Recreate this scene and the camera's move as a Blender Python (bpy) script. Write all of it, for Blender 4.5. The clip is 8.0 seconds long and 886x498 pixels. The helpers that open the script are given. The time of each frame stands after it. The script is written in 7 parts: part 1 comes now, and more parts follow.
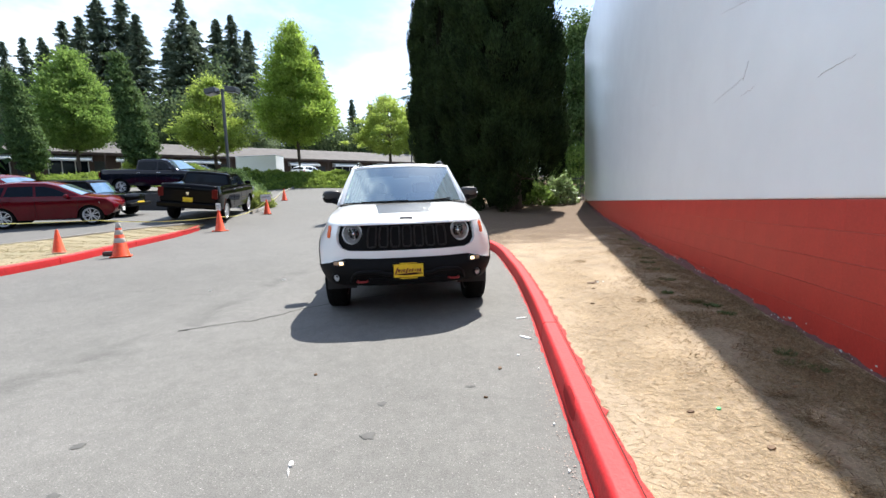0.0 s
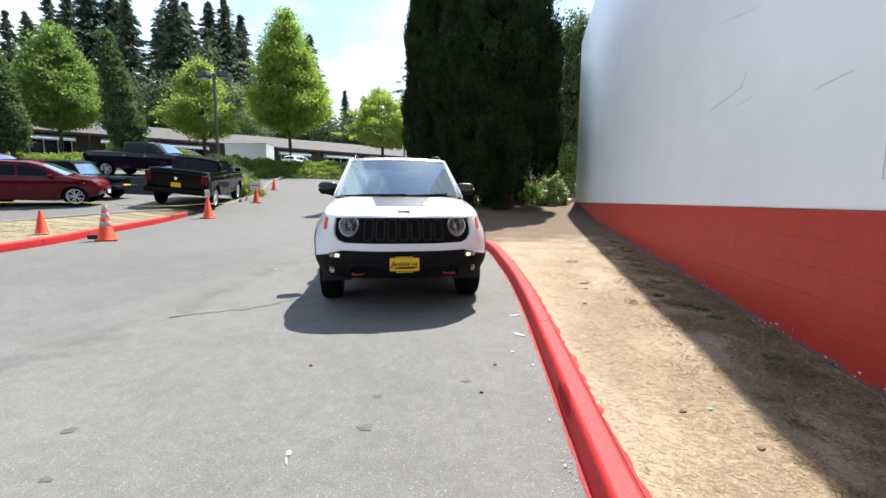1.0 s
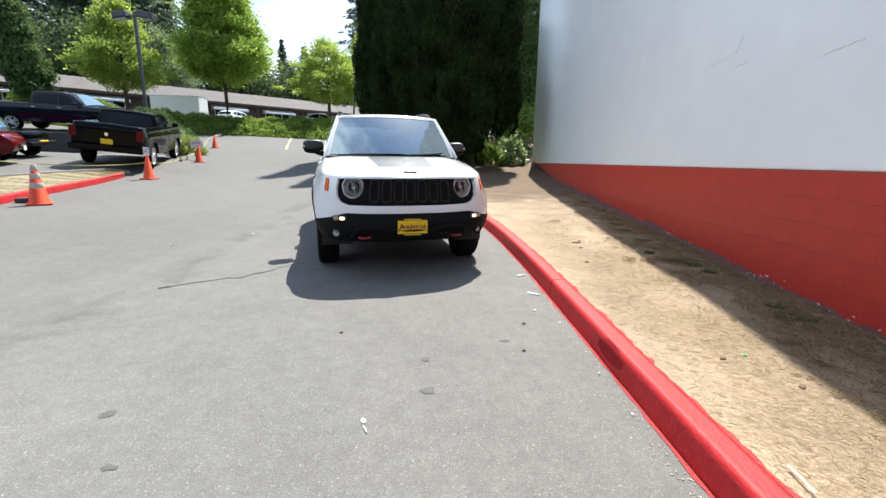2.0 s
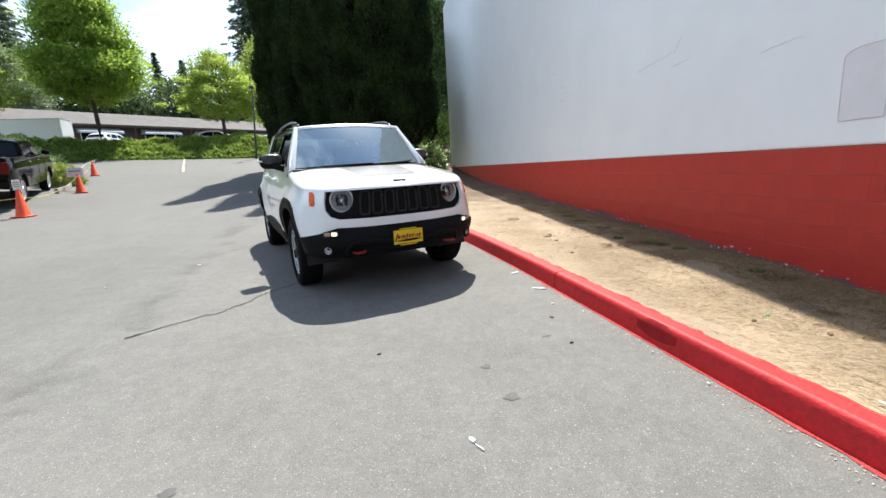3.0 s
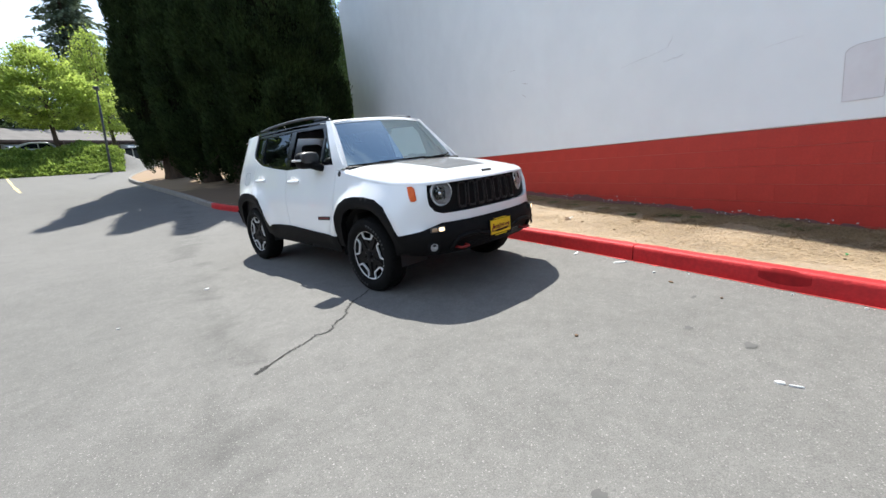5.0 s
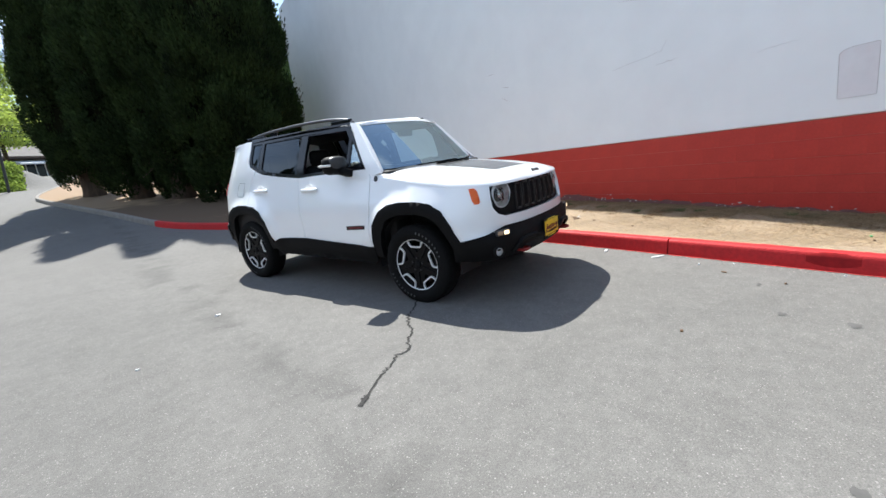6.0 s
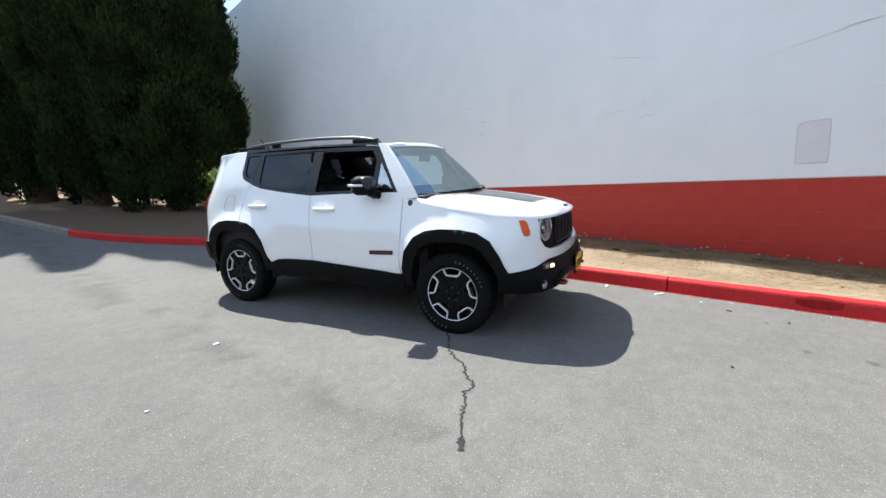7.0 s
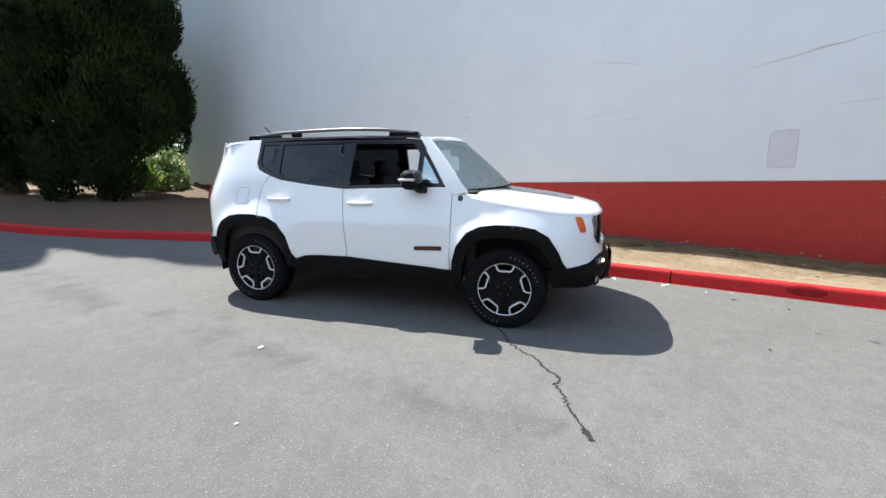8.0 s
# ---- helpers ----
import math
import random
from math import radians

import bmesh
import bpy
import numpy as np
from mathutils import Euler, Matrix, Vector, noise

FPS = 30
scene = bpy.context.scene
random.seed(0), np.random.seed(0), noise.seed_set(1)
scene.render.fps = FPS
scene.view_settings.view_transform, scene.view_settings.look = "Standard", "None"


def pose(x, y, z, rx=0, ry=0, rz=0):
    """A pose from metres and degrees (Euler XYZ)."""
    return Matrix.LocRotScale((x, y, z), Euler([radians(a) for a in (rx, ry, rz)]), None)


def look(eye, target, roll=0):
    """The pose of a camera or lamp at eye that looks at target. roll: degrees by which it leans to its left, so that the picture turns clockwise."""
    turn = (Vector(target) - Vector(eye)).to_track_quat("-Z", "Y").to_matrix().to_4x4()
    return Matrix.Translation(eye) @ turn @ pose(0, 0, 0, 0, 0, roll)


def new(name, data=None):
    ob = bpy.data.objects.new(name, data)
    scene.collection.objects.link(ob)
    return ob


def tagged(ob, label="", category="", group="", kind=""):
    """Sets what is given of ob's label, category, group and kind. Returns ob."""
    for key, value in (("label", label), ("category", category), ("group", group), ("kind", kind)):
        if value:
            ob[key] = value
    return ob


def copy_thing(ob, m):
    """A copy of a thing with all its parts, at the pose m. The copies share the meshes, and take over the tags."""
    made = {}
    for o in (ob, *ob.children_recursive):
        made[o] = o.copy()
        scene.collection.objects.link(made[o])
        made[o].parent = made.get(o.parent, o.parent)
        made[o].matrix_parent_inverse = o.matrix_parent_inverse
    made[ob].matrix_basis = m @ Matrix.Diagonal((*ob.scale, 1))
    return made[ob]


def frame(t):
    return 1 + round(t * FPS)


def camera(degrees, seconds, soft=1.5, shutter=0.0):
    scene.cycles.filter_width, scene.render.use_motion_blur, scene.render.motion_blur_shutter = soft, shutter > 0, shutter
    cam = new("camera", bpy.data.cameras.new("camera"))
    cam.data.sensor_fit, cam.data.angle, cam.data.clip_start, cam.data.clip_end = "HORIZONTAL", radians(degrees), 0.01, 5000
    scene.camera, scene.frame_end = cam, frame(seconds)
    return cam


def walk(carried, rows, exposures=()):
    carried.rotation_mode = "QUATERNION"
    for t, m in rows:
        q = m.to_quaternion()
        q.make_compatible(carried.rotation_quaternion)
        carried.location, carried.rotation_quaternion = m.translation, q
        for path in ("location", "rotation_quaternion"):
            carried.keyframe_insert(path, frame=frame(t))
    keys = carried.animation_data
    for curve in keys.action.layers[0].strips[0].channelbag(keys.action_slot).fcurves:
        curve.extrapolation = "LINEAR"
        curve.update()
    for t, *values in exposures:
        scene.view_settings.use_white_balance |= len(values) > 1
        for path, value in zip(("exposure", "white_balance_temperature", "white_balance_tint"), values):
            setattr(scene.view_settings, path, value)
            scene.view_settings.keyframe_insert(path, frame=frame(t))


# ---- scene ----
cam = camera(92.3, 8.0, soft=1.5)
METRES, EYE, TILT, LEAN, TURN = 6.69, 1.25, 1.4, 0.0, 6.4
ROWS = [
    (0.0, 0.0, 0.0, 0.0, -0.25, -7.35, 1.92),
    (0.5, -0.0008, -0.0012, 0.0003, -0.46, -7.06, 1.34),
    (1.0, -0.0127, -0.0016, -0.0004, -1.54, -7.91, -0.39),
    (1.5, -0.058, 0.0002, -0.0013, -4.04, -11.01, -0.18),
    (2.0, -0.1041, 0.0139, -0.0015, -8.72, -13.06, -0.81),
    (3.5, -0.285, 0.0894, -0.0072, -24.31, -11.99, 4.11),
    (4.0, -0.3499, 0.127, -0.0069, -24.49, -13.3, 3.23),
    (4.5, -0.4175, 0.164, -0.0045, -31.4, -12.91, 3.45),
    (6.0, -0.5736, 0.3448, 0.0045, -47.8, -12.98, 6.64),
    (6.5, -0.6101, 0.4109, 0.0099, -52.24, -10.66, 4.06),
    (7.0, -0.6513, 0.4734, 0.0146, -57.51, -10.04, 1.86),
    (7.5, -0.6828, 0.5424, 0.0166, -59.16, -10.24, 0.89),
    (8.0, -0.7221, 0.6088, 0.0204, -66.26, -11.09, 0.36),
]
walk(cam, [(t, pose(0, 0, EYE, TILT, LEAN, TURN) @ pose(METRES * x, METRES * y, METRES * z, 90 + pitch, roll, yaw)) for t, x, y, z, yaw, pitch, roll in ROWS],
     [(0.0, 1.16, 6350, 9), (3.5, 1.1, 6450, 7), (6.0, 1.02, 6250, 8), (8.0, 1.02, 6250, 7)])

# ---- world and sun ----
SUN_AZ, SUN_EL = radians(15.5), radians(57.3)  # azimuth from +y towards +x
world = bpy.data.worlds.new("sky")
scene.world = world
world.use_nodes = True
wn = world.node_tree
sky = wn.nodes.new("ShaderNodeTexSky")
sky.sky_type = "NISHITA"
sky.sun_disc = False
sky.sun_elevation, sky.sun_rotation = SUN_EL, SUN_AZ
sky.dust_density = 0.5
sky.air_density = 1.0
wn.nodes["Background"].inputs["Strength"].default_value = 0.12
# thin bright cloud over the blue
wc = wn.nodes.new("ShaderNodeTexCoord")
wmap = wn.nodes.new("ShaderNodeMapping")
wmap.inputs["Scale"].default_value = (1.0, 1.0, 2.2)
cloud = wn.nodes.new("ShaderNodeTexNoise")
cloud.inputs["Scale"].default_value, cloud.inputs["Detail"].default_value, cloud.inputs["Roughness"].default_value = 2.3, 7.0, 0.58
cover = wn.nodes.new("ShaderNodeMapRange")
cover.interpolation_type = "SMOOTHSTEP"
cover.inputs["From Min"].default_value, cover.inputs["From Max"].default_value = 0.4, 0.68
cover.inputs["To Min"].default_value, cover.inputs["To Max"].default_value = 0.02, 0.58
cmix = wn.nodes.new("ShaderNodeMix")
cmix.data_type = "RGBA"
wn.links.new(wc.outputs["Generated"], wmap.inputs["Vector"])
wn.links.new(wmap.outputs["Vector"], cloud.inputs["Vector"])
wsep = wn.nodes.new("ShaderNodeSeparateXYZ")
wn.links.new(wc.outputs["Generated"], wsep.inputs["Vector"])
west = wn.nodes.new("ShaderNodeMath")
west.operation = "MULTIPLY_ADD"
west.inputs[1].default_value = -0.2
wn.links.new(wsep.outputs["X"], west.inputs[0])
wn.links.new(cloud.outputs["Fac"], west.inputs[2])
high = wn.nodes.new("ShaderNodeMath")
high.operation = "MULTIPLY_ADD"
high.inputs[1].default_value = -0.12
wn.links.new(wsep.outputs["Z"], high.inputs[0])
wn.links.new(west.outputs["Value"], high.inputs[2])
wn.links.new(high.outputs["Value"], cover.inputs["Value"])
wn.links.new(cover.outputs["Result"], cmix.inputs["Factor"])
wn.links.new(sky.outputs["Color"], cmix.inputs["A"])
cmix.inputs["B"].default_value = (7.3, 7.9, 8.7, 1)
wn.links.new(cmix.outputs["Result"], wn.nodes["Background"].inputs["Color"])
sun = new("sun", bpy.data.lights.new("sun", "SUN"))
sun.data.energy, sun.data.angle, sun.data.color = 5.0, radians(0.53), (1.0, 0.955, 0.88)
sun.matrix_basis = look((math.sin(SUN_AZ) * math.cos(SUN_EL) * 50, math.cos(SUN_AZ) * math.cos(SUN_EL) * 50, math.sin(SUN_EL) * 50), (0, 0, 0))


# ---- materials ----
def material(name, colour, rough=0.6, metal=0.0, dark=None, scale=8.0, amount=0.5, bump=0.0, bump_scale=60.0, coat=0.0, fine=None, spread=0.0, spec=0.5, stretch=(1, 1, 1), through_light=0.0):
    """A painted or natural surface: two scales of variation and fine relief."""
    m = bpy.data.materials.new(name)
    m.use_nodes = True
    t = m.node_tree
    b = t.nodes["Principled BSDF"]
    b.inputs["Roughness"].default_value, b.inputs["Metallic"].default_value = rough, metal
    b.inputs["Coat Weight"].default_value, b.inputs["Coat Roughness"].default_value = coat, 0.04
    b.inputs["Specular IOR Level"].default_value = spec
    geo = t.nodes.new("ShaderNodeTexCoord")
    mp = t.nodes.new("ShaderNodeMapping")
    mp.inputs["Scale"].default_value = stretch
    t.links.new(geo.outputs["Object"], mp.inputs["Vector"])
    dark = dark or tuple(c * 0.7 for c in colour)
    n = t.nodes.new("ShaderNodeTexNoise")
    n.inputs["Scale"].default_value, n.inputs["Detail"].default_value, n.inputs["Roughness"].default_value = scale, 6.0, 0.6
    t.links.new(mp.outputs["Vector"], n.inputs["Vector"])
    r = t.nodes.new("ShaderNodeValToRGB")
    r.color_ramp.elements[0].position, r.color_ramp.elements[1].position = 0.5 - 0.5 * amount, 0.5 + 0.25
    r.color_ramp.elements[0].color, r.color_ramp.elements[1].color = (*dark, 1), (*colour, 1)
    t.links.new(n.outputs["Fac"], r.inputs["Fac"])
    last = r.outputs["Color"]
    if fine:
        f = t.nodes.new("ShaderNodeTexNoise")
        f.inputs["Scale"].default_value, f.inputs["Detail"].default_value = fine[0], 3.0
        t.links.new(mp.outputs["Vector"], f.inputs["Vector"])
        fr = t.nodes.new("ShaderNodeMapRange")
        fr.inputs["From Min"].default_value, fr.inputs["From Max"].default_value = 0.35, 0.65
        fr.inputs["To Min"].default_value, fr.inputs["To Max"].default_value = 1 - fine[1], 1 + fine[1]
        t.links.new(f.outputs["Fac"], fr.inputs["Value"])
        mx = t.nodes.new("ShaderNodeVectorMath")
        mx.operation = "SCALE"
        t.links.new(last, mx.inputs[0])
        t.links.new(fr.outputs["Result"], mx.inputs["Scale"])
        last = mx.outputs["Vector"]
    if spread:
        isl = t.nodes.new("ShaderNodeNewGeometry")
        hs = t.nodes.new("ShaderNodeHueSaturation")
        sr = t.nodes.new("ShaderNodeMapRange")
        sr.inputs["To Min"].default_value, sr.inputs["To Max"].default_value = 1 - spread, 1 + spread
        t.links.new(isl.outputs["Random Per Island"], sr.inputs["Value"])
        t.links.new(sr.outputs["Result"], hs.inputs["Value"])
        t.links.new(last, hs.inputs["Color"])
        last = hs.outputs["Color"]
    t.links.new(last, b.inputs["Base Color"])
    if bump:
        bn = t.nodes.new("ShaderNodeTexNoise")
        bn.inputs["Scale"].default_value, bn.inputs["Detail"].default_value = bump_scale, 4.0
        t.links.new(mp.outputs["Vector"], bn.inputs["Vector"])
        bp = t.nodes.new("ShaderNodeBump")
        bp.inputs["Strength"].default_value, bp.inputs["Distance"].default_value = bump, 0.02
        t.links.new(bn.outputs["Fac"], bp.inputs["Height"])
        t.links.new(bp.outputs["Normal"], b.inputs["Normal"])
    if through_light:
        tr = t.nodes.new("ShaderNodeBsdfTranslucent")
        t.links.new(last, tr.inputs["Color"])
        ms = t.nodes.new("ShaderNodeMixShader")
        ms.inputs["Fac"].default_value = through_light
        t.links.new(b.outputs["BSDF"], ms.inputs[1])
        t.links.new(tr.outputs["BSDF"], ms.inputs[2])
        t.links.new(ms.outputs["Shader"], t.nodes["Material Output"].inputs["Surface"])
    return m


def pane_material(name, tint, gloss=(1, 1, 1), ior=1.5):
    """A thin glass pane: clear or tinted, glossy by Fresnel."""
    m = bpy.data.materials.new(name)
    m.use_nodes = True
    t = m.node_tree
    clear = t.nodes.new("ShaderNodeBsdfTransparent")
    clear.inputs["Color"].default_value = (*tint, 1)
    shine = t.nodes.new("ShaderNodeBsdfGlossy")
    shine.inputs["Roughness"].default_value = 0.015
    shine.inputs["Color"].default_value = (*gloss, 1)
    fr = t.nodes.new("ShaderNodeFresnel")
    fr.inputs["IOR"].default_value = ior
    mix = t.nodes.new("ShaderNodeMixShader")
    t.links.new(fr.outputs["Fac"], mix.inputs["Fac"])
    t.links.new(clear.outputs["BSDF"], mix.inputs[1])
    t.links.new(shine.outputs["BSDF"], mix.inputs[2])
    t.links.new(mix.outputs["Shader"], t.nodes["Material Output"].inputs["Surface"])
    return m


def glow(name, colour, strength):
    m = bpy.data.materials.new(name)
    m.use_nodes = True
    b = m.node_tree.nodes["Principled BSDF"]
    b.inputs["Base Color"].default_value = (*colour, 1)
    b.inputs["Emission Color"].default_value, b.inputs["Emission Strength"].default_value = (*colour, 1), strength
    return m


def asphalt_material():
    """Worn asphalt: broad tone changes, fine pale grit, a darker wandering seam along the drive."""
    m = bpy.data.materials.new("asphalt")
    m.use_nodes = True
    t = m.node_tree
    b = t.nodes["Principled BSDF"]
    b.inputs["Roughness"].default_value, b.inputs["Specular IOR Level"].default_value = 0.88, 0.35
    co = t.nodes.new("ShaderNodeTexCoord")

    def noise_node(scale, detail, rough=0.55):
        n = t.nodes.new("ShaderNodeTexNoise")
        n.inputs["Scale"].default_value, n.inputs["Detail"].default_value, n.inputs["Roughness"].default_value = scale, detail, rough
        t.links.new(co.outputs["Object"], n.inputs["Vector"])
        return n.outputs["Fac"]

    def remap(v, a, b_, c, d):
        r = t.nodes.new("ShaderNodeMapRange")
        r.interpolation_type = "SMOOTHSTEP"
        for key, val in zip(("From Min", "From Max", "To Min", "To Max"), (a, b_, c, d)):
            r.inputs[key].default_value = val
        t.links.new(v, r.inputs["Value"])
        return r.outputs["Result"]

    def maths(op, a, b_):
        n = t.nodes.new("ShaderNodeMath")
        n.operation = op
        for i, v in enumerate((a, b_)):
            if isinstance(v, (int, float)):
                n.inputs[i].default_value = v
            else:
                t.links.new(v, n.inputs[i])
        return n.outputs[0]

    broad = maths("MULTIPLY", remap(noise_node(0.22, 5.0), 0.3, 0.7, 0.93, 1.06), remap(noise_node(1.7, 5.0, 0.65), 0.3, 0.7, 0.94, 1.05))
    mottle = maths("MULTIPLY", remap(noise_node(9.0, 6.0, 0.7), 0.3, 0.7, 0.92, 1.08), remap(noise_node(38.0, 3.0, 0.6), 0.3, 0.7, 0.95, 1.05))
    grit = remap(noise_node(170, 2.0), 0.35, 0.66, 0.82, 1.11)
    def stones(scale, reach, few, bright):
        v = t.nodes.new("ShaderNodeTexVoronoi")
        v.inputs["Scale"].default_value = scale
        t.links.new(co.outputs["Object"], v.inputs["Vector"])
        sx3 = t.nodes.new("ShaderNodeSeparateXYZ")
        t.links.new(v.outputs["Color"], sx3.inputs["Vector"])
        return maths("MULTIPLY", remap(v.outputs["Distance"], reach * 0.6, reach, bright, 0.0), remap(sx3.outputs["X"], few, few + 0.08, 0.0, 1.0))

    chips = maths("ADD", maths("ADD", stones(105, 0.42, 0.8, 0.6), stones(58, 0.28, 0.88, 0.75)), stones(24, 0.13, 0.78, 0.9))
    pits = remap(noise_node(110, 2.0), 0.3, 0.4, 0.8, 1.0)
    sep = t.nodes.new("ShaderNodeSeparateXYZ")
    t.links.new(co.outputs["Object"], sep.inputs["Vector"])
    wander = maths("MULTIPLY", maths("SUBTRACT", noise_node(0.7, 4.0), 0.5), 1.5)
    dist = maths("ABSOLUTE", maths("ADD", maths("ADD", sep.outputs["X"], wander), 3.3), 0.0)
    seam = maths("MULTIPLY", remap(dist, 0.02, 0.3, 1.0, 0.0), remap(noise_node(2.4, 4.0), 0.42, 0.62, 0.0, 1.0))
    tone = maths("MULTIPLY", maths("MULTIPLY", broad, mottle), maths("MULTIPLY", grit, pits))
    tone = maths("MULTIPLY", tone, maths("SUBTRACT", 1.0, maths("MULTIPLY", seam, 0.25)))
    tone = maths("MULTIPLY", tone, remap(maths("ADD", sep.outputs["X"], maths("MULTIPLY", wander, 1.2)), -4.2, -2.6, 0.93, 1.03))
    tone = maths("ADD", tone, chips)
    sc = t.nodes.new("ShaderNodeVectorMath")
    sc.operation = "SCALE"
    sc.inputs[0].default_value = (0.14, 0.135, 0.1265)
    t.links.new(tone, sc.inputs["Scale"])
    t.links.new(sc.outputs["Vector"], b.inputs["Base Color"])
    bp = t.nodes.new("ShaderNodeBump")
    bp.inputs["Strength"].default_value, bp.inputs["Distance"].default_value = 0.35, 0.008
    t.links.new(noise_node(130, 3.0), bp.inputs["Height"])
    t.links.new(bp.outputs["Normal"], b.inputs["Normal"])
    return m


ASPHALT = asphalt_material()
STRAW = material("dry_grass_soil", (0.38, 0.292, 0.195), 0.95, dark=(0.225, 0.175, 0.127), scale=2.3, amount=0.65, bump=0.04, bump_scale=190, fine=(260, 0.12))
RED_KERB = material("red_kerb_paint", (0.54, 0.022, 0.025), 0.6, dark=(0.39, 0.015, 0.017), scale=3, amount=0.5, bump=0.2, bump_scale=50, fine=(30, 0.1), spec=0.3)
GREY_KERB = material("kerb_concrete", (0.25, 0.23, 0.205), 0.9, scale=5, bump=0.4)
WALL_WHITE = material("white_wall_paint", (0.85, 0.87, 0.875), 0.27, dark=(0.79, 0.81, 0.825), scale=0.6, amount=0.7, bump=0.04, bump_scale=40, fine=(2, 0.015))
WALL_RED = material("red_wall_paint", (0.48, 0.043, 0.03), 0.46, dark=(0.39, 0.033, 0.024), scale=1.1, amount=0.7, bump=0.1, bump_scale=70, fine=(60, 0.06), spec=0.35)
# joint red painted paler, as skylight caught on the paint ridges
JOINT_RED = material("skylit_red_joint", (0.56, 0.17, 0.135), 0.75, dark=(0.36, 0.045, 0.034), scale=1.6, amount=0.4, fine=(30, 0.15))
PAINT_SEAM = material("shaded_paint_seam", (0.36, 0.37, 0.38), 0.6, scale=8)
WHITE_PAINT = material("white_car_paint", (0.87, 0.88, 0.885), 0.3, dark=(0.85, 0.86, 0.865), scale=2, coat=1.0)
BLACK_PLASTIC = material("black_plastic", (0.0065, 0.0065, 0.007), 0.62, scale=20, bump=0.1, bump_scale=300, spec=0.12)
BLACK_GLOSS = material("black_gloss", (0.008, 0.008, 0.01), 0.16, scale=4, spec=0.4)
SLOT_TRIM = material("dark_slot_trim", (0.022, 0.019, 0.018), 0.45, scale=10, spec=0.3)
GREY_DARK = material("dark_grey_plastic", (0.035, 0.035, 0.037), 0.4, scale=10)
RUBBER = material("tyre_rubber", (0.009, 0.009, 0.009), 0.8, scale=30, bump=0.2, bump_scale=120, spec=0.1)
RAIL_METAL = material("dark_satin_rail", (0.16, 0.16, 0.165), 0.3, 0.7, scale=10)
SILVER = material("machined_alloy", (0.86, 0.86, 0.86), 0.45, 0.15, scale=10)
CHROME = material("chrome", (0.8, 0.8, 0.8), 0.1, 1.0, scale=10)
RIM_BLACK = material("black_alloy", (0.006, 0.006, 0.0065), 0.42, scale=10, spec=0.12)
RED_TRIM = material("red_hook_paint", (0.26, 0.012, 0.01), 0.4, scale=10)
AMBER = material("amber_lens", (0.85, 0.13, 0.01), 0.35, scale=10, coat=0.15, spec=0.3)
REFLECTOR = material("dim_lamp_reflector", (0.88, 0.89, 0.9), 0.3, 0.25, dark=(0.6, 0.6, 0.62), scale=26, amount=0.4, bump=0.6, bump_scale=38)
DECAL = material("satin_black_film", (0.05, 0.052, 0.056), 0.38, scale=10, spec=1.0, coat=0.6)
AMBER_PALE = material("pale_amber_lens", (0.5, 0.33, 0.2), 0.2, scale=10)
RAIL_PALE = material("pale_lamp_ring", (0.86, 0.87, 0.88), 0.35, scale=10)
RED_LENS = material("red_lens", (0.4, 0.01, 0.01), 0.15, scale=10, coat=1)
YELLOW = material("yellow_plate", (0.9, 0.6, 0.015), 0.45, scale=10)
LETTER_RED = material("dark_red_lettering", (0.16, 0.01, 0.01), 0.5, scale=10)
GLASS_CLEAR = pane_material("windscreen_glass", (0.4, 0.54, 0.55), (0.88, 1.0, 1.0), 5.0)
GLASS_TINT = pane_material("tinted_glass", (0.02, 0.023, 0.026), (0.85, 0.93, 1.0))
LENS = pane_material("lamp_lens", (0.92, 0.92, 0.92))
LAMP_GLASS = material("pale_lamp_glass", (0.6, 0.6, 0.6), 0.1, scale=5, coat=1)
CABIN = material("dark_cabin_trim", (0.014, 0.014, 0.015), 0.7, scale=10)
LAMP_ON = glow("lit_lamp", (1.0, 0.74, 0.42), 1.1)
ORANGE = material("orange_cone_plastic", (0.88, 0.075, 0.01), 0.5, scale=6, fine=(20, 0.1))
CONE_GREY = material("dirty_white_collar", (0.5, 0.48, 0.43), 0.7, scale=10)
PAPER = material("white_paper", (0.8, 0.8, 0.78), 0.8, scale=10)
TAPE = material("yellow_tape", (0.78, 0.68, 0.2), 0.5, scale=10)
BARK = material("bark", (0.12, 0.085, 0.06), 0.95, dark=(0.05, 0.035, 0.025), scale=9, bump=0.8, bump_scale=25, stretch=(1, 1, 0.25))
LEAF_CYPRESS = material("dark_cypress_leaf", (0.05, 0.079, 0.024), 0.85, dark=(0.01, 0.017, 0.007), spec=0.1, scale=1.1, amount=0.4, spread=0.4, through_light=0.13)
CYPRESS_CORE = material("cypress_shade_core", (0.009, 0.01, 0.004), 0.95, scale=3, spec=0.05, bump=0.8, bump_scale=9)
LEAF_FIR = material("fir_needles", (0.21, 0.255, 0.175), 0.9, dark=(0.11, 0.15, 0.1), spec=0.12, scale=0.3, spread=0.4, through_light=0.35)
LEAF_LIME = material("lime_green_leaf", (0.37, 0.48, 0.09), 0.7, dark=(0.2, 0.31, 0.05), scale=0.8, spread=0.25, through_light=0.6, spec=0.2)
LEAF_YELLOW = material("yellow_green_leaf", (0.36, 0.4, 0.11), 0.7, dark=(0.22, 0.28, 0.06), scale=0.8, spread=0.3, through_light=0.5, spec=0.2)
LEAF_GREEN = material("green_leaf", (0.3, 0.42, 0.1), 0.7, dark=(0.1, 0.18, 0.04), scale=0.5, spread=0.3, through_light=0.55, spec=0.2)
LEAF_DULL = material("dull_green_leaf", (0.075, 0.12, 0.05), 0.85, dark=(0.035, 0.065, 0.026), scale=0.5, spread=0.4, through_light=0.3, spec=0.15)
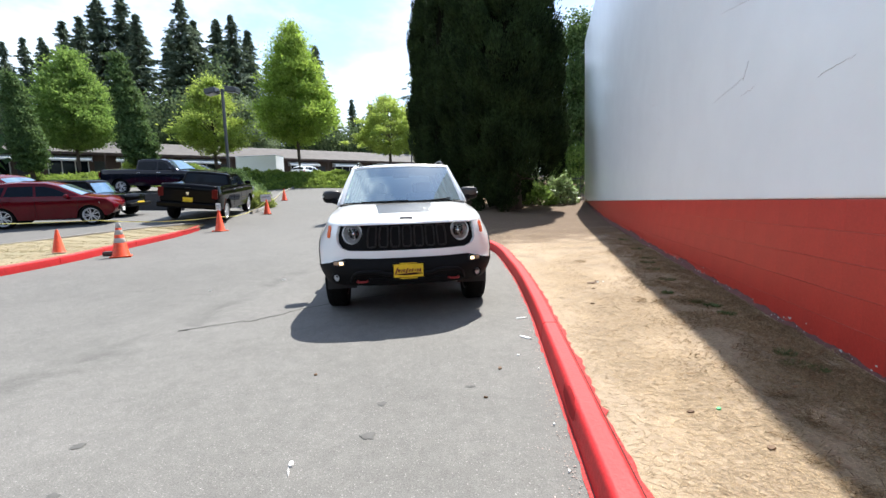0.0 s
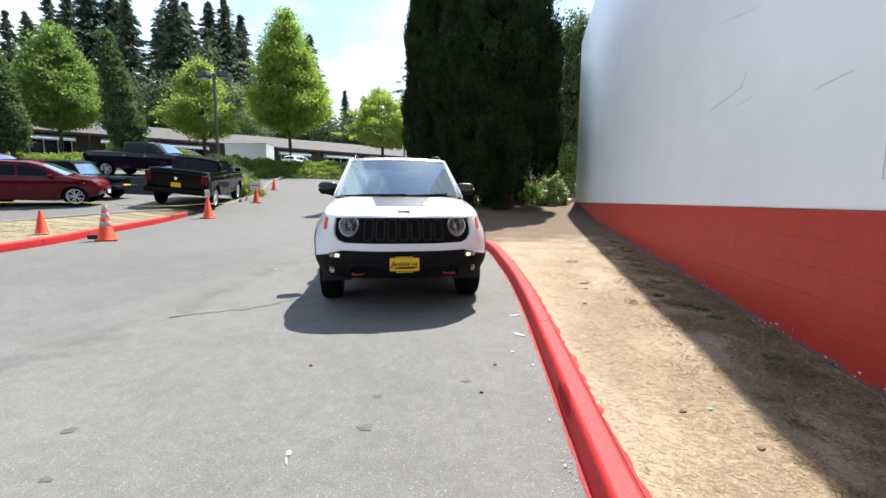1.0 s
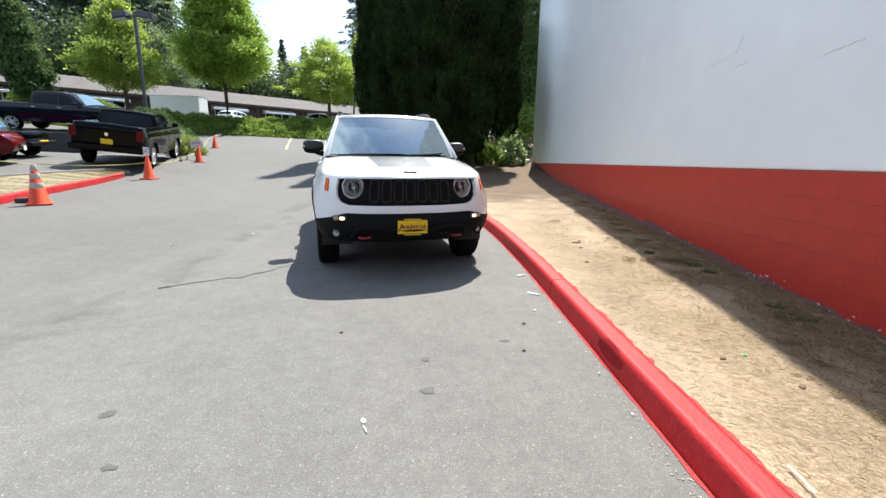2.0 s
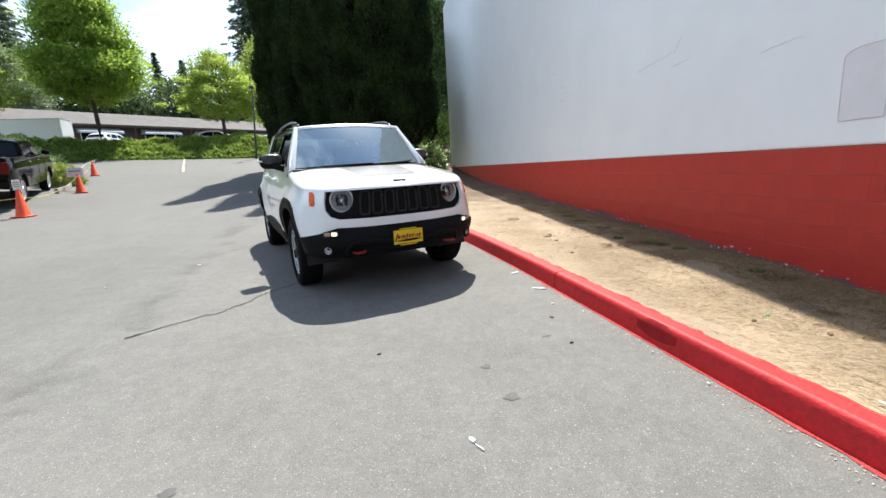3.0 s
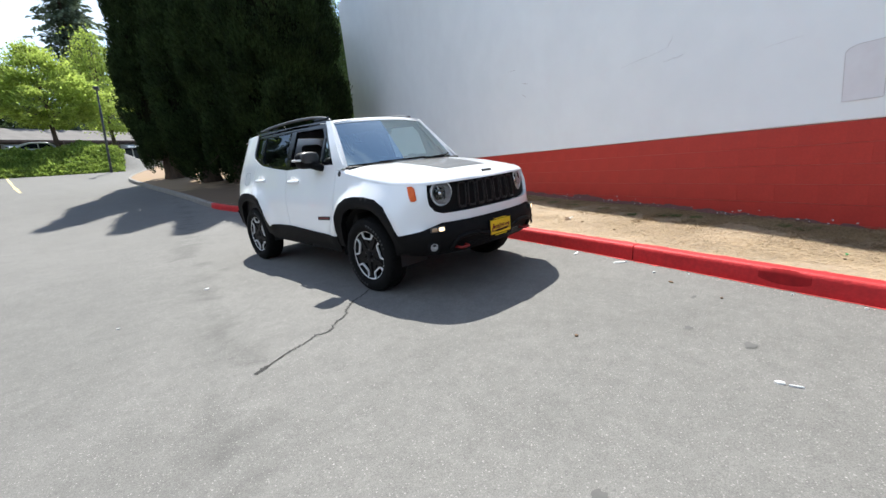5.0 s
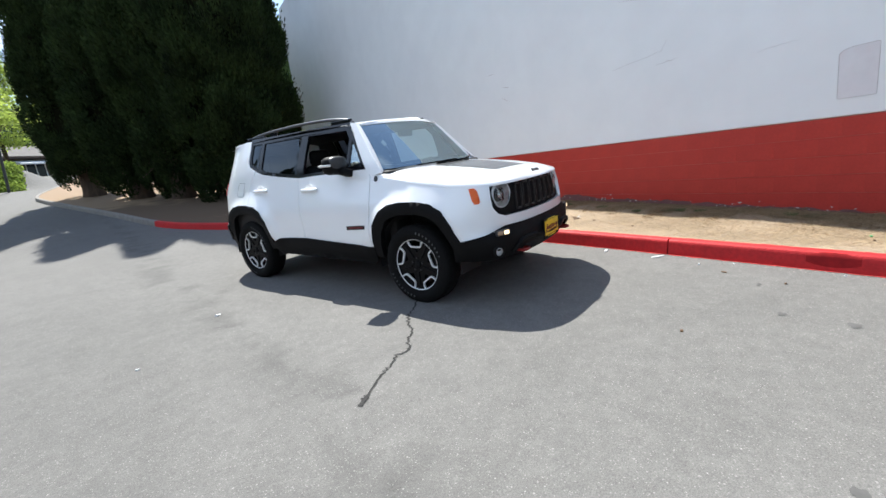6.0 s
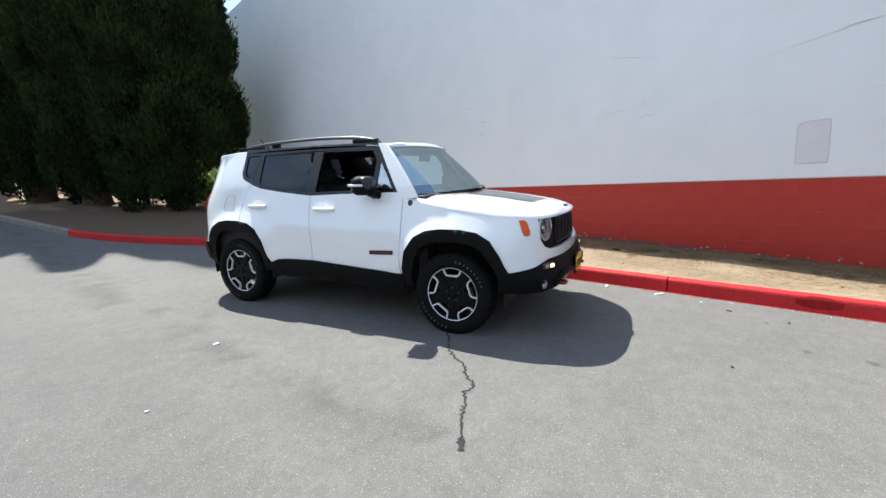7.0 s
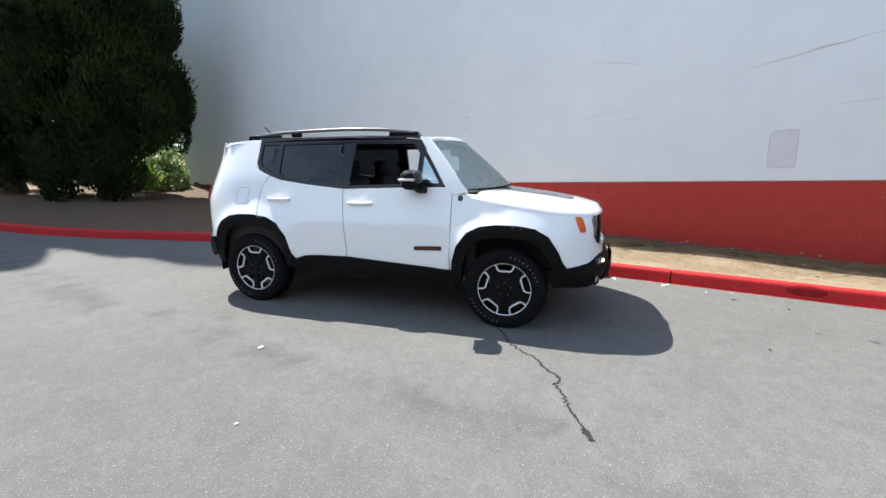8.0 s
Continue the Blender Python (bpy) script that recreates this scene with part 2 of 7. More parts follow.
LEAF_MID = material("mid_green_leaf", (0.13, 0.2, 0.065), 0.8, dark=(0.065, 0.11, 0.036), scale=0.6, spread=0.5, through_light=0.35, spec=0.2)
LEAF_WOODS = material("woodland_leaf", (0.12, 0.165, 0.072), 0.85, dark=(0.04, 0.064, 0.03), scale=0.12, spread=0.45, through_light=0.42, spec=0.15)
LEAF_SPRING = material("fresh_green_leaf", (0.42, 0.5, 0.11), 0.7, dark=(0.26, 0.35, 0.07), scale=0.8, spread=0.22, through_light=0.6, spec=0.2)
LEAF_HEDGE = material("hedge_leaf", (0.34, 0.43, 0.09), 0.7, dark=(0.12, 0.19, 0.035), scale=0.9, spread=0.4, through_light=0.4, spec=0.2)
LEAF_PALE = material("pale_shrub_leaf", (0.42, 0.5, 0.24), 0.5, dark=(0.22, 0.33, 0.1), scale=2, spread=0.4, through_light=0.3)
ROOF_GREY = material("shingle_grey", (0.13, 0.118, 0.108), 0.9, dark=(0.085, 0.076, 0.07), scale=1.0, bump=0.4, bump_scale=8)
WALL_BROWN = material("brown_siding", (0.09, 0.058, 0.045), 0.85, scale=2)
AWNING = material("white_awning", (0.75, 0.75, 0.72), 0.7, scale=2)
LINE_YELLOW = material("yellow_road_paint", (0.66, 0.52, 0.22), 0.8, scale=12, dark=(0.5, 0.4, 0.2))
GREY_MARK = material("grey_sidewall_mark", (0.075, 0.075, 0.075), 0.8, scale=40, dark=(0.03, 0.03, 0.03), amount=0.9)
CRACK = material("crack_filler", (0.025, 0.024, 0.022), 0.9, scale=20)


from mathutils.geometry import delaunay_2d_cdt


# ---- mesh helpers ----
def mesh_ob(name, verts, faces, mat, smooth=False):
    me = bpy.data.meshes.new(name)
    me.from_pydata([tuple(v) for v in verts], [], [tuple(f) for f in faces])
    me.materials.append(mat)
    if smooth:
        me.polygons.foreach_set("use_smooth", [True] * len(me.polygons))
    me.update()
    return new(name, me)


def part(name, geo, mat, parent, label="", smooth=False):
    """geo: (verts, faces), linked as one mesh under parent."""
    ob = mesh_ob(name, geo[0], geo[1], mat, smooth)
    ob.parent = parent
    if label:
        ob["label"] = label
    return ob


def bm_geo(bm):
    bm.verts.ensure_lookup_table()
    bm.verts.index_update()
    geo = [v.co.copy() for v in bm.verts], [[v.index for v in f.verts] for f in bm.faces]
    bm.free()
    return geo


def box(sx, sy, sz, at=(0, 0, 0), bevel=0.0, turn=None, segs=2):
    bm = bmesh.new()
    bmesh.ops.create_cube(bm, size=1.0, matrix=Matrix.Diagonal((sx, sy, sz, 1)))
    if bevel:
        bmesh.ops.bevel(bm, geom=bm.edges[:], offset=bevel, segments=segs, profile=0.5, affect="EDGES")
    m = Matrix.Translation(at) @ (turn or Matrix())
    bmesh.ops.transform(bm, matrix=m, verts=bm.verts)
    return bm_geo(bm)


def join(*geos):
    verts, faces = [], []
    for v, f in geos:
        k = len(verts)
        verts += [Vector(p) for p in v]
        faces += [[i + k for i in q] for q in f]
    return verts, faces


def moved(geo, m):
    return [m @ Vector(v) for v in geo[0]], geo[1]


def mirrored(geo):
    return [Vector((v[0], -v[1], v[2])) for v in geo[0]], [list(reversed(f)) for f in geo[1]]


def lathe(profile, n=32, axis="z"):
    """profile: (radius, height) pairs, turned about z or y."""
    verts, faces = [], []
    k = len(profile)
    for i in range(n):
        a = 2 * math.pi * i / n
        for r, h in profile:
            verts.append(Vector((r * math.cos(a), r * math.sin(a), h)) if axis == "z" else Vector((r * math.cos(a), h, -r * math.sin(a))))
    for i in range(n):
        for j in range(k - 1):
            a, b = i * k + j, ((i + 1) % n) * k + j
            faces.append([a, b, b + 1, a + 1])
    return verts, faces


def grid(nu, nv, f):
    verts = [Vector(f(i / nu, j / nv)) for i in range(nu + 1) for j in range(nv + 1)]
    faces = [[i * (nv + 1) + j, (i + 1) * (nv + 1) + j, (i + 1) * (nv + 1) + j + 1, i * (nv + 1) + j + 1] for i in range(nu) for j in range(nv)]
    return verts, faces


def tube(path, radius, n=8, closed=False, ends=True):
    """A round bar along a path of points; radius: a number or one for each point."""
    pts = [Vector(p) for p in path]
    rad = radius if isinstance(radius, (list, tuple)) else [radius] * len(pts)
    verts, faces = [], []
    ref = Vector((0, 0, 1))
    for i, p in enumerate(pts):
        a = pts[(i - 1) % len(pts)] if closed or i else p
        b = pts[(i + 1) % len(pts)] if closed or i < len(pts) - 1 else p
        d = (b - a).normalized()
        side = d.cross(ref)
        if side.length < 1e-3:
            side = d.cross(Vector((1, 0, 0)))
        side.normalize()
        over = side.cross(d)
        for k in range(n):
            t = 2 * math.pi * k / n
            verts.append(p + (side * math.cos(t) + over * math.sin(t)) * rad[i])
    m = len(pts)
    for i in range(m if closed else m - 1):
        for k in range(n):
            a, b = i * n + k, i * n + (k + 1) % n
            c, d = ((i + 1) % m) * n + (k + 1) % n, ((i + 1) % m) * n + k
            faces.append([a, b, c, d])
    if ends and not closed:
        faces.append(list(range(n))[::-1])
        faces.append([(m - 1) * n + k for k in range(n)])
    return verts, faces


def smooth_path(pts, n):
    """Catmull-Rom through pts, n points a span."""
    pts = [Vector(p) for p in pts]
    out = []
    for i in range(len(pts) - 1):
        p0, p1, p2, p3 = pts[max(i - 1, 0)], pts[i], pts[i + 1], pts[min(i + 2, len(pts) - 1)]
        for k in range(n):
            t = k / n
            out.append(0.5 * ((2 * p1) + (p2 - p0) * t + (2 * p0 - 5 * p1 + 4 * p2 - p3) * t * t + (3 * p1 - p0 - 3 * p2 + p3) * t ** 3))
    out.append(pts[-1])
    return out


def inside(p, poly):
    c = False
    for i in range(len(poly)):
        a, b = poly[i - 1], poly[i]
        if (a[1] > p[1]) != (b[1] > p[1]) and p[0] < (b[0] - a[0]) * (p[1] - a[1]) / (b[1] - a[1]) + a[0]:
            c = not c
    return c


def densify(poly, step):
    out = []
    for i in range(len(poly)):
        a, b = Vector(poly[i]), Vector(poly[(i + 1) % len(poly)])
        k = max(1, int((b - a).length / step))
        out += [a.lerp(b, j / k) for j in range(k)]
    return out


def panel(outline, f, step=0.05, holes=(), rim=0.02, flip=False, rim_dir=None):
    """A sheet cut to a 2D outline with holes, its points placed in space by f(u, v); its edges are turned in by rim along the inward normal."""
    rings = [densify(outline, step)] + [densify(h, step) for h in holes]
    pts, edges = [], []
    for ring in rings:
        k = len(pts)
        pts += ring
        edges += [(k + i, k + (i + 1) % len(ring)) for i in range(len(ring))]
    us, vs = [p[0] for p in rings[0]], [p[1] for p in rings[0]]
    nu, nv = int((max(us) - min(us)) / step), int((max(vs) - min(vs)) / step)
    for i in range(1, nu + 1):
        for j in range(1, nv + 1):
            q = Vector((min(us) + (i - (0.25 if j % 2 else 0.75)) * step, min(vs) + (j - 0.5) * step))
            if inside(q, rings[0]) and not any(inside(q, h) for h in rings[1:]):
                if min((q - p).length for ring in rings for p in ring) > step * 0.45:
                    pts.append(q)
    v2, e2, f2 = delaunay(pts, edges)
    tris = []
    for t in f2:
        c = sum((v2[i] for i in t), Vector((0, 0))) / len(t)
        if inside(c, rings[0]) and not any(inside(c, h) for h in rings[1:]):
            tris.append(list(t))
    verts = [Vector(f(p[0], p[1])) for p in v2]
    if flip:
        tris = [t[::-1] for t in tris]
    used = sorted({i for t in tris for i in t})
    remap = {i: k for k, i in enumerate(used)}
    verts = [verts[i] for i in used]
    tris = [[remap[i] for i in t] for t in tris]
    if rim:
        count, normal = {}, [Vector() for _ in verts]
        for t in tris:
            n = (verts[t[1]] - verts[t[0]]).cross(verts[t[2]] - verts[t[0]])
            for i in t:
                normal[i] += n
            for i in range(3):
                e = (t[i], t[(i + 1) % 3])
                count[e] = 1
        lip, back = {}, {}
        for a, b in list(count):
            if (b, a) not in count:
                for i in (a, b):
                    if i not in back:
                        lip[i] = len(verts)
                        verts.append(verts[i].copy())
                        back[i] = len(verts)
                        verts.append(verts[i] - normal[i].normalized() * rim)
                tris.append([lip[b], lip[a], back[a], back[b]])
    return verts, tris


def delaunay(pts, edges):
    v, e, f, *_ = delaunay_2d_cdt([Vector((p[0], p[1])) for p in pts], edges, [], 0, 1e-5)
    return v, e, f


def prism(poly, depth, bevel=0.0):
    """A flat outline in (x, z), given depth along +y."""
    bm = bmesh.new()
    vs = [bm.verts.new((p[0], 0, p[1])) for p in poly]
    face = bm.faces.new(vs)
    ext = bmesh.ops.extrude_face_region(bm, geom=[face])
    bmesh.ops.translate(bm, vec=(0, depth, 0), verts=[v for v in ext["geom"] if isinstance(v, bmesh.types.BMVert)])
    bmesh.ops.recalc_face_normals(bm, faces=bm.faces)
    if bevel:
        bmesh.ops.bevel(bm, geom=bm.edges[:], offset=bevel, segments=2, profile=0.5, affect="EDGES")
    return bm_geo(bm)


def thing(name, label, category, group="", m=None):
    ob = new(name)
    if m is not None:
        ob.matrix_basis = m
    return tagged(ob, label, category, group)


def step01(a, b, v):
    u = min(1.0, max(0.0, (v - a) / (b - a)))
    return u * u * (3 - 2 * u)


def soft(v, k):
    return k * math.log1p(math.exp(min(v / k, 40)))


# ---- ground ----
def bank_line(x):
    return 28 + 8.2 * step01(-23, -16, x)


def lot(x, y):
    """Height of the drive and the lower lot."""
    y2 = min(max(y, -30), 40)
    return -0.06 + 0.0315 * y2 + 0.076 * soft(y2 - 15, 1.5) + 0.035 * soft(-max(x, -22) - 4, 0.7) + 0.3 * step01(-9.5, -12.5, x) * step01(9, 14, y) * (1 - step01(17, 21, y))


def ground_z(x, y):
    z = lot(x, y)
    rise = step01(0, 3.2, y - bank_line(x)) * (1 - step01(-6.5, -4.0, x))
    upper = 4.35 + 0.012 * (min(y, 90) - 40)
    z = z + (upper - z) * rise
    back = step01(38, 50, y) * step01(-6.5, -4.0, x)
    z = z + (upper - z) * back
    terrace = 0.78 * step01(20.0, 20.5, y) * (1 - step01(-15.6, -14.6, x)) * (1 - rise) * (1 - step01(25.0, 30.0, y) * step01(-24, -20, x))
    return z + terrace


def spaced(lo, hi, fine_lo, fine_hi, fine, coarse):
    out, v = [], lo
    while v < hi:
        out.append(v)
        v += fine if fine_lo <= v < fine_hi else coarse
    return out + [hi]


xs = [-900, -400, -200] + spaced(-120, 60, -26, 8, 0.4, 4.0) + [120, 300, 900]
ys = [-900, -300, -100] + spaced(-40, 120, -2, 44, 0.4, 4.0) + [250, 500, 1200]
gv = [(x, y, ground_z(x, y)) for x in xs for y in ys]
gf = [(i * len(ys) + j, (i + 1) * len(ys) + j, (i + 1) * len(ys) + j + 1, i * len(ys) + j + 1) for i in range(len(xs) - 1) for j in range(len(ys) - 1)]
ground = tagged(mesh_ob("ground", gv, gf, ASPHALT, True), "grey worn asphalt drive sloping up to a car park", "ground", kind="structure")

# kerb line on the building's side, from behind the start to the back of the island
KERB = smooth_path([(0.42, -14, 0), (0.39, 0, 0), (0.39, 3.0, 0), (0.375, 4.9, 0), (0.27, 6.9, 0), (-0.05, 9.4, 0), (-1.08, 12.0, 0), (-1.73, 13.5, 0), (-2.45, 15.6, 0), (-3.2, 19.4, 0), (-4.5, 24.7, 0), (-5.15, 27.6, 0), (-5.3, 29.2, 0), (-5.1, 31.5, 0), (-4.3, 36, 0), (-3.2, 42, 0)], 16)


def kerb_piece(path, wide=0.17, high=0.155, lean=0.02):
    """One cast kerb length with a rounded nose."""
    prof = [(0.03, -0.12), (0.03, 0.0), (0.041, high - 0.044), (0.0425, high - 0.036), (0.047, high - 0.017), (0.058, high - 0.004), (0.07, high), (0.077, high), (wide - 0.026, high), (wide - 0.02, high), (wide - 0.005, high - 0.006), (wide, high - 0.016), (wide, -0.12)]
    verts, faces, k = [], [], len(prof)
    for i, p in enumerate(path):
        d = (path[min(i + 1, len(path) - 1)] - path[max(i - 1, 0)]).normalized()
        side = Vector((d.y, -d.x, 0))
        z = ground_z(p.x, p.y)
        for w, h in prof:
            verts.append(Vector((p.x, p.y, 0)) + side * w + Vector((0, 0, z + h + 0.0015 * noise.noise(p * 3 + Vector((w * 20, h * 20, 0))))))
    for i in range(len(path) - 1):
        for j in range(k - 1):
            a = i * k + j
            faces.append([a, a + 1, a + 1 + k, a + k])
    n = len(verts)
    verts += [v.copy() for v in verts[:k]] + [v.copy() for v in verts[n - k:n]]
    faces.append(list(range(n, n + k))[::-1])
    faces.append(list(range(n + k, n + 2 * k)))
    return verts, faces


def kerb_run(name, path, label, mats, piece=3.05, **kw):
    """A kerb cut into lengths with open joints."""
    top = tagged(new(name), label, "kerb", kind="structure")
    run, acc = [path[0]], 0.0
    for a, b in zip(path, path[1:]):
        run.append(b)
        acc += (b - a).length
        if acc >= piece or b is path[-1]:
            end = run[-1] + (run[-2] - run[-1]).normalized() * 0.012
            part("kerb_stone", kerb_piece(run[:-1] + [end], **kw), mats(run[len(run) // 2]), top, smooth=True)
            run, acc = [b], 0.0
    return top


# cut so that one joint falls at y = 3.72
fine = []
for a, b in zip(KERB, KERB[1:]):
    n = max(1, int((b - a).length / 0.12))
    fine += [a.lerp(b, i / n) for i in range(n)]
fine.append(KERB[-1])
k0 = min(range(len(fine)), key=lambda i: abs(fine[i].y - 3.72))
kerb_run("kerb_building_side_near", fine[: k0 + 1], "red painted concrete kerb beside dry grass", lambda p: RED_KERB, 17.8)
kerb_run("kerb_building_side_far", fine[k0:], "concrete kerb, red painted then bare grey", lambda p: RED_KERB if p.y < 15.4 else GREY_KERB, 6.3)


# ---- building wall ----
WALL_X, WALL_K, WALL_END, WALL_TOP, RED_TOP = 1.88, 0.125, 21.0, 8.5, 1.2


def wall_x(y):
    return WALL_X + WALL_K * y


def kerb_x(y):
    for a, b in zip(fine, fine[1:]):
        if a.y <= y <= b.y:
            return a.x + (b.x - a.x) * (y - a.y) / max(b.y - a.y, 1e-6)
    return fine[0].x if y < fine[0].y else fine[-1].x


def dirt_z(x, y):
    ke = kerb_x(y) + 0.17
    rise = step01(0, 1.2, x - ke)
    lump = 0.03 * noise.noise(Vector((x * 0.9, y * 0.9, 3.0))) + 0.006 * noise.noise(Vector((x * 2.6, y * 2.6, 1.0)))
    return ground_z(x, y) + 0.135 + 0.02 * rise + lump * rise


wall_yaw = math.degrees(math.atan(WALL_K))
# local wall frame: +y along the wall, -x to the drive
WALL_M = Matrix.Translation((WALL_X, 0, 0)) @ pose(0, 0, 0, 0, 0, -wall_yaw)
WL = WALL_END * math.sqrt(1 + WALL_K ** 2)
upper = mesh_ob("wall_building", *box(6.0, WL + 14, WALL_TOP - RED_TOP, (3.0, (WL - 14) / 2, (WALL_TOP + RED_TOP) / 2), 0.02), WALL_WHITE)
upper.matrix_basis = WALL_M
tagged(upper, "white painted blank masonry wall of a shop building", "wall", kind="structure")
wall_base = mesh_ob("wall_base", *box(5.98, WL + 13.99, RED_TOP + 0.9, (2.9935, (WL - 14) / 2, (RED_TOP - 0.9) / 2 - 0.002)), JOINT_RED)
wall_base.matrix_basis = WALL_M
tagged(wall_base, "red painted block base of the shop wall", "wall", kind="structure")

# ---- dry grass strip and island between kerb and wall ----
dv, df, rows_y = [], [], spaced(-14, 41.5, -1.5, 12, 0.1, 0.5)
NX = 26
for y in rows_y:
    x0 = kerb_x(y) + 0.165
    x1 = wall_x(y) + 0.05 if y < WALL_END + 0.2 else wall_x(y) + min(30, (y - WALL_END) * 8)
    for i in range(NX + 1):
        x = x0 + (x1 - x0) * i / NX
        dv.append((x, y, dirt_z(x, y)))
for j in range(len(rows_y) - 1):
    for i in range(NX):
        a = j * (NX + 1) + i
        df.append((a, a + 1, a + NX + 2, a + NX + 1))


def under_trees(m):
    """The same soil, brown with dropped needles and darkened as tree shade below the evergreens, paler beyond, ragged
    at its edge.
    """
    m = m.copy()
    m.name = "needle_soil_with_tree_shade"
    t = m.node_tree
    b = t.nodes["Principled BSDF"]
    was = b.inputs["Base Color"].links[0].from_socket
    co = t.nodes.new("ShaderNodeTexCoord")
    se = t.nodes.new("ShaderNodeSeparateXYZ")
    t.links.new(co.outputs["Object"], se.inputs["Vector"])
    nz = t.nodes.new("ShaderNodeTexNoise")
    nz.inputs["Scale"].default_value, nz.inputs["Detail"].default_value = 1.1, 7.0
    t.links.new(co.outputs["Object"], nz.inputs["Vector"])
    ad = t.nodes.new("ShaderNodeMath")
    ad.operation = "MULTIPLY_ADD"
    ad.inputs[1].default_value = 9.0
    t.links.new(nz.outputs["Fac"], ad.inputs[0])
    t.links.new(se.outputs["Y"], ad.inputs[2])
    ends_ = []
    for a, b_, lo, hi in ((12.0, 15.5, 0.0, 0.95), (24.5, 26.5, 0.0, 1.0)):
        r = t.nodes.new("ShaderNodeMapRange")
        r.interpolation_type = "SMOOTHSTEP"
        for key, val in zip(("From Min", "From Max", "To Min", "To Max"), (a, b_, lo, hi)):
            r.inputs[key].default_value = val
        t.links.new(ad.outputs["Value"], r.inputs["Value"])
        ends_.append(r.outputs["Result"])
    litter = t.nodes.new("ShaderNodeMix")
    litter.data_type = "RGBA"
    # needle brown twice: darkened for the shade under the crowns, paler as sunlit
    litter.inputs["A"].default_value, litter.inputs["B"].default_value = (0.1, 0.062, 0.035, 1), (0.23, 0.155, 0.09, 1)
    t.links.new(ends_[1], litter.inputs["Factor"])
    mix = t.nodes.new("ShaderNodeMix")
    mix.data_type = "RGBA"
    t.links.new(ends_[0], mix.inputs["Factor"])
    t.links.new(was, mix.inputs["A"])
    t.links.new(litter.outputs["Result"], mix.inputs["B"])
    t.links.new(mix.outputs["Result"], b.inputs["Base Color"])
    return m


tagged(mesh_ob("ground_dry_grass", dv, df, under_trees(STRAW), True), "strip of sunburnt straw-coloured grass and bare soil", "dry grass", kind="structure")


# ---- the white SUV ----
def table(*rows):
    a, b = [r[0] for r in rows], [r[1] for r in rows]
    if a[0] > a[-1]:
        a, b = a[::-1], b[::-1]
    return lambda v: float(np.interp(v, a, b))


PLAN = smooth_path([(p[0], p[1], 0) for p in ((2.06, 0), (2.05, 0.25), (2.02, 0.5), (1.955, 0.68), (1.85, 0.79), (1.66, 0.865), (1.25, 0.895), (0.7, 0.888), (0, 0.89), (-0.8, 0.895), (-1.32, 0.90), (-1.7, 0.88), (-1.9, 0.81), (-2.03, 0.66), (-2.08, 0.4), (-2.1, 0))], 12)
PS = [0.0]
for a, b in zip(PLAN, PLAN[1:]):
    PS.append(PS[-1] + (b - a).length)
PSX, PSY, S_END = [p.x for p in PLAN], [p.y for p in PLAN], PS[-1]
WIDE = table((0.2, 0.88), (0.36, 0.97), (0.45, 1.005), (0.6, 1.026), (0.7, 1.03), (0.8, 1.022), (0.88, 1.005), (0.95, 0.98), (1.02, 0.955), (1.09, 0.932), (1.14, 0.917), (1.19, 0.902), (1.25, 0.884), (1.4, 0.822), (1.62, 0.722), (1.72, 0.67))
LONG = table((0.45, 0.992), (0.7, 0.99), (0.88, 0.998), (1.02, 1.01), (1.09, 1.013), (1.25, 1.012), (1.62, 1.008))
REAR_LEAN = table((1.0, 0.0), (1.1, 0.02), (1.25, 0.075), (1.4, 0.105), (1.55, 0.115), (1.68, 0.1))
FRONT_LEAN = table((0.3, -0.06), (0.42, 0.0), (0.5, 0.05), (0.58, 0.05), (0.64, 0.01), (0.9, 0.0), (1.0, -0.02), (1.1, -0.05))


def sx(x):
    """Way round the plan at a place x along the flank."""
    k = [i for i in range(len(PS)) if PLAN[i].y >= 0.6]
    return float(np.interp(-x, [-PSX[i] for i in k], [PS[i] for i in k]))


def sy(y):
    """Way round the plan at a place y across the front."""
    k = [i for i in range(len(PS)) if PSX[i] > 1.6]
    return math.copysign(float(np.interp(abs(y), [PSY[i] for i in k], [PS[i] for i in k])), y)


def skin(off=0.0):
    def f(s, z):
        side = -1.0 if (s < 0 or s > S_END) else 1.0
        s = abs(s) if s <= S_END else 2 * S_END - s
        x, y = float(np.interp(s, PS, PSX)), float(np.interp(s, PS, PSY))
        x2, y2 = float(np.interp(s + 0.02, PS, PSX)), float(np.interp(s + 0.02, PS, PSY))
        x1, y1 = float(np.interp(s - 0.02, PS, PSX)), float(np.interp(s - 0.02, PS, PSY))
        d = Vector((x2 - x1, y2 - y1))
        n = Vector((-d.y, d.x)).normalized() * -1 if d.length else Vector((1, 0))
        if n.y < -0.01 or (s < 0.05 and n.x < 0):
            n = -n
        x += FRONT_LEAN(z) * step01(1.4, 1.95, x) + REAR_LEAN(z) * step01(-1.1, -1.6, x)
        y *= WIDE(z)
        if x < HUB_F:
            x = HUB_F + (x - HUB_F) * LONG(z)
        for hub in (1.25, -1.32):
            r = math.hypot(x - hub, (z - 0.35) * 1.05)
            y += 0.036 * math.exp(-((r - 0.565) / (0.12 if r > 0.565 and x > hub else 0.075)) ** 2) * step01(0.35, 0.6, z)
        y -= 0.012 * math.exp(-((z - 0.68) / 0.12) ** 2) * step01(1.0, 0.6, abs(x + 0.05))
        return Vector((x + n.x * off, side * (y + n.y * off), z))
    return f


def flank(pts):
    return [(sx(x), z) for x, z in pts]


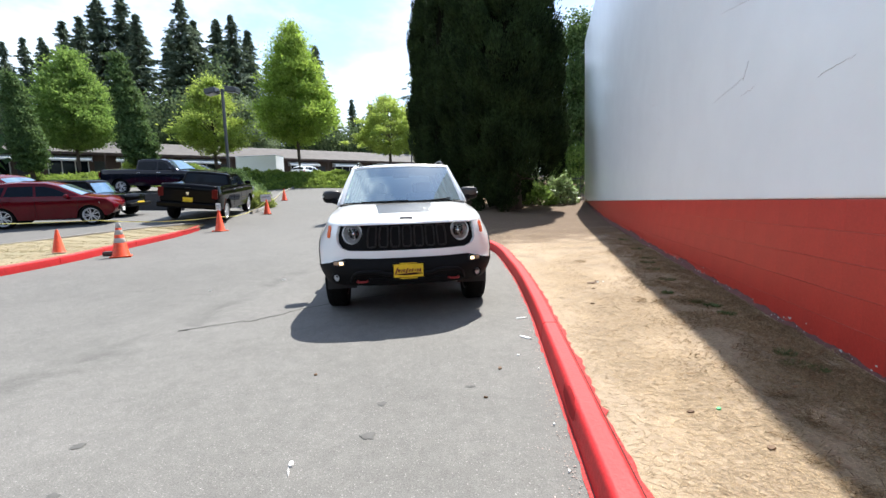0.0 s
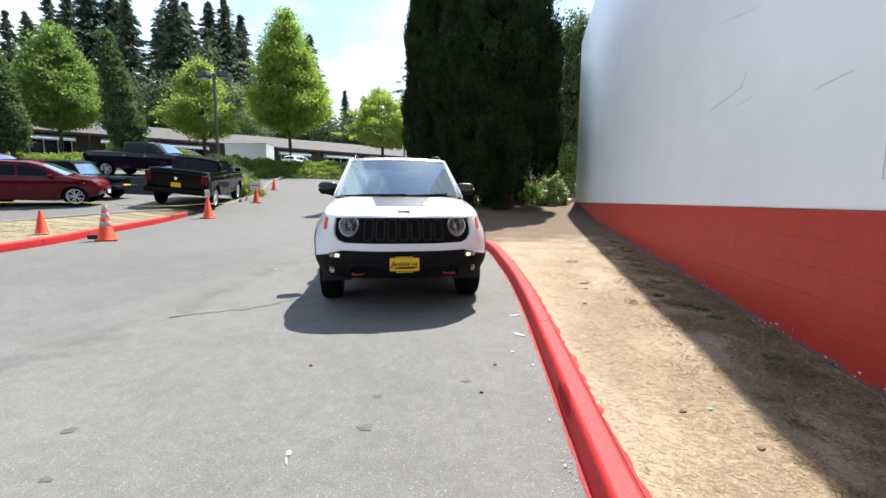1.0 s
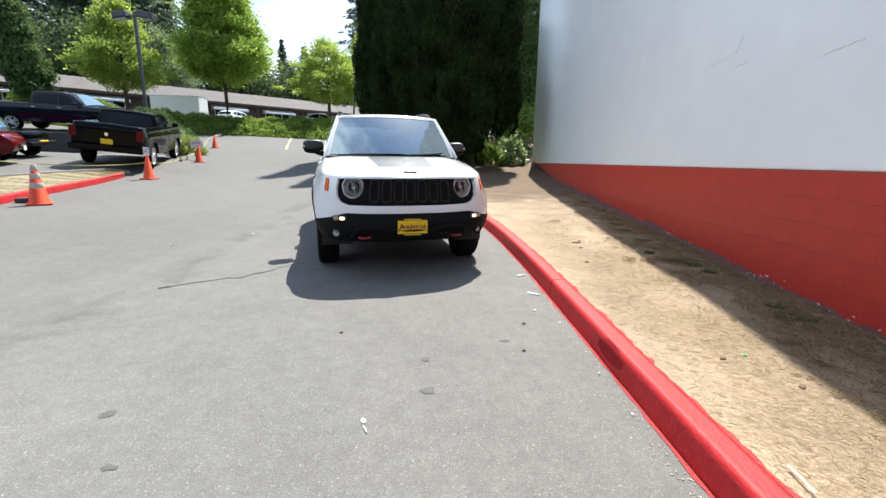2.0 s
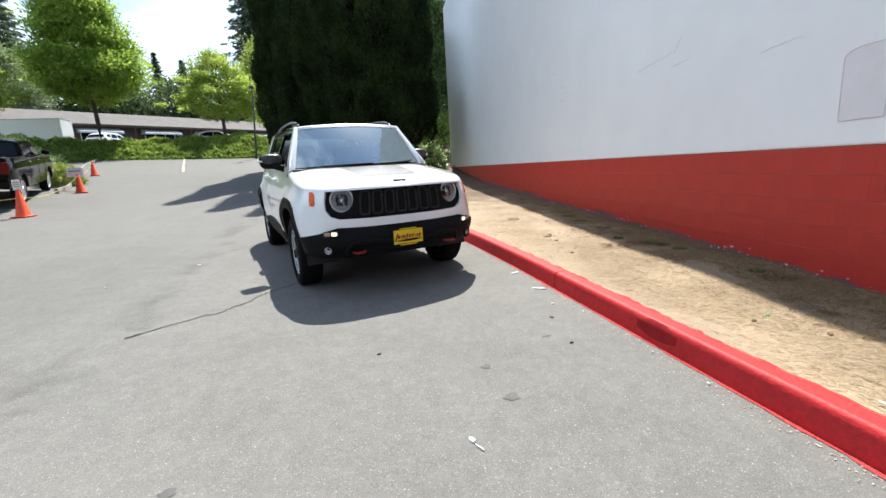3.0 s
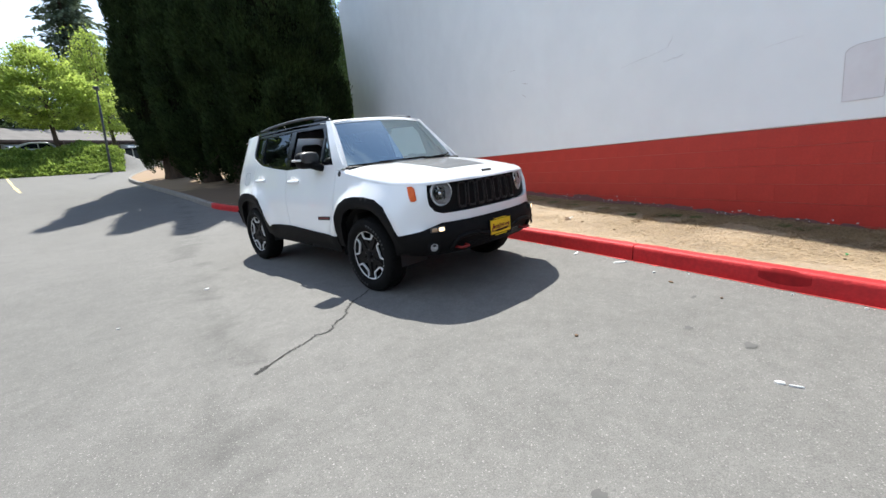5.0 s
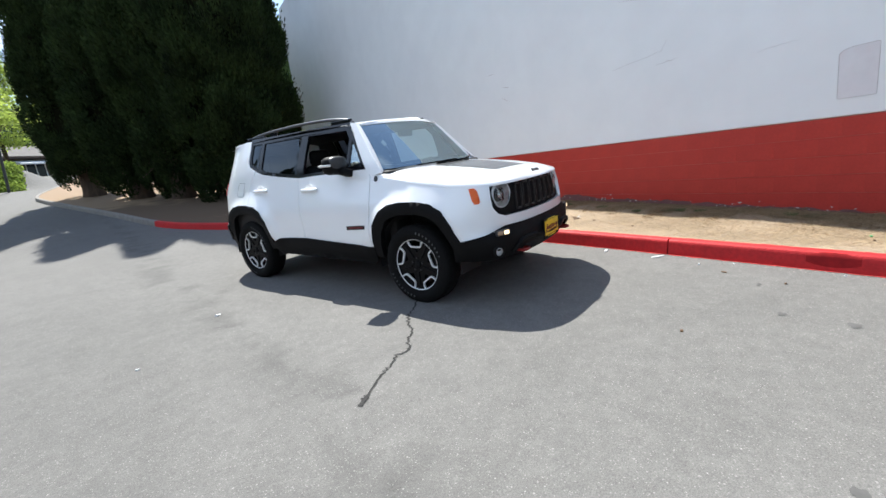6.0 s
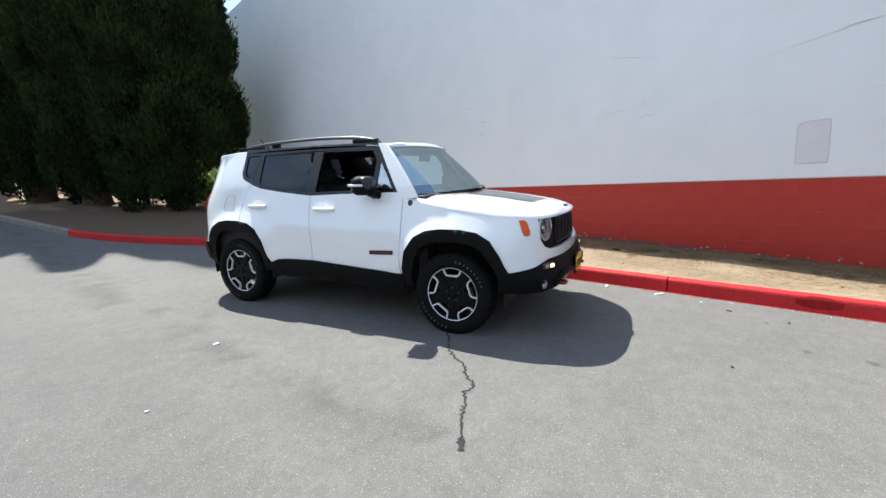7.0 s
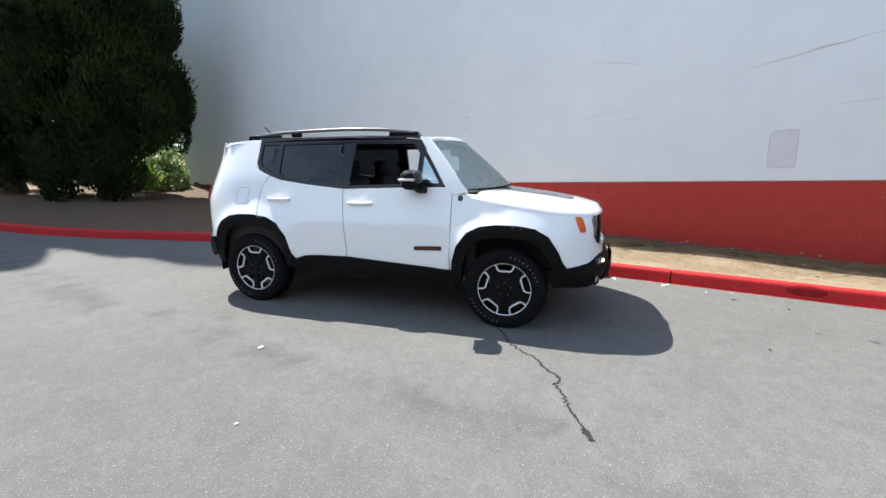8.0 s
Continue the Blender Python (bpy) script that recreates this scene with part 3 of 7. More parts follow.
ARCH_OUT = [(-0.47, 0.05), (-0.465, 0.2), (-0.42, 0.36), (-0.33, 0.485), (-0.22, 0.54), (-0.08, 0.56), (0.1, 0.56), (0.24, 0.54), (0.35, 0.48), (0.43, 0.36), (0.485, 0.2), (0.5, 0.05)]
HUB_F, HUB_R, HUB_Z, TYRE = 1.25, -1.32, 0.35, 0.352


def arch(hub, k=1.0, mirror=1):
    return [(hub + mirror * x * k, HUB_Z + z * k) for x, z in ARCH_OUT]


def wheel_parts(parent, at, face):
    """A tyre on a black five-spoke alloy wheel with bright machined edges; face: +1 or -1 along y."""
    m = Matrix.Translation(at) @ (pose(0, 0, 0, 0, 0, 180) if face < 0 else Matrix())
    w = part("wheel", moved(lathe([(0.215, -0.09), (0.23, -0.1), (0.22, -0.07), (0.205, -0.03), (0.205, 0.05), (0.225, 0.075), (0.241, 0.083), (0.243, 0.09), (0.236, 0.094), (0.222, 0.082), (0.21, 0.05), (0.2, 0.02)], 48, "y"), m), RIM_BLACK, parent, "black alloy wheel with silver edges", True)
    tyre = lathe([(0.232, -0.1), (0.25, -0.106), (0.29, -0.112), (0.33, -0.107), (0.345, -0.09), (TYRE, -0.06), (TYRE, 0.06), (0.345, 0.09), (0.332, 0.104), (0.32, 0.105), (0.316, 0.109), (0.29, 0.112), (0.266, 0.111), (0.262, 0.107), (0.25, 0.103), (0.236, 0.096)], 64, "y")
    part("tyre", moved(tyre, m), RUBBER, w, "", True)
    lugs = []
    for i in range(40):
        a = 360 * i / 40
        for side in (-1, 1):
            lugs.append(moved(box(0.014, 0.04, 0.03), pose(0, 0, 0, 0, a + side * 2, 0) @ Matrix.Translation((TYRE - 0.0065, side * 0.07, 0)) @ pose(0, 0, 0, 0, 0, side * 18)))
    part("tread", moved(join(*lugs), m), RUBBER, w)["kind"] = "stuff"
    marks = []
    for start, count in ((20, 9), (200, 9)):
        for i in range(count):
            a = start + i * 7.5
            marks.append(moved(box(0.02 if i % 3 else 0.014, 0.003, 0.013), pose(0, 0, 0, 0, a, 0) @ Matrix.Translation((0.292, 0.1125, 0))))
    part("sidewall_marks", moved(join(*marks), m), GREY_MARK, w, "pale worn sidewall marks")["kind"] = "stuff"
    star = []
    for i in range(5):
        for da, r in ((-36, 0.11), (-22, 0.15), (-17.5, 0.226), (-8, 0.229), (8, 0.229), (17.5, 0.226), (22, 0.15)):
            t = radians(i * 72 + da + 90 + 36)
            star.append((r * math.cos(t), r * math.sin(t)))
    part("spokes", moved(prism(star, 0.024, 0.004), m @ Matrix.Translation((0, 0.045, 0))), RIM_BLACK, w)
    for i in range(5):
        t = i * 72 + 90 + 36
        part("spoke_rib", moved(box(0.12, 0.014, 0.018, (0.13, 0.074, 0), 0.004), m @ pose(0, 0, 0, 0, -t, 0)), RIM_BLACK, w)
    part("hub_cap", moved(lathe([(0.0, 0.084), (0.022, 0.084), (0.032, 0.08), (0.035, 0.06)], 20, "y"), m), BLACK_PLASTIC, w, "", True)
    nuts = [moved(lathe([(0.0, 0.012), (0.007, 0.012), (0.009, 0.0)], 8, "y"), Matrix.Translation((0.057 * math.cos(radians(72 * i + 90)), 0.07, 0.057 * math.sin(radians(72 * i + 90))))) for i in range(5)]
    part("wheel_nuts", moved(join(*nuts), m), GREY_DARK, w)["kind"] = "stuff"
    ring = lathe([(0.224, 0.076), (0.225, 0.088), (0.24, 0.092), (0.2425, 0.08)], 60, "y")
    part("rim_ring", moved(ring, m), SILVER, w, "bright machined rim edge", True)
    for i in range(5):
        pts = [(-0.088, 0.214), (-0.07, 0.172), (-0.05, 0.153), (0.05, 0.153), (0.07, 0.172), (0.088, 0.214), (0.076, 0.22), (0.061, 0.178), (0.046, 0.165), (-0.046, 0.165), (-0.061, 0.178), (-0.076, 0.22)]
        t = radians(72 * i)
        turned = [(x * math.cos(t) - z * math.sin(t), x * math.sin(t) + z * math.cos(t)) for x, z in pts]
        part("rim_pocket", moved(prism(turned, 0.018, 0.0), m @ Matrix.Translation((0, 0.067, 0))), SILVER, w)
    part("brake_disc", moved(lathe([(0.03, -0.02), (0.15, -0.02), (0.15, -0.0), (0.03, 0.0)], 32, "y"), m), GREY_DARK, w)
    return w


def build_suv():
    car = thing("suv", "white compact SUV with black roof, black cladding and yellow plate", "car")
    # --- front ---
    fz = table((2.06, 0.99), (1.94, 0.985), (1.8, 0.993), (1.62, 1.003), (1.2, 1.06), (0.775, 1.14))
    grille_edge = [(0.705, 0.985), (0.705, 0.90), (0.69, 0.82), (0.65, 0.765), (0.58, 0.738), (0.3, 0.73)]
    right = [(sx(1.62), fz(1.62)), (sx(1.71), fz(1.71)), (sx(1.8), fz(1.8)), (sx(1.88), fz(1.88))] + [(sy(y), z) for y, z in grille_edge]
    low = [(sx(1.62), 0.57), (sx(1.74), 0.575), (sy(0.74), 0.62), (sy(0.6), 0.662), (sy(0.3), 0.655), (0.0, 0.655)]
    outline = right + [(-s, z) for s, z in right[::-1]] + [(-s, z) for s, z in low] + low[::-1][1:]
    part("front_fascia", panel(outline, skin(), 0.04, rim=0.03, flip=False), WHITE_PAINT, car, "white front panel", True)
    g_out = [(sy(y), z) for y, z in grille_edge] + [(-sy(y), z) for y, z in grille_edge[::-1]]
    g_out = g_out + [(-sy(0.6), 1.0), (0.0, 1.01), (sy(0.6), 1.0)]
    eyes = [[(k * sy(0.562) + 0.106 * math.cos(t), 0.9 + 0.106 * math.sin(t)) for t in np.linspace(0, 2 * math.pi, 28, False)] for k in (-1, 1)]
    part("grille_panel", panel(g_out, skin(-0.042), 0.05, eyes, rim=0.03), BLACK_PLASTIC, car, "matt black grille panel", True)
    skin_g = skin(-0.04)
    for i in range(7):
        y = (i - 3) * 0.117
        path = []
        for k in range(24):
            t = 2 * math.pi * k / 24
            c, q = math.cos(t), math.sin(t)
            py = y + 0.043 * math.copysign(abs(c) ** 0.4, c)
            pz = 0.866 + 0.104 * math.copysign(abs(q) ** 0.35, q)
            path.append(skin_g(sy(py), pz) + Vector((0.006, 0, 0)))
        slot = part("grille_slot", tube(path, 0.009, 6, True), SLOT_TRIM, car, "dark grey slot frame", True)
        hole = [skin_g(sy(y + dy), z) + Vector((0.004, 0, 0)) for dy, z in ((-0.036, 0.775), (0.036, 0.775), (0.036, 0.957), (-0.036, 0.957))]
        part("slot_mesh", (hole, [[0, 1, 2, 3]]), BLACK_PLASTIC, slot)
    for sgn in (-1, 1):
        c = skin(-0.082)(sgn * sy(0.562), 0.9)
        yaw = 15 * sgn
        m = Matrix.Translation(c) @ pose(0, 0, 0, 0, -3, yaw) @ pose(0, 0, 0, 0, 90, 0)
        lamp = part("headlight", moved(lathe([(0.0, -0.03), (0.04, -0.028), (0.075, -0.012), (0.095, 0.02), (0.104, 0.022), (0.108, 0.03), (0.11, -0.02)], 40), m), REFLECTOR, car, "round headlight with bright ring", True)
        part("lamp_ring", moved(lathe([(0.094, 0.024), (0.096, 0.032), (0.1, 0.034), (0.104, 0.031), (0.107, 0.02)], 40), m), RAIL_PALE, lamp, "pale light ring", True)
        part("projector", moved(lathe([(0.0, 0.022), (0.018, 0.018), (0.027, 0.008), (0.03, -0.015)], 24), m), CHROME, lamp, "", True)
        part("lamp_shroud", moved(join(lathe([(0.03, 0.0), (0.042, 0.012), (0.052, 0.004), (0.056, -0.016)], 32), *[box(0.009, 0.035, 0.008, (0.06 * math.cos(a), 0.06 * math.sin(a), 0.002), 0.003, pose(0, 0, 0, 0, 0, math.degrees(a))) for a in (0.7, 2.4, 3.9, 5.5)]), m), BLACK_GLOSS, lamp, "black inner lamp shroud", True)
        part("reflector_bar", moved(box(0.15, 0.01, 0.012, (0, 0, 0.004), 0.003), m @ pose(0, 0, 0, 0, 0, 20)), REFLECTOR, lamp)
        part("lamp_lens", moved(lathe([(0.092, 0.03), (0.085, 0.036), (0.05, 0.047), (0.0, 0.052)], 32), m), LENS, lamp, "", True).visible_shadow = False
    # bumper
    top = [(sx(1.70), 0.575)] + low[2:]
    bot = [(sx(1.70), 0.405), (sx(1.82), 0.395), (sy(0.66), 0.385), (sy(0.4), 0.378), (0.0, 0.378)]
    out = [(-s, z) for s, z in top] + top[::-1][1:] + bot[:-1] + [(-s, z) for s, z in bot[::-1]]
    part("front_bumper", panel(out, skin(0.012), 0.04, rim=0.05), BLACK_PLASTIC, car, "black textured plastic bumper", True)
    sk = skin(0.02)
    brow = [sk(sy(y), z) for y, z in ((-0.56, 0.43), (-0.53, 0.49), (-0.47, 0.525), (-0.3, 0.53), (-0.22, 0.505), (0, 0.5), (0.22, 0.505), (0.3, 0.53), (0.47, 0.525), (0.53, 0.49), (0.56, 0.43))]
    part("bumper_ridge", tube(smooth_path(brow, 5), 0.02, 8), BLACK_PLASTIC, car, "", True)
    part("lower_grille", join(*[tube([sk(sy(y), z) + Vector((-0.015, 0, 0)) for y in np.linspace(-0.4, 0.4, 9)], 0.008, 6) for z in (0.41, 0.435, 0.46)]), BLACK_GLOSS, car)
    for sgn in (-1, 1):
        c = sk(sgn * sy(0.70), 0.468)
        m = Matrix.Translation(c) @ pose(0, 0, 0, 0, 0, 28 * sgn) @ pose(0, 0, 0, 0, 90, 0)
        fog = part("fog_lamp", moved(lathe([(0.0, -0.008), (0.02, -0.004), (0.027, 0.004), (0.03, 0.006), (0.036, -0.004)], 24), m), REFLECTOR, car, "small round fog lamp", True)
        part("lamp_bezel", moved(lathe([(0.034, -0.004), (0.036, 0.012), (0.046, 0.014), (0.058, 0.0)], 24), m), BLACK_PLASTIC, fog, "black bezel", True)
        part("lamp_lens", moved(lathe([(0.031, 0.006), (0.02, 0.012), (0.0, 0.014)], 20), m), LENS, fog, "", True).visible_shadow = False
        d = sk(sgn * sy(0.655), 0.617)
        m = Matrix.Translation(d) @ pose(0, 0, 0, 0, 0, 25 * sgn)
        drl = part("running_lamp", moved(box(0.03, 0.135, 0.05, (0, 0, 0), 0.012), m), GREY_DARK, car, "lit daytime running lamp")
        part("lamp_lens", moved(box(0.02, 0.05, 0.032, (0.012, sgn * -0.03, 0), 0.008), m), LAMP_ON, drl, "lit warm white lamp")
        part("indicator_lens", moved(box(0.02, 0.05, 0.034, (0.011, sgn * 0.032, 0), 0.008), m), AMBER_PALE, drl, "pale amber lens")
        h = sk(sgn * sy(0.455), 0.435)
        hook = [h + Vector((-0.03, -0.05, 0)), h + Vector((0.045, -0.045, 0)), h + Vector((0.06, 0, 0)), h + Vector((0.045, 0.045, 0)), h + Vector((-0.03, 0.05, 0))]
        part("tow_hook", tube(smooth_path(hook, 4), 0.012, 8), RED_TRIM, car, "red tow hook", True)
    px = 2.135
    plate = part("plate", box(0.012, 0.325, 0.175, (px, 0, 0.53), 0.003), BLACK_PLASTIC, car, "yellow dealer plate in a black frame")
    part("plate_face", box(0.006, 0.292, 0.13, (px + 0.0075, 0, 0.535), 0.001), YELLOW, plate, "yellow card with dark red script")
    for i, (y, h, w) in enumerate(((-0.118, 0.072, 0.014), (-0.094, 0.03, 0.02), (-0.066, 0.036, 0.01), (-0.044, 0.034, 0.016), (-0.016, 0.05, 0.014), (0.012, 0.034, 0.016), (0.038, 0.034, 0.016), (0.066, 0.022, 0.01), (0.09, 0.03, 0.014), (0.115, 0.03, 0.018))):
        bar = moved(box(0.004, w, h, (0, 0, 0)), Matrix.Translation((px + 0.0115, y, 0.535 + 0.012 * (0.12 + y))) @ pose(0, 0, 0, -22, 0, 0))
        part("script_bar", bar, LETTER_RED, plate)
    for z in (0.609, 0.459):
        part("frame_strip", box(0.004, 0.17, 0.009, (px + 0.0075, 0, z), 0.001), YELLOW, plate, "yellow line on the black frame")
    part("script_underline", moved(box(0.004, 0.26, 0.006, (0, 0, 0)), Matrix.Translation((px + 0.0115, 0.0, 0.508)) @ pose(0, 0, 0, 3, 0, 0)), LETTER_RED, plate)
    # --- flanks ---
    fa = arch(HUB_F, 0.992)
    fender = [(1.62, fz(1.62)), (1.62, 0.62)] + [p for p in fa[::-1] if p[0] < 1.60 and p[1] > 0.5] + [(0.79, 0.485), (0.772, 0.485)] + [(x, fz(x)) for x in np.linspace(0.772, 1.56, 20)]
    front_door = [(0.765, 1.14), (0.715, 1.205), (0.45, 1.2), (-0.283, 1.172), (-0.27, 0.85), (-0.25, 0.52), (0.3, 0.49), (0.765, 0.46)]
    ra_all = sorted(arch(HUB_R, 0.99, -1), key=lambda p: p[0])
    front_arc = [p for p in ra_all if p[0] > -1.215 and p[1] > 0.52]
    rear_door = [(-0.29, 1.172), (-0.277, 0.85), (-0.257, 0.52), (-0.54, 0.51), (-0.7, 0.505), (-0.8, 0.49)] + front_arc[::-1] + [(-1.212, 0.894), (-1.212, 1.0), (-1.185, 1.18), (-1.12, 1.285), (-0.975, 1.243), (-0.65, 1.203)]
    back_arc = [p for p in ra_all if p[0] <= -1.2 and p[1] > 0.6]
    quarter = [(-1.128, 1.29), (-1.192, 1.18), (-1.219, 1.0), (-1.219, 0.905)] + [p for p in back_arc[::-1] if p[0] < -1.22] + [(-1.80, 0.64), (-1.985, 0.66), (-1.985, 1.0), (-1.985, 1.3), (-1.96, 1.56), (-1.86, 1.615), (-1.5, 1.64), (-1.37, 1.64), (-1.355, 1.41), (-1.295, 1.345)]
    frame_out = [(0.725, 1.18), (0.45, 1.176), (-0.285, 1.148), (-0.65, 1.179), (-0.975, 1.219), (-1.14, 1.265), (-1.315, 1.33), (-1.375, 1.40), (-1.39, 1.66), (0.39, 1.66)]
    win_f = [(-0.235, 1.205), (0.2, 1.222), (0.425, 1.236), (0.425, 1.5), (0.36, 1.585), (-0.225, 1.592)]
    win_v = [(0.465, 1.238), (0.64, 1.236), (0.56, 1.36), (0.465, 1.49)]
    win_r = [(-0.35, 1.21), (-0.7, 1.243), (-0.96, 1.272), (-1.02, 1.31), (-1.03, 1.59), (-0.34, 1.596)]
    win_q = [(-1.085, 1.318), (-1.255, 1.375), (-1.305, 1.43), (-1.32, 1.588), (-1.09, 1.592)]
    a_post = [(0.772, 1.14), (0.905, 1.165), (0.9, 1.185), (0.79, 1.30), (0.485, 1.645), (0.41, 1.652), (0.7, 1.214)]
    sill = [(0.79, 0.49), (0.3, 0.515), (-0.25, 0.545), (-0.54, 0.54), (-0.7, 0.53), (-0.84, 0.48), (-0.85, 0.41), (-0.8, 0.345), (0.72, 0.32), (0.78, 0.37)]
    for sgn, word in ((-1, "right"), (1, "left")):
        def put(name, outline, mat, off=0.0, step=0.05, holes=(), rim=0.02, label="", smooth=True, parent=car):
            geo = panel(flank(outline), skin(off), step, [flank(h) for h in holes], rim, flip=False)
            if sgn < 0:
                geo = mirrored(geo)
            return part(name, geo, mat, parent, label, smooth)
        put("front_fender", fender, WHITE_PAINT, label="glossy white panel")
        fd = put("front_door", front_door, WHITE_PAINT, label="glossy white panel")
        rd = put("rear_door", rear_door, WHITE_PAINT, label="glossy white panel")
        put("rear_quarter", quarter, WHITE_PAINT, label="glossy white panel")
        put("windscreen_post", a_post, WHITE_PAINT, 0.0, 0.04, label="white post")
        put("window_frame", frame_out, BLACK_GLOSS, -0.009, 0.04, (win_f, win_v, win_r, win_q), 0.03, "black window surround")
        put("quarter_window", win_q, GLASS_TINT, -0.02, 0.06, (), 0, "dark tinted glass", parent=car)
        put("rear_window", win_r, GLASS_TINT, -0.02, 0.06, (), 0, "dark tinted glass", parent=rd)
        put("vent_window", win_v, GLASS_CLEAR, -0.02, 0.06, (), 0, "clear glass", parent=fd)
        put("door_liner", [(0.74, 0.45), (0.74, 1.16), (-0.3, 1.15), (-1.0, 1.2), (-1.75, 1.25), (-1.75, 0.45)], CABIN, -0.07, 0.12, (), 0, "dark inner trim")
        put("quarter_liner", [(-1.09, 1.2), (-1.36, 1.33), (-1.39, 1.6), (-1.75, 1.58), (-1.85, 1.2)], CABIN, -0.06, 0.12, (), 0, "dark inner trim")
        put("sill_cladding", sill, BLACK_PLASTIC, 0.016, 0.05, (), 0.05, "black plastic sill")
        for hub, mir in ((HUB_F, 1), (HUB_R, -1)):
            o, i = arch(hub, 1.0, mir), arch(hub, 0.81, mir)
            put("wheel_arch", o + i[::-1], BLACK_PLASTIC, 0.008, 0.035, (), 0.06, "black plastic wheel arch")
            liner = grid(18, 2, lambda u, v: Vector((hub + 0.455 * math.cos(math.pi * (1.04 - 1.08 * u)), sgn * (0.55 + 0.31 * v), HUB_Z + 0.47 * math.sin(math.pi * (1.04 - 1.08 * u)))))
            part("wheel_well", liner, CABIN, car, "", True)
            part("well_back", ([Vector((hub + 0.47 * math.cos(t), sgn * 0.56, HUB_Z + 0.47 * math.sin(t))) for t in np.linspace(0, math.pi, 16)], [list(range(16))]), CABIN, car)
            wheel_parts(car, (hub, sgn * 0.795, HUB_Z), sgn)
        # handles
        for x, z, p in ((-0.1, 1.045, fd), (-0.98, 1.062, rd)):
            c = skin(0.024)(sx(x), z)
            c.y *= sgn
            bar = smooth_path([c + Vector((-0.12, -sgn * 0.022, 0)), c + Vector((-0.09, 0, 0.0)), c + Vector((0, sgn * 0.008, 0)), c + Vector((0.09, 0, 0)), c + Vector((0.12, -sgn * 0.022, 0))], 4)
            handle = part("handle", tube(bar, 0.017, 10), WHITE_PAINT, p, "white handle", True)
            cup = lathe([(0.0, -0.0), (0.05, 0.002), (0.06, 0.004)], 20, "y")
            part("handle_cup", moved(cup, Matrix.Translation(c + Vector((0, -sgn * 0.026, 0.012))) @ Matrix.Diagonal((1.0, sgn, 0.8, 1))), WHITE_PAINT, handle, "", True)
        # mirror
        def pebble(a, b, c):
            """A rounded block: superellipsoid with half axes a, b, c."""
            sg = lambda v, e: math.copysign(abs(v) ** e, v)
            return grid(20, 12, lambda u, v: (a * sg(math.cos(math.pi * (v - 0.5)), 0.55) * sg(math.cos(2 * math.pi * u), 0.7), b * sg(math.cos(math.pi * (v - 0.5)), 0.55) * sg(math.sin(2 * math.pi * u), 0.7), c * sg(math.sin(math.pi * (v - 0.5)), 0.75)))
        mir_m = Matrix.Translation((0.425, sgn * 0.925, 1.268)) @ pose(0, 0, 0, 0, 0, -8 * sgn)
        mir = part("wing_mirror", moved(pebble(0.08, 0.125, 0.085), mir_m), BLACK_PLASTIC, car, "black wing mirror with white repeater", True)
        part("mirror_arm", moved(box(0.1, 0.2, 0.07, (0, 0, 0), 0.02), Matrix.Translation((0.48, sgn * 0.83, 1.19)) @ pose(0, 0, 0, 18 * sgn, 0, 0)), BLACK_PLASTIC, mir, "", True)
        part("mirror_cap", moved(pebble(0.055, 0.112, 0.062), mir_m @ Matrix.Translation((0.035, 0, 0.02))), GREY_DARK, mir, "dark grey cap", True)
        part("repeater", box(0.14, 0.05, 0.022, (0.425, sgn * 1.03, 1.272), 0.008, pose(0, 0, 0, 0, 0, -8 * sgn)), PAPER, mir, "white repeater lens", True)
        part("mirror_glass", box(0.004, 0.19, 0.12, (0.354, sgn * 0.925, 1.268), 0.001, pose(0, 0, 0, 0, 0, -8 * sgn)), CHROME, mir, "mirror glass")
        # marker lamp, badges
        mk = [(1.81, 0.985), (1.848, 0.985), (1.866, 0.965), (1.882, 0.875), (1.87, 0.862), (1.842, 0.865), (1.826, 0.9)]
        put("side_marker", mk, AMBER, 0.008, 0.03, (), 0.015, "orange side marker lamp")
        put("fender_badge", [(0.845 + 0.024 * math.cos(t), 1.115 + 0.026 * math.sin(t)) for t in np.linspace(0, 6.0, 14)], GREY_DARK, 0.004, 0.03, (), 0.006, "small round grey badge")
        put("door_badge", [(0.43, 0.648), (0.69, 0.662), (0.69, 0.698), (0.43, 0.684)], CABIN, 0.006, 0.04, (), 0.008, "dark red name bar")
        put("badge_letters", [(0.45, 0.66), (0.67, 0.672), (0.67, 0.687), (0.45, 0.675)], LETTER_RED, 0.009, 0.05, (), 0.002, "dark red letter bar")
        # fuel flap on the right rear quarter
        if sgn < 0:
            flap = [(-1.5, 1.02), (-1.5, 1.15), (-1.485, 1.165), (-1.365, 1.165), (-1.35, 1.15), (-1.35, 1.02), (-1.365, 1.005), (-1.485, 1.005)]
            edge = [skin(0.0005)(sx(p.x), p.y) for p in densify([Vector(q) for q in flap], 0.03)]
            part("fuel_flap_seam", tube([(p.x, -p.y, p.z) for p in edge], 0.0022, 5, True), PAINT_SEAM, car, "thin seam round the fuel flap")
        # tail lamp
        put("tail_lamp", [(-1.93, 1.02), (-1.93, 1.16), (-2.01, 1.17), (-2.03, 1.01)], RED_LENS, 0.018, 0.03, (), 0.02, "red tail lamp")
        # roof rail
        rail = smooth_path([(0.39, sgn * 0.568, 1.655), (0.3, sgn * 0.571, 1.69), (0.0, sgn * 0.574, 1.722), (-0.5, sgn * 0.576, 1.73), (-1.1, sgn * 0.572, 1.71), (-1.42, sgn * 0.564, 1.678), (-1.55, sgn * 0.56, 1.648)], 6)
        rr = part("roof_rail", tube(rail, 0.016, 8), RAIL_METAL, car, "grey metal roof rail", True)
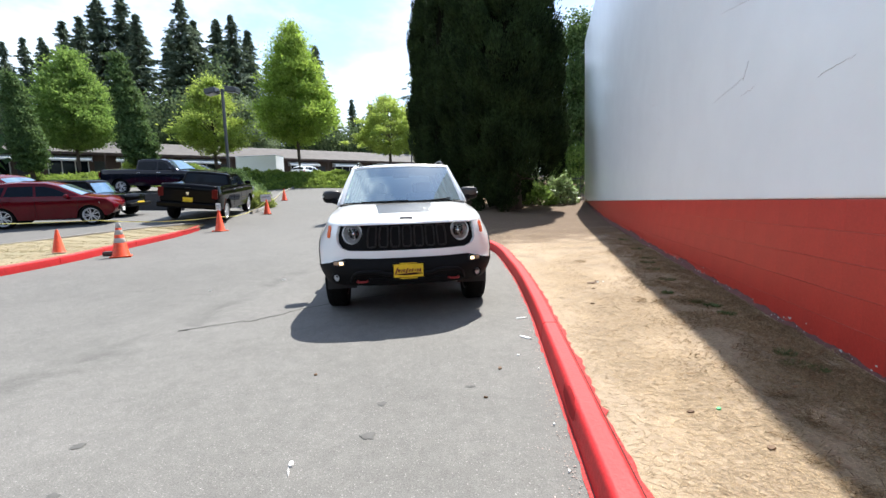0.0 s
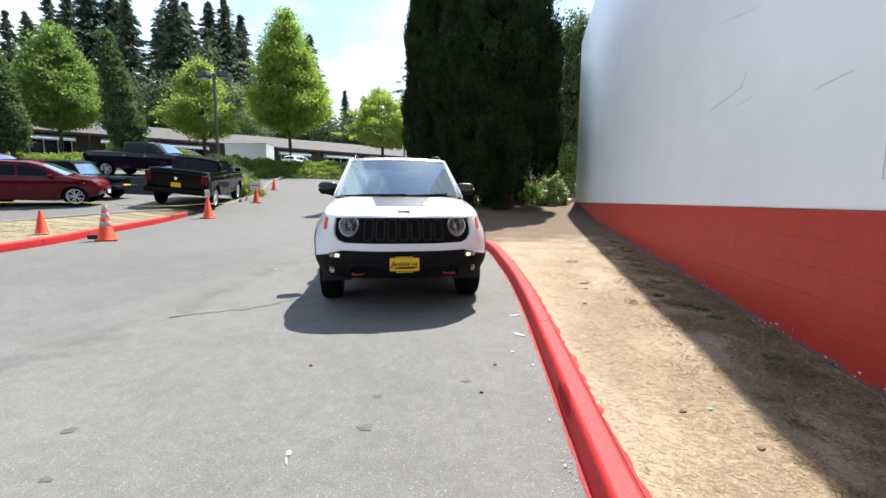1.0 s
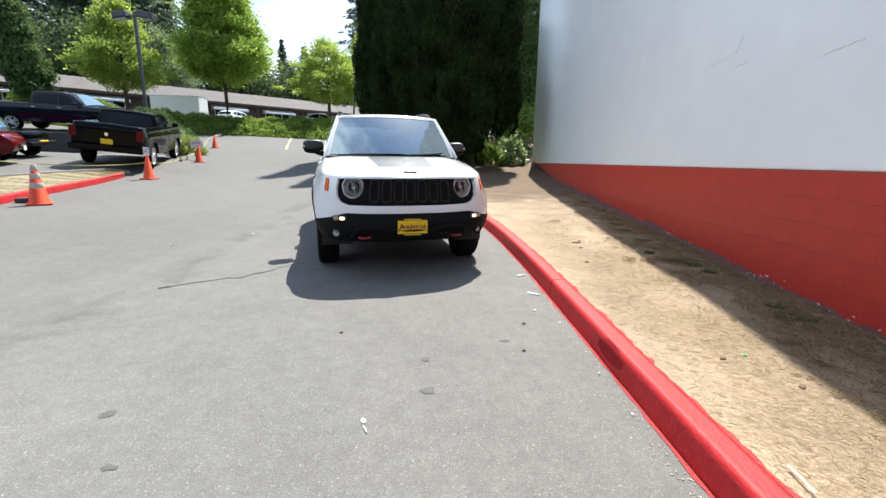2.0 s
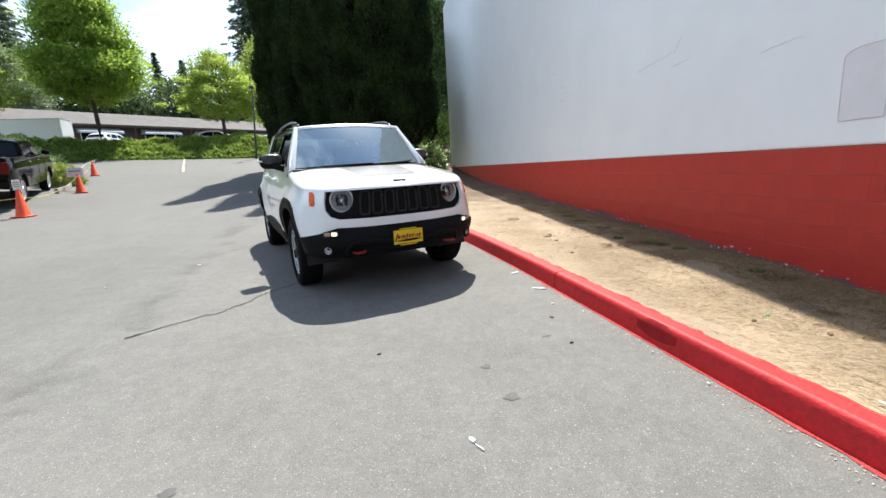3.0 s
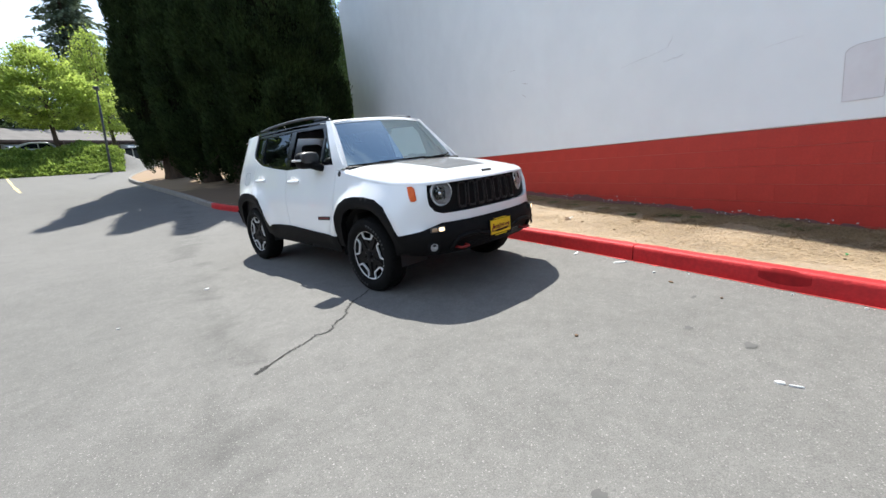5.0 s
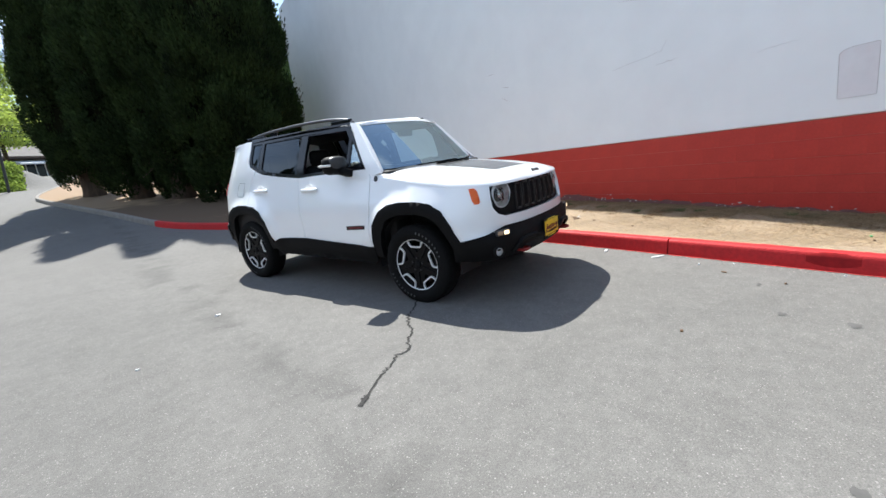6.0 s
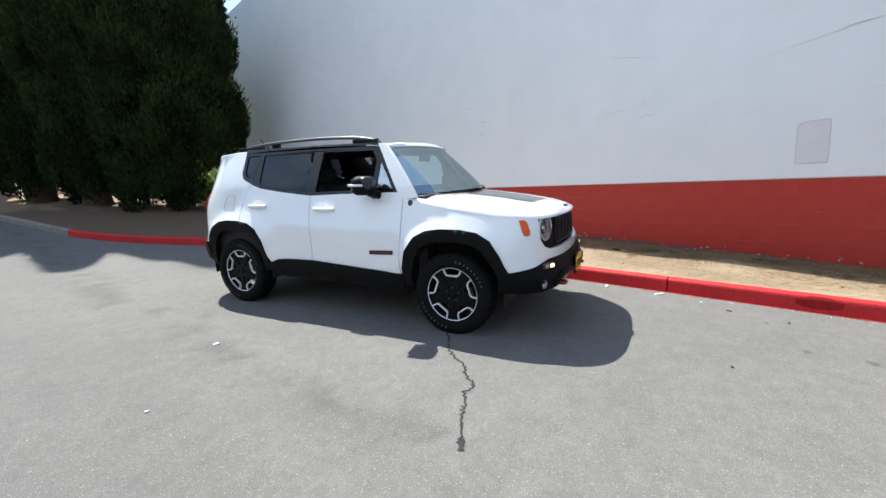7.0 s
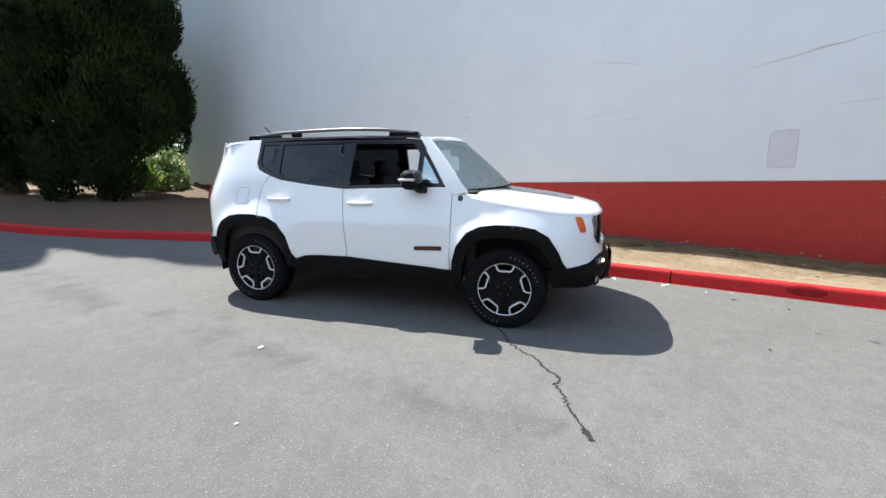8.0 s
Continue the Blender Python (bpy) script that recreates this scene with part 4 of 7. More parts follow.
        for x, z, ln in ((0.22, 1.675, 0.3), (-1.33, 1.665, 0.4), (-0.95, 1.69, 0.12)):
            part("rail_foot", box(ln, 0.028, 0.05, (x, sgn * 0.572, z), 0.01), BLACK_GLOSS, rr)
    # --- hood ---
    hz = table((2.06, 1.02), (1.95, 1.05), (1.8, 1.087), (1.5, 1.135), (1.2, 1.17), (1.0, 1.188), (0.77, 1.2))
    zedge = lambda x: fz(x) - 0.001

    def hood_pt(u, v, lift=0.0):
        s = (u * 2 - 1) * sx(0.775)
        p = skin()(s, zedge(float(np.interp(abs(s), PS, PSX))))
        c = Vector((1.06 + (p.x - 0.775) * (1.93 - 1.06) / 1.26, 0, 0))
        q = Vector((p.x, p.y, 0)).lerp(c, v)
        top = hz(q.x) - 0.035 * (q.y / 0.8) ** 2
        d = (Vector((p.x, p.y, 0)) - q).length / 0.15
        w = math.sqrt(max(0.0, 1 - (1 - min(1.0, d)) ** 2))
        return Vector((q.x, q.y, p.z + (top - p.z) * w + lift))

    part("hood", grid(96, 24, lambda u, v: hood_pt(u, 1 - (1 - v) ** 1.0 if v > 0.25 else v * v * 4 * 0.25)), WHITE_PAINT, car, "glossy white bonnet", True)
    dec = grid(12, 10, lambda u, v: (lambda x, y: Vector((x, y, hz(x) - 0.035 * (y / 0.8) ** 2 + 0.003)))(1.15 + 0.62 * u, (v - 0.5) * (0.66 - 0.1 * u)))
    part("hood_decal", dec, DECAL, car, "matt black bonnet decal", True)
    part("emblem_bar", moved(prism([(-0.068, -0.012), (-0.06, 0.018), (-0.045, 0.012), (0.05, 0.012), (0.066, 0.004), (0.06, -0.014), (0.0, -0.01)], 0.012, 0.003), Matrix.Translation((2.018, 0, 1.052)) @ pose(0, 0, 0, 0, -40, 0) @ pose(0, 0, 0, 0, 0, 90)), GREY_DARK, car, "small dark grey emblem shape")
    # --- glass and roof ---
    def screen(u, v):
        q = u * 2 - 1
        lo = Vector((0.86 + 0.28 * (1 - q * q), 0.735 * q, 1.185 + 0.015 * (1 - q * q)))
        hi = Vector((0.49 + 0.11 * (1 - q * q), 0.592 * q, 1.635 + 0.022 * (1 - q * q)))
        p = lo.lerp(hi, v)
        return p + Vector((0.5, 0, 0.6)) * 0.06 * v * (1 - v)
    part("windscreen", grid(24, 10, lambda u, v: screen(u, 0.945 * v)), GLASS_CLEAR, car, "clear windscreen", True)
    part("screen_header", grid(24, 4, lambda u, v: screen(u, 0.935 + 0.085 * v) + Vector((0.006, 0, 0.006)) * math.sin(math.pi * (0.15 + 0.7 * v))), WHITE_PAINT, car, "white roof edge above the windscreen", True)
    for sgn in (-1, 1):
        def post_face(u, v):
            """The pillar's face between the flank and the glass, gently rounded."""
            p = screen(0.5 + 0.5 * sgn, -0.06 + 1.06 * v)
            o = skin()(sx(p.x - 0.075), p.z)
            o.y *= sgn
            return p.lerp(o, u) + Vector((0.03, sgn * 0.012, 0.012)) * math.sin(math.pi * u)
        part("windscreen_pillar", grid(6, 10, post_face), WHITE_PAINT, car, "white pillar beside the windscreen", True)
    band = grid(24, 1, lambda u, v: screen(u, 0.0 + 0.045 * v) + Vector((-0.004, 0, -0.003)))
    part("windscreen_seal", band, BLACK_PLASTIC, car, "", True)
    rz = table((0.62, 1.645), (0.5, 1.66), (0.3, 1.678), (-0.3, 1.69), (-1.0, 1.676), (-1.6, 1.645), (-1.78, 1.625))

    def roof_pt(x0, x1):
        def f(u, v):
            q = v * 2 - 1
            x = x0 + (x1 - x0) * u
            if u == 0 and x0 > 0.4:
                x = 0.505 + 0.1 * (1 - q * q)
            w = 0.63 + 0.018 * step01(0.5, -0.2, x)
            return Vector((x, w * q, rz(x) - 0.012 * q * q - 0.03 * abs(q) ** 8))
        return f
    part("roof_header", grid(6, 24, roof_pt(0.5, 0.27)), WHITE_PAINT, car, "white roof edge", True)
    part("roof", grid(24, 24, roof_pt(0.268, -1.75)), BLACK_GLOSS, car, "glossy black roof", True)
    part("rear_spoiler", grid(8, 20, lambda u, v: Vector((-1.6 - 0.27 * u, (2 * v - 1) * (0.638 - 0.02 * u), 1.648 - 0.012 * u - 0.05 * abs(2 * v - 1) ** 6 - 0.03 * u * u))), WHITE_PAINT, car, "white roof spoiler", True)
    part("headliner", grid(8, 8, lambda u, v: roof_pt(0.5, -1.7)(u, v) + Vector((0, 0, -0.04))), CABIN, car, "", True)
    part("aerial", tube([(-1.5, -0.1, 1.65), (-1.6, -0.1, 1.72), (-1.72, -0.1, 1.82)], 0.006, 6), BLACK_PLASTIC, car)
    for path in ([(1.075, -0.5, 1.193), (1.13, -0.2, 1.199), (1.135, 0.06, 1.202)], [(1.125, 0.14, 1.194), (1.075, 0.38, 1.2), (0.955, 0.6, 1.216)]):
        part("wiper", tube(smooth_path(path, 5), 0.008, 6), BLACK_PLASTIC, car)
    part("cowl", grid(16, 2, lambda u, v: Vector((0.9 + 0.235 * (1 - (2 * u - 1) ** 2) - 0.13 * v, 0.765 * (2 * u - 1), 1.172 - 0.01 * v))), BLACK_PLASTIC, car, "", True)
    # --- rear ---
    s0 = sx(-1.985)
    tail = [(s0, 0.66), (2 * S_END - s0, 0.66), (2 * S_END - s0, 1.3), (2 * S_END - sx(-1.96), 1.56), (2 * S_END - sx(-1.93), 1.62), (sx(-1.93), 1.62), (sx(-1.96), 1.56), (s0, 1.3)]
    part("tailgate", panel(tail, skin(0.0), 0.08, rim=0.02), WHITE_PAINT, car, "white tailgate", True)
    rb = [(sx(-1.79), 0.66), (2 * S_END - sx(-1.79), 0.66), (2 * S_END - sx(-1.79), 0.52), (2 * S_END - sx(-1.95), 0.42), (sx(-1.95), 0.42), (sx(-1.79), 0.52)]
    part("rear_bumper", panel(rb, skin(0.02), 0.08, rim=0.05), BLACK_PLASTIC, car, "black rear bumper", True)
    # --- cabin ---
    part("floor_pan", box(3.4, 1.3, 0.12, (0.0, 0, 0.43), 0.03), CABIN, car)
    part("bulkhead", box(0.1, 1.55, 0.75, (0.92, 0, 0.8), 0.02), CABIN, car)
    part("engine_bay", box(0.95, 1.05, 0.42, (1.42, 0, 0.6), 0.03), CABIN, car)
    part("dashboard", box(0.42, 1.5, 0.28, (0.78, 0, 1.03), 0.06), CABIN, car, "black dashboard", True)
    wheel_c = Matrix.Translation((0.5, 0.37, 1.06)) @ pose(0, 0, 0, 0, -65, 0)
    sw = part("steering_wheel", moved(tube([(0.185 * math.cos(t), 0.185 * math.sin(t), 0) for t in np.linspace(0, 2 * math.pi, 28, False)], 0.016, 8, True), wheel_c), CABIN, car, "black steering wheel", True)
    part("wheel_boss", moved(box(0.16, 0.14, 0.05, (0, 0, -0.02), 0.02), wheel_c), CABIN, sw)
    for x, y, n in ((-0.1, 0.37, "front_seat"), (-0.1, -0.37, "front_seat"), (-0.95, 0.36, "rear_seat"), (-0.95, -0.36, "rear_seat")):
        seat = part(n, box(0.5, 0.5, 0.18, (x + 0.05, y, 0.66), 0.06), CABIN, car, "dark cloth seat", True)
        part("seat_back", moved(box(0.15, 0.48, 0.6, (0, 0, 0.3), 0.06), Matrix.Translation((x - 0.2, y, 0.7)) @ pose(0, 0, 0, 0, -14, 0)), CABIN, seat, "", True)
        part("headrest", box(0.1, 0.26, 0.18, (x - 0.36, y, 1.36), 0.045), CABIN, seat, "", True)
    part("inner_mirror", box(0.03, 0.22, 0.07, (0.55, 0, 1.52), 0.015), CABIN, car)
    return car


suv = build_suv()
SUV_YAW = -90 + 12.9
suv.matrix_basis = Matrix.Translation((-1.315, 6.322, 0.132)) @ pose(0, 0, 0, 0, 0, SUV_YAW) @ pose(0, 0, 0, 0, math.degrees(math.atan(0.034)), 0) @ Matrix.Diagonal((1.018, 1.018, 1.018, 1))


# ---- trees ----
def leaf_mesh(name, centres, dirs, length, width, mat, seed=0, facing=None):
    """Many small folded leaves, each four-cornered; dirs: which way each points; facing: which way the blades look."""
    rng = np.random.default_rng(seed)
    n = len(centres)
    d = dirs / np.maximum(np.linalg.norm(dirs, axis=1, keepdims=True), 1e-6)
    r = rng.normal(size=(n, 3))
    if facing is not None:
        r = facing + 0.45 * r
    side = np.cross(d, r)
    side /= np.maximum(np.linalg.norm(side, axis=1, keepdims=True), 1e-6)
    up = np.cross(side, d)
    ln = length * rng.uniform(0.6, 1.4, (n, 1))
    wd = width * rng.uniform(0.7, 1.3, (n, 1))
    v = np.empty((n, 4, 3))
    v[:, 0] = centres - d * ln * 0.5
    v[:, 1] = centres + side * wd * 0.5 + up * wd * 0.15
    v[:, 2] = centres + d * ln * 0.5
    v[:, 3] = centres - side * wd * 0.5 + up * wd * 0.15
    me = bpy.data.meshes.new(name)
    me.vertices.add(n * 4)
    me.vertices.foreach_set("co", v.ravel())
    me.loops.add(n * 4)
    me.loops.foreach_set("vertex_index", np.arange(n * 4, dtype=np.int32))
    me.polygons.add(n)
    me.polygons.foreach_set("loop_start", np.arange(0, n * 4, 4, dtype=np.int32))
    me.materials.append(mat)
    me.update(calc_edges=True)
    return me


def crown_points(shape, clumps, leaves, spread, seed, hollow=0.45, lift=0.3):
    """Leaf places in clumps; shape(h) is the radius at 0..1 of the crown's height; returns unit-height points, and outward directions."""
    rng = np.random.default_rng(seed)
    h = rng.uniform(0, 1, clumps * 3)
    w = np.array([shape(v) for v in h])
    keep = rng.uniform(0, w.max(), clumps * 3) < w
    h, w = h[keep][:clumps], w[keep][:clumps]
    a = rng.uniform(0, 2 * np.pi, len(h))
    rr = w * (hollow + (1 - hollow) * rng.uniform(0, 1, len(h)) ** 0.6) * rng.uniform(0.85, 1.1, len(h))
    rr *= np.array([1 + 0.42 * noise.noise(Vector((1.7 * math.cos(p), 1.7 * math.sin(p) + seed, q * 5.5))) for p, q in zip(a, h)])
    c = np.stack([rr * np.cos(a), rr * np.sin(a), h], 1)
    size = spread * rng.uniform(0.6, 1.4, len(h))
    pts = np.repeat(c, leaves, 0) + rng.normal(size=(len(h) * leaves, 3)) * np.repeat(size, leaves)[:, None] * np.array([1.15, 1.15, 0.5])
    out = np.stack([pts[:, 0], pts[:, 1], np.full(len(pts), lift * 0.5)], 1) * 2 + rng.normal(size=pts.shape) * 0.35
    return pts, out, c


def crown_tree(name, at, height, radius, base, shape, mat, label, seed, clumps=160, leaves=90, leaf=(0.16, 0.11), spread=0.055, lean=(0, 0), trunk=0.16, hollow=0.4, lift=0.3, group=""):
    """at: foot; base: height where the crown begins; radius: widest; shape(h): relative radius."""
    ob = thing(name, label, "tree", group, Matrix.Translation(at))
    ch = height - base
    pts, out, c = crown_points(lambda h: shape(h) * radius / ch, clumps, leaves, spread, seed, hollow, lift)

    def place(p):
        q = p * ch
        q[:, 0] += lean[0] * np.clip(p[:, 2], 0, 2) ** 1.2
        q[:, 1] += lean[1] * np.clip(p[:, 2], 0, 2) ** 1.2
        q[:, 2] += base
        return q
    q, cc = place(pts), place(c)
    up_out = np.stack([pts[:, 0] * ch / radius * 0.7, pts[:, 1] * ch / radius * 0.7, np.full(len(pts), 0.9)], 1)
    rng = np.random.default_rng(seed + 9)
    parts = [tube([(0, 0, -0.3), (0.02, 0.01, base * 0.5), (lean[0] * 0.02, 0, base), (lean[0] * 0.4, lean[1] * 0.4, base + ch * 0.5), (lean[0] * 0.9, lean[1] * 0.9, base + ch * 0.93)], [trunk * 1.25, trunk, trunk * 0.85, trunk * 0.45, trunk * 0.1], 10)]
    for i in rng.choice(len(cc), min(len(cc), 26), False):
        e = cc[i]
        z0 = max(base * 0.85, base + (e[2] - base) * 0.55)
        k = (z0 - base) / ch
        r0 = trunk * 0.4 * (1 - 0.7 * max(k, 0))
        x0, y0 = lean[0] * max(k, 0) ** 1.2, lean[1] * max(k, 0) ** 1.2
        parts.append(tube([(x0, y0, z0), ((x0 + e[0]) / 2, (y0 + e[1]) / 2, (z0 + e[2]) / 2 + 0.1), tuple(e)], [r0, r0 * 0.6, r0 * 0.2], 5, ends=False))
    if mat is LEAF_SPRING:
        # thin upright shoots with few leaves above the crown
        sq, so = [], []
        for i in range(46):
            a, r = rng.uniform(0, 6.283), radius * 0.62 * math.sqrt(rng.uniform(0, 1))
            z0 = base + ch * (0.93 - 0.55 * (r / radius))
            tall = ch * rng.uniform(0.1, 0.22)
            tip = Vector((r * math.cos(a) * 1.12, r * math.sin(a) * 1.12, z0 + tall))
            foot = Vector((r * math.cos(a) * 0.9, r * math.sin(a) * 0.9, z0 - ch * 0.12))
            parts.append(tube([foot, foot.lerp(tip, 0.6), tip], [0.018, 0.012, 0.004], 4, ends=False))
            k = rng.uniform(0.1, 1.0, 26)
            sq.append(np.array(foot) + k[:, None] * np.array(tip - foot) + rng.normal(0, 0.09, (26, 3)))
            so.append(np.array((0, 0, 1.0)) + rng.normal(0, 0.6, (26, 3)))
        q, out = np.concatenate([q, *sq]), np.concatenate([out, *so])
        up_out = np.concatenate([up_out, np.tile((0.0, 0.0, 1.0), (46 * 26, 1))])
    part("trunk", join(*parts), BARK, ob, "", True)
    cr = new("crown", leaf_mesh("crown", q, out, leaf[0], leaf[1], mat, seed, up_out))
    cr.parent = ob
    return ob


def oval(h):
    return math.sqrt(max(0, 1 - (2 * (h ** 0.85) - 1) ** 2)) * (1 - 0.25 * h)


def egg(h):
    return min(1.0, (h / 0.2) ** 0.7) * (1 - h) ** 0.8 * 1.42


def column(h):
    return min(1.0, 0.55 + h * 3) * min(1.0, ((1 - h) / 0.35) ** 0.7)


def cypress_shape(h):
    return min(1.0, 0.72 + h * 2.2) * min(1.0, ((1 - h) / 0.62) ** 0.8)


def cypress(at, height, radius, seed, label, base, lumps, open_side=None):
    """A dense evergreen column: upswept plumes of foliage, each a shell of many small sprays, over a closed core
    coloured as shade.
    """
    ob = thing("cypress_tree", label, "tree", "dark evergreen trees by the wall", Matrix.Translation(at))
    rng = np.random.default_rng(seed)
    pts, out, face = [], [], []
    ch = height - base

    def reach(a, h):
        billow = noise.noise(Vector((math.cos(a) * radius * 1.1, math.sin(a) * radius * 1.1 + seed * 7, h * ch * 0.5)))
        return cypress_shape(h) * radius * (0.95 + 0.3 * billow)
    for i in range(lumps):
        h = rng.uniform(0, 1) ** 1.15
        a = rng.uniform(0, 2 * math.pi)
        w = reach(a, h)
        size = rng.uniform(0.3, 0.66) * (0.6 + 0.4 * w / radius)
        rr = w * rng.uniform(0.84, 1.16) - size * 0.5
        if open_side is not None and base + h * ch < 1.75 + 0.7 * noise.noise(Vector((a * 3, seed, 0))) and math.cos(a - open_side) > 0.3:
            continue
        k = int(350 * (size / 0.35) ** 2)
        d = rng.normal(size=(k, 3))
        d /= np.linalg.norm(d, axis=1, keepdims=True)
        away = np.array([math.cos(a), math.sin(a), 0.25])
        inward = d @ away < -0.25
        d[inward] = d[inward] - 2 * (d[inward] @ away)[:, None] * away / (away @ away)
        c = np.array([rr * math.cos(a), rr * math.sin(a), base + h * ch])
        r = size * rng.uniform(0.78, 1.08, (k, 1)) * (1 + 0.25 * rng.normal(size=(k, 1)) * (d[:, 2:] > 0.5))
        pts.append(c + d * r * np.array([0.85, 0.85, 1.4]) + np.array([math.cos(a), math.sin(a), 0]) * np.maximum(0, d[:, 2:]) * size * 0.25)
        out.append(d * 0.45 + np.array([0.3 * math.cos(a), 0.3 * math.sin(a), 0.85]) + rng.normal(0, 0.25, (k, 3)))
        face.append(d + rng.normal(0, 0.2, (k, 3)) + np.array([0.25 * math.cos(a), 0.25 * math.sin(a), 0.15]))
    part("trunk", tube([(0, 0, -0.3), (0, 0, 0.25), (0.0, 0, 2), (0, 0, height * 0.55), (0, 0, height * 0.95)], [0.52, 0.4, 0.33, 0.2, 0.04], 12), BARK, ob, "", True)
    # added closed core, its near-black colour stands for shade between the plumes
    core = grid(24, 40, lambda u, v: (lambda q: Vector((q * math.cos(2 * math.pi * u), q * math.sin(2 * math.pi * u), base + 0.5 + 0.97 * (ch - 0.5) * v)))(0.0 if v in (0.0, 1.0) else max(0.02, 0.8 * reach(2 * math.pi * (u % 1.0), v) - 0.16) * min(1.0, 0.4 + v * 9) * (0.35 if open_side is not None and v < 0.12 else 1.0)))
    part("shade_core", core, CYPRESS_CORE, ob, "closed inner core coloured near black as shade", True)
    limbs = []
    for i in range(14):
        a, z = rng.uniform(0, 2 * math.pi), rng.uniform(0.5, 1.6)
        limbs.append(tube([(0, 0, z), (0.6 * math.cos(a), 0.6 * math.sin(a), z + 0.1), (1.2 * math.cos(a), 1.2 * math.sin(a), z + rng.uniform(-0.4, 0.5))], [0.05, 0.035, 0.012], 5, ends=False))
    part("low_limbs", join(*limbs), BARK, ob, "bare brown lower limbs", True)["kind"] = "stuff"
    cr = new("crown", leaf_mesh("crown", np.concatenate(pts), np.concatenate(out), 0.14, 0.05, LEAF_CYPRESS, seed, np.concatenate(face)))
    cr.parent = ob
    return ob


for x, y, h, r, base, lumps, seed in ((-3.2, 26.3, 16.6, 1.35, 0.75, 290, 11), (-1.85, 22.9, 14.6, 1.4, 0.7, 270, 12), (-0.75, 20.9, 13.8, 1.3, 0.7, 240, 14), (1.0, 18.75, 14.2, 2.08, 0.45, 400, 13)):
    cypress((x, y, dirt_z(x, y)), h, r, seed, "tall dense dark green columnar evergreen on dry ground", base, lumps, -0.35 if seed == 13 else None)


def g3(x, y):
    return (x, y, ground_z(x, y))


def teardrop(h):
    return min(1.0, 0.45 + h * 3.2) * (1 - h) ** 0.75 * 1.2


def far_at(px, depth):
    """A place by its bearing from the start of the drive."""
    lat = (px - 784) / 753 * depth
    return (-0.107 * depth + 0.994 * lat, 0.994 * depth + 0.107 * lat)


crown_tree("maple_tree", g3(-34.9, 29.6), 8.4, 0.8, 1.2, teardrop, LEAF_MID, "narrow dark green tree behind parked cars", 21, 460, 110, (0.2, 0.12), 0.024, (-0.9, 0), hollow=0.6)
crown_tree("maple_tree", g3(-38.6, 37), 12.6, 3.1, 3.2, egg, LEAF_GREEN, "broad green leafy tree", 22, 480, 110, (0.2, 0.13), 0.035)
crown_tree("maple_tree", g3(-25.7, 29.6), 9.2, 0.74, 1.2, teardrop, LEAF_MID, "narrow leaning dark green tree", 23, 480, 110, (0.2, 0.12), 0.024, (-1.1, 0), hollow=0.6)
crown_tree("maple_tree", g3(-24.4, 36.5), 8.9, 2.7, 2.2, egg, LEAF_SPRING, "yellow-green leafy tree on the bank", 24, 230, 90, (0.2, 0.13), 0.045)
crown_tree("maple_tree", g3(-18.6, 41.0), 14.7, 3.06, 3.3, egg, LEAF_LIME, "tall bright green leafy tree on the bank", 25, 560, 110, (0.22, 0.14), 0.036)
crown_tree("maple_tree", g3(-10.0, 43.5), 8.0, 3.4, 2.2, egg, LEAF_SPRING, "small sparse yellow-green tree behind the hedge", 26, 260, 80, (0.2, 0.13), 0.045)
crown_tree("maple_tree", g3(-7.0, 49), 10.5, 2.5, 2.2, egg, LEAF_SPRING, "lime green tree by the far building", 27, 130, 70, (0.2, 0.13), 0.055)
LEAF_GREY = material("grey_green_leaf", (0.3, 0.36, 0.2), 0.8, dark=(0.15, 0.2, 0.1), scale=0.5, spread=0.3, through_light=0.4, spec=0.2)
crown_tree("broadleaf_tree", (*far_at(447, 76), 3.5), 16.5, 5.2, 1.8, oval, LEAF_GREY, "rounded grey-green tree behind the low building", 29, 420, 90, (0.34, 0.22), 0.06)
crown_tree("maple_tree", g3(6.0, 29.0), 11.0, 2.6, 0.6, egg, LEAF_MID, "bright green leafy tree behind the wall corner", 28, 460, 100, (0.19, 0.12), 0.045)


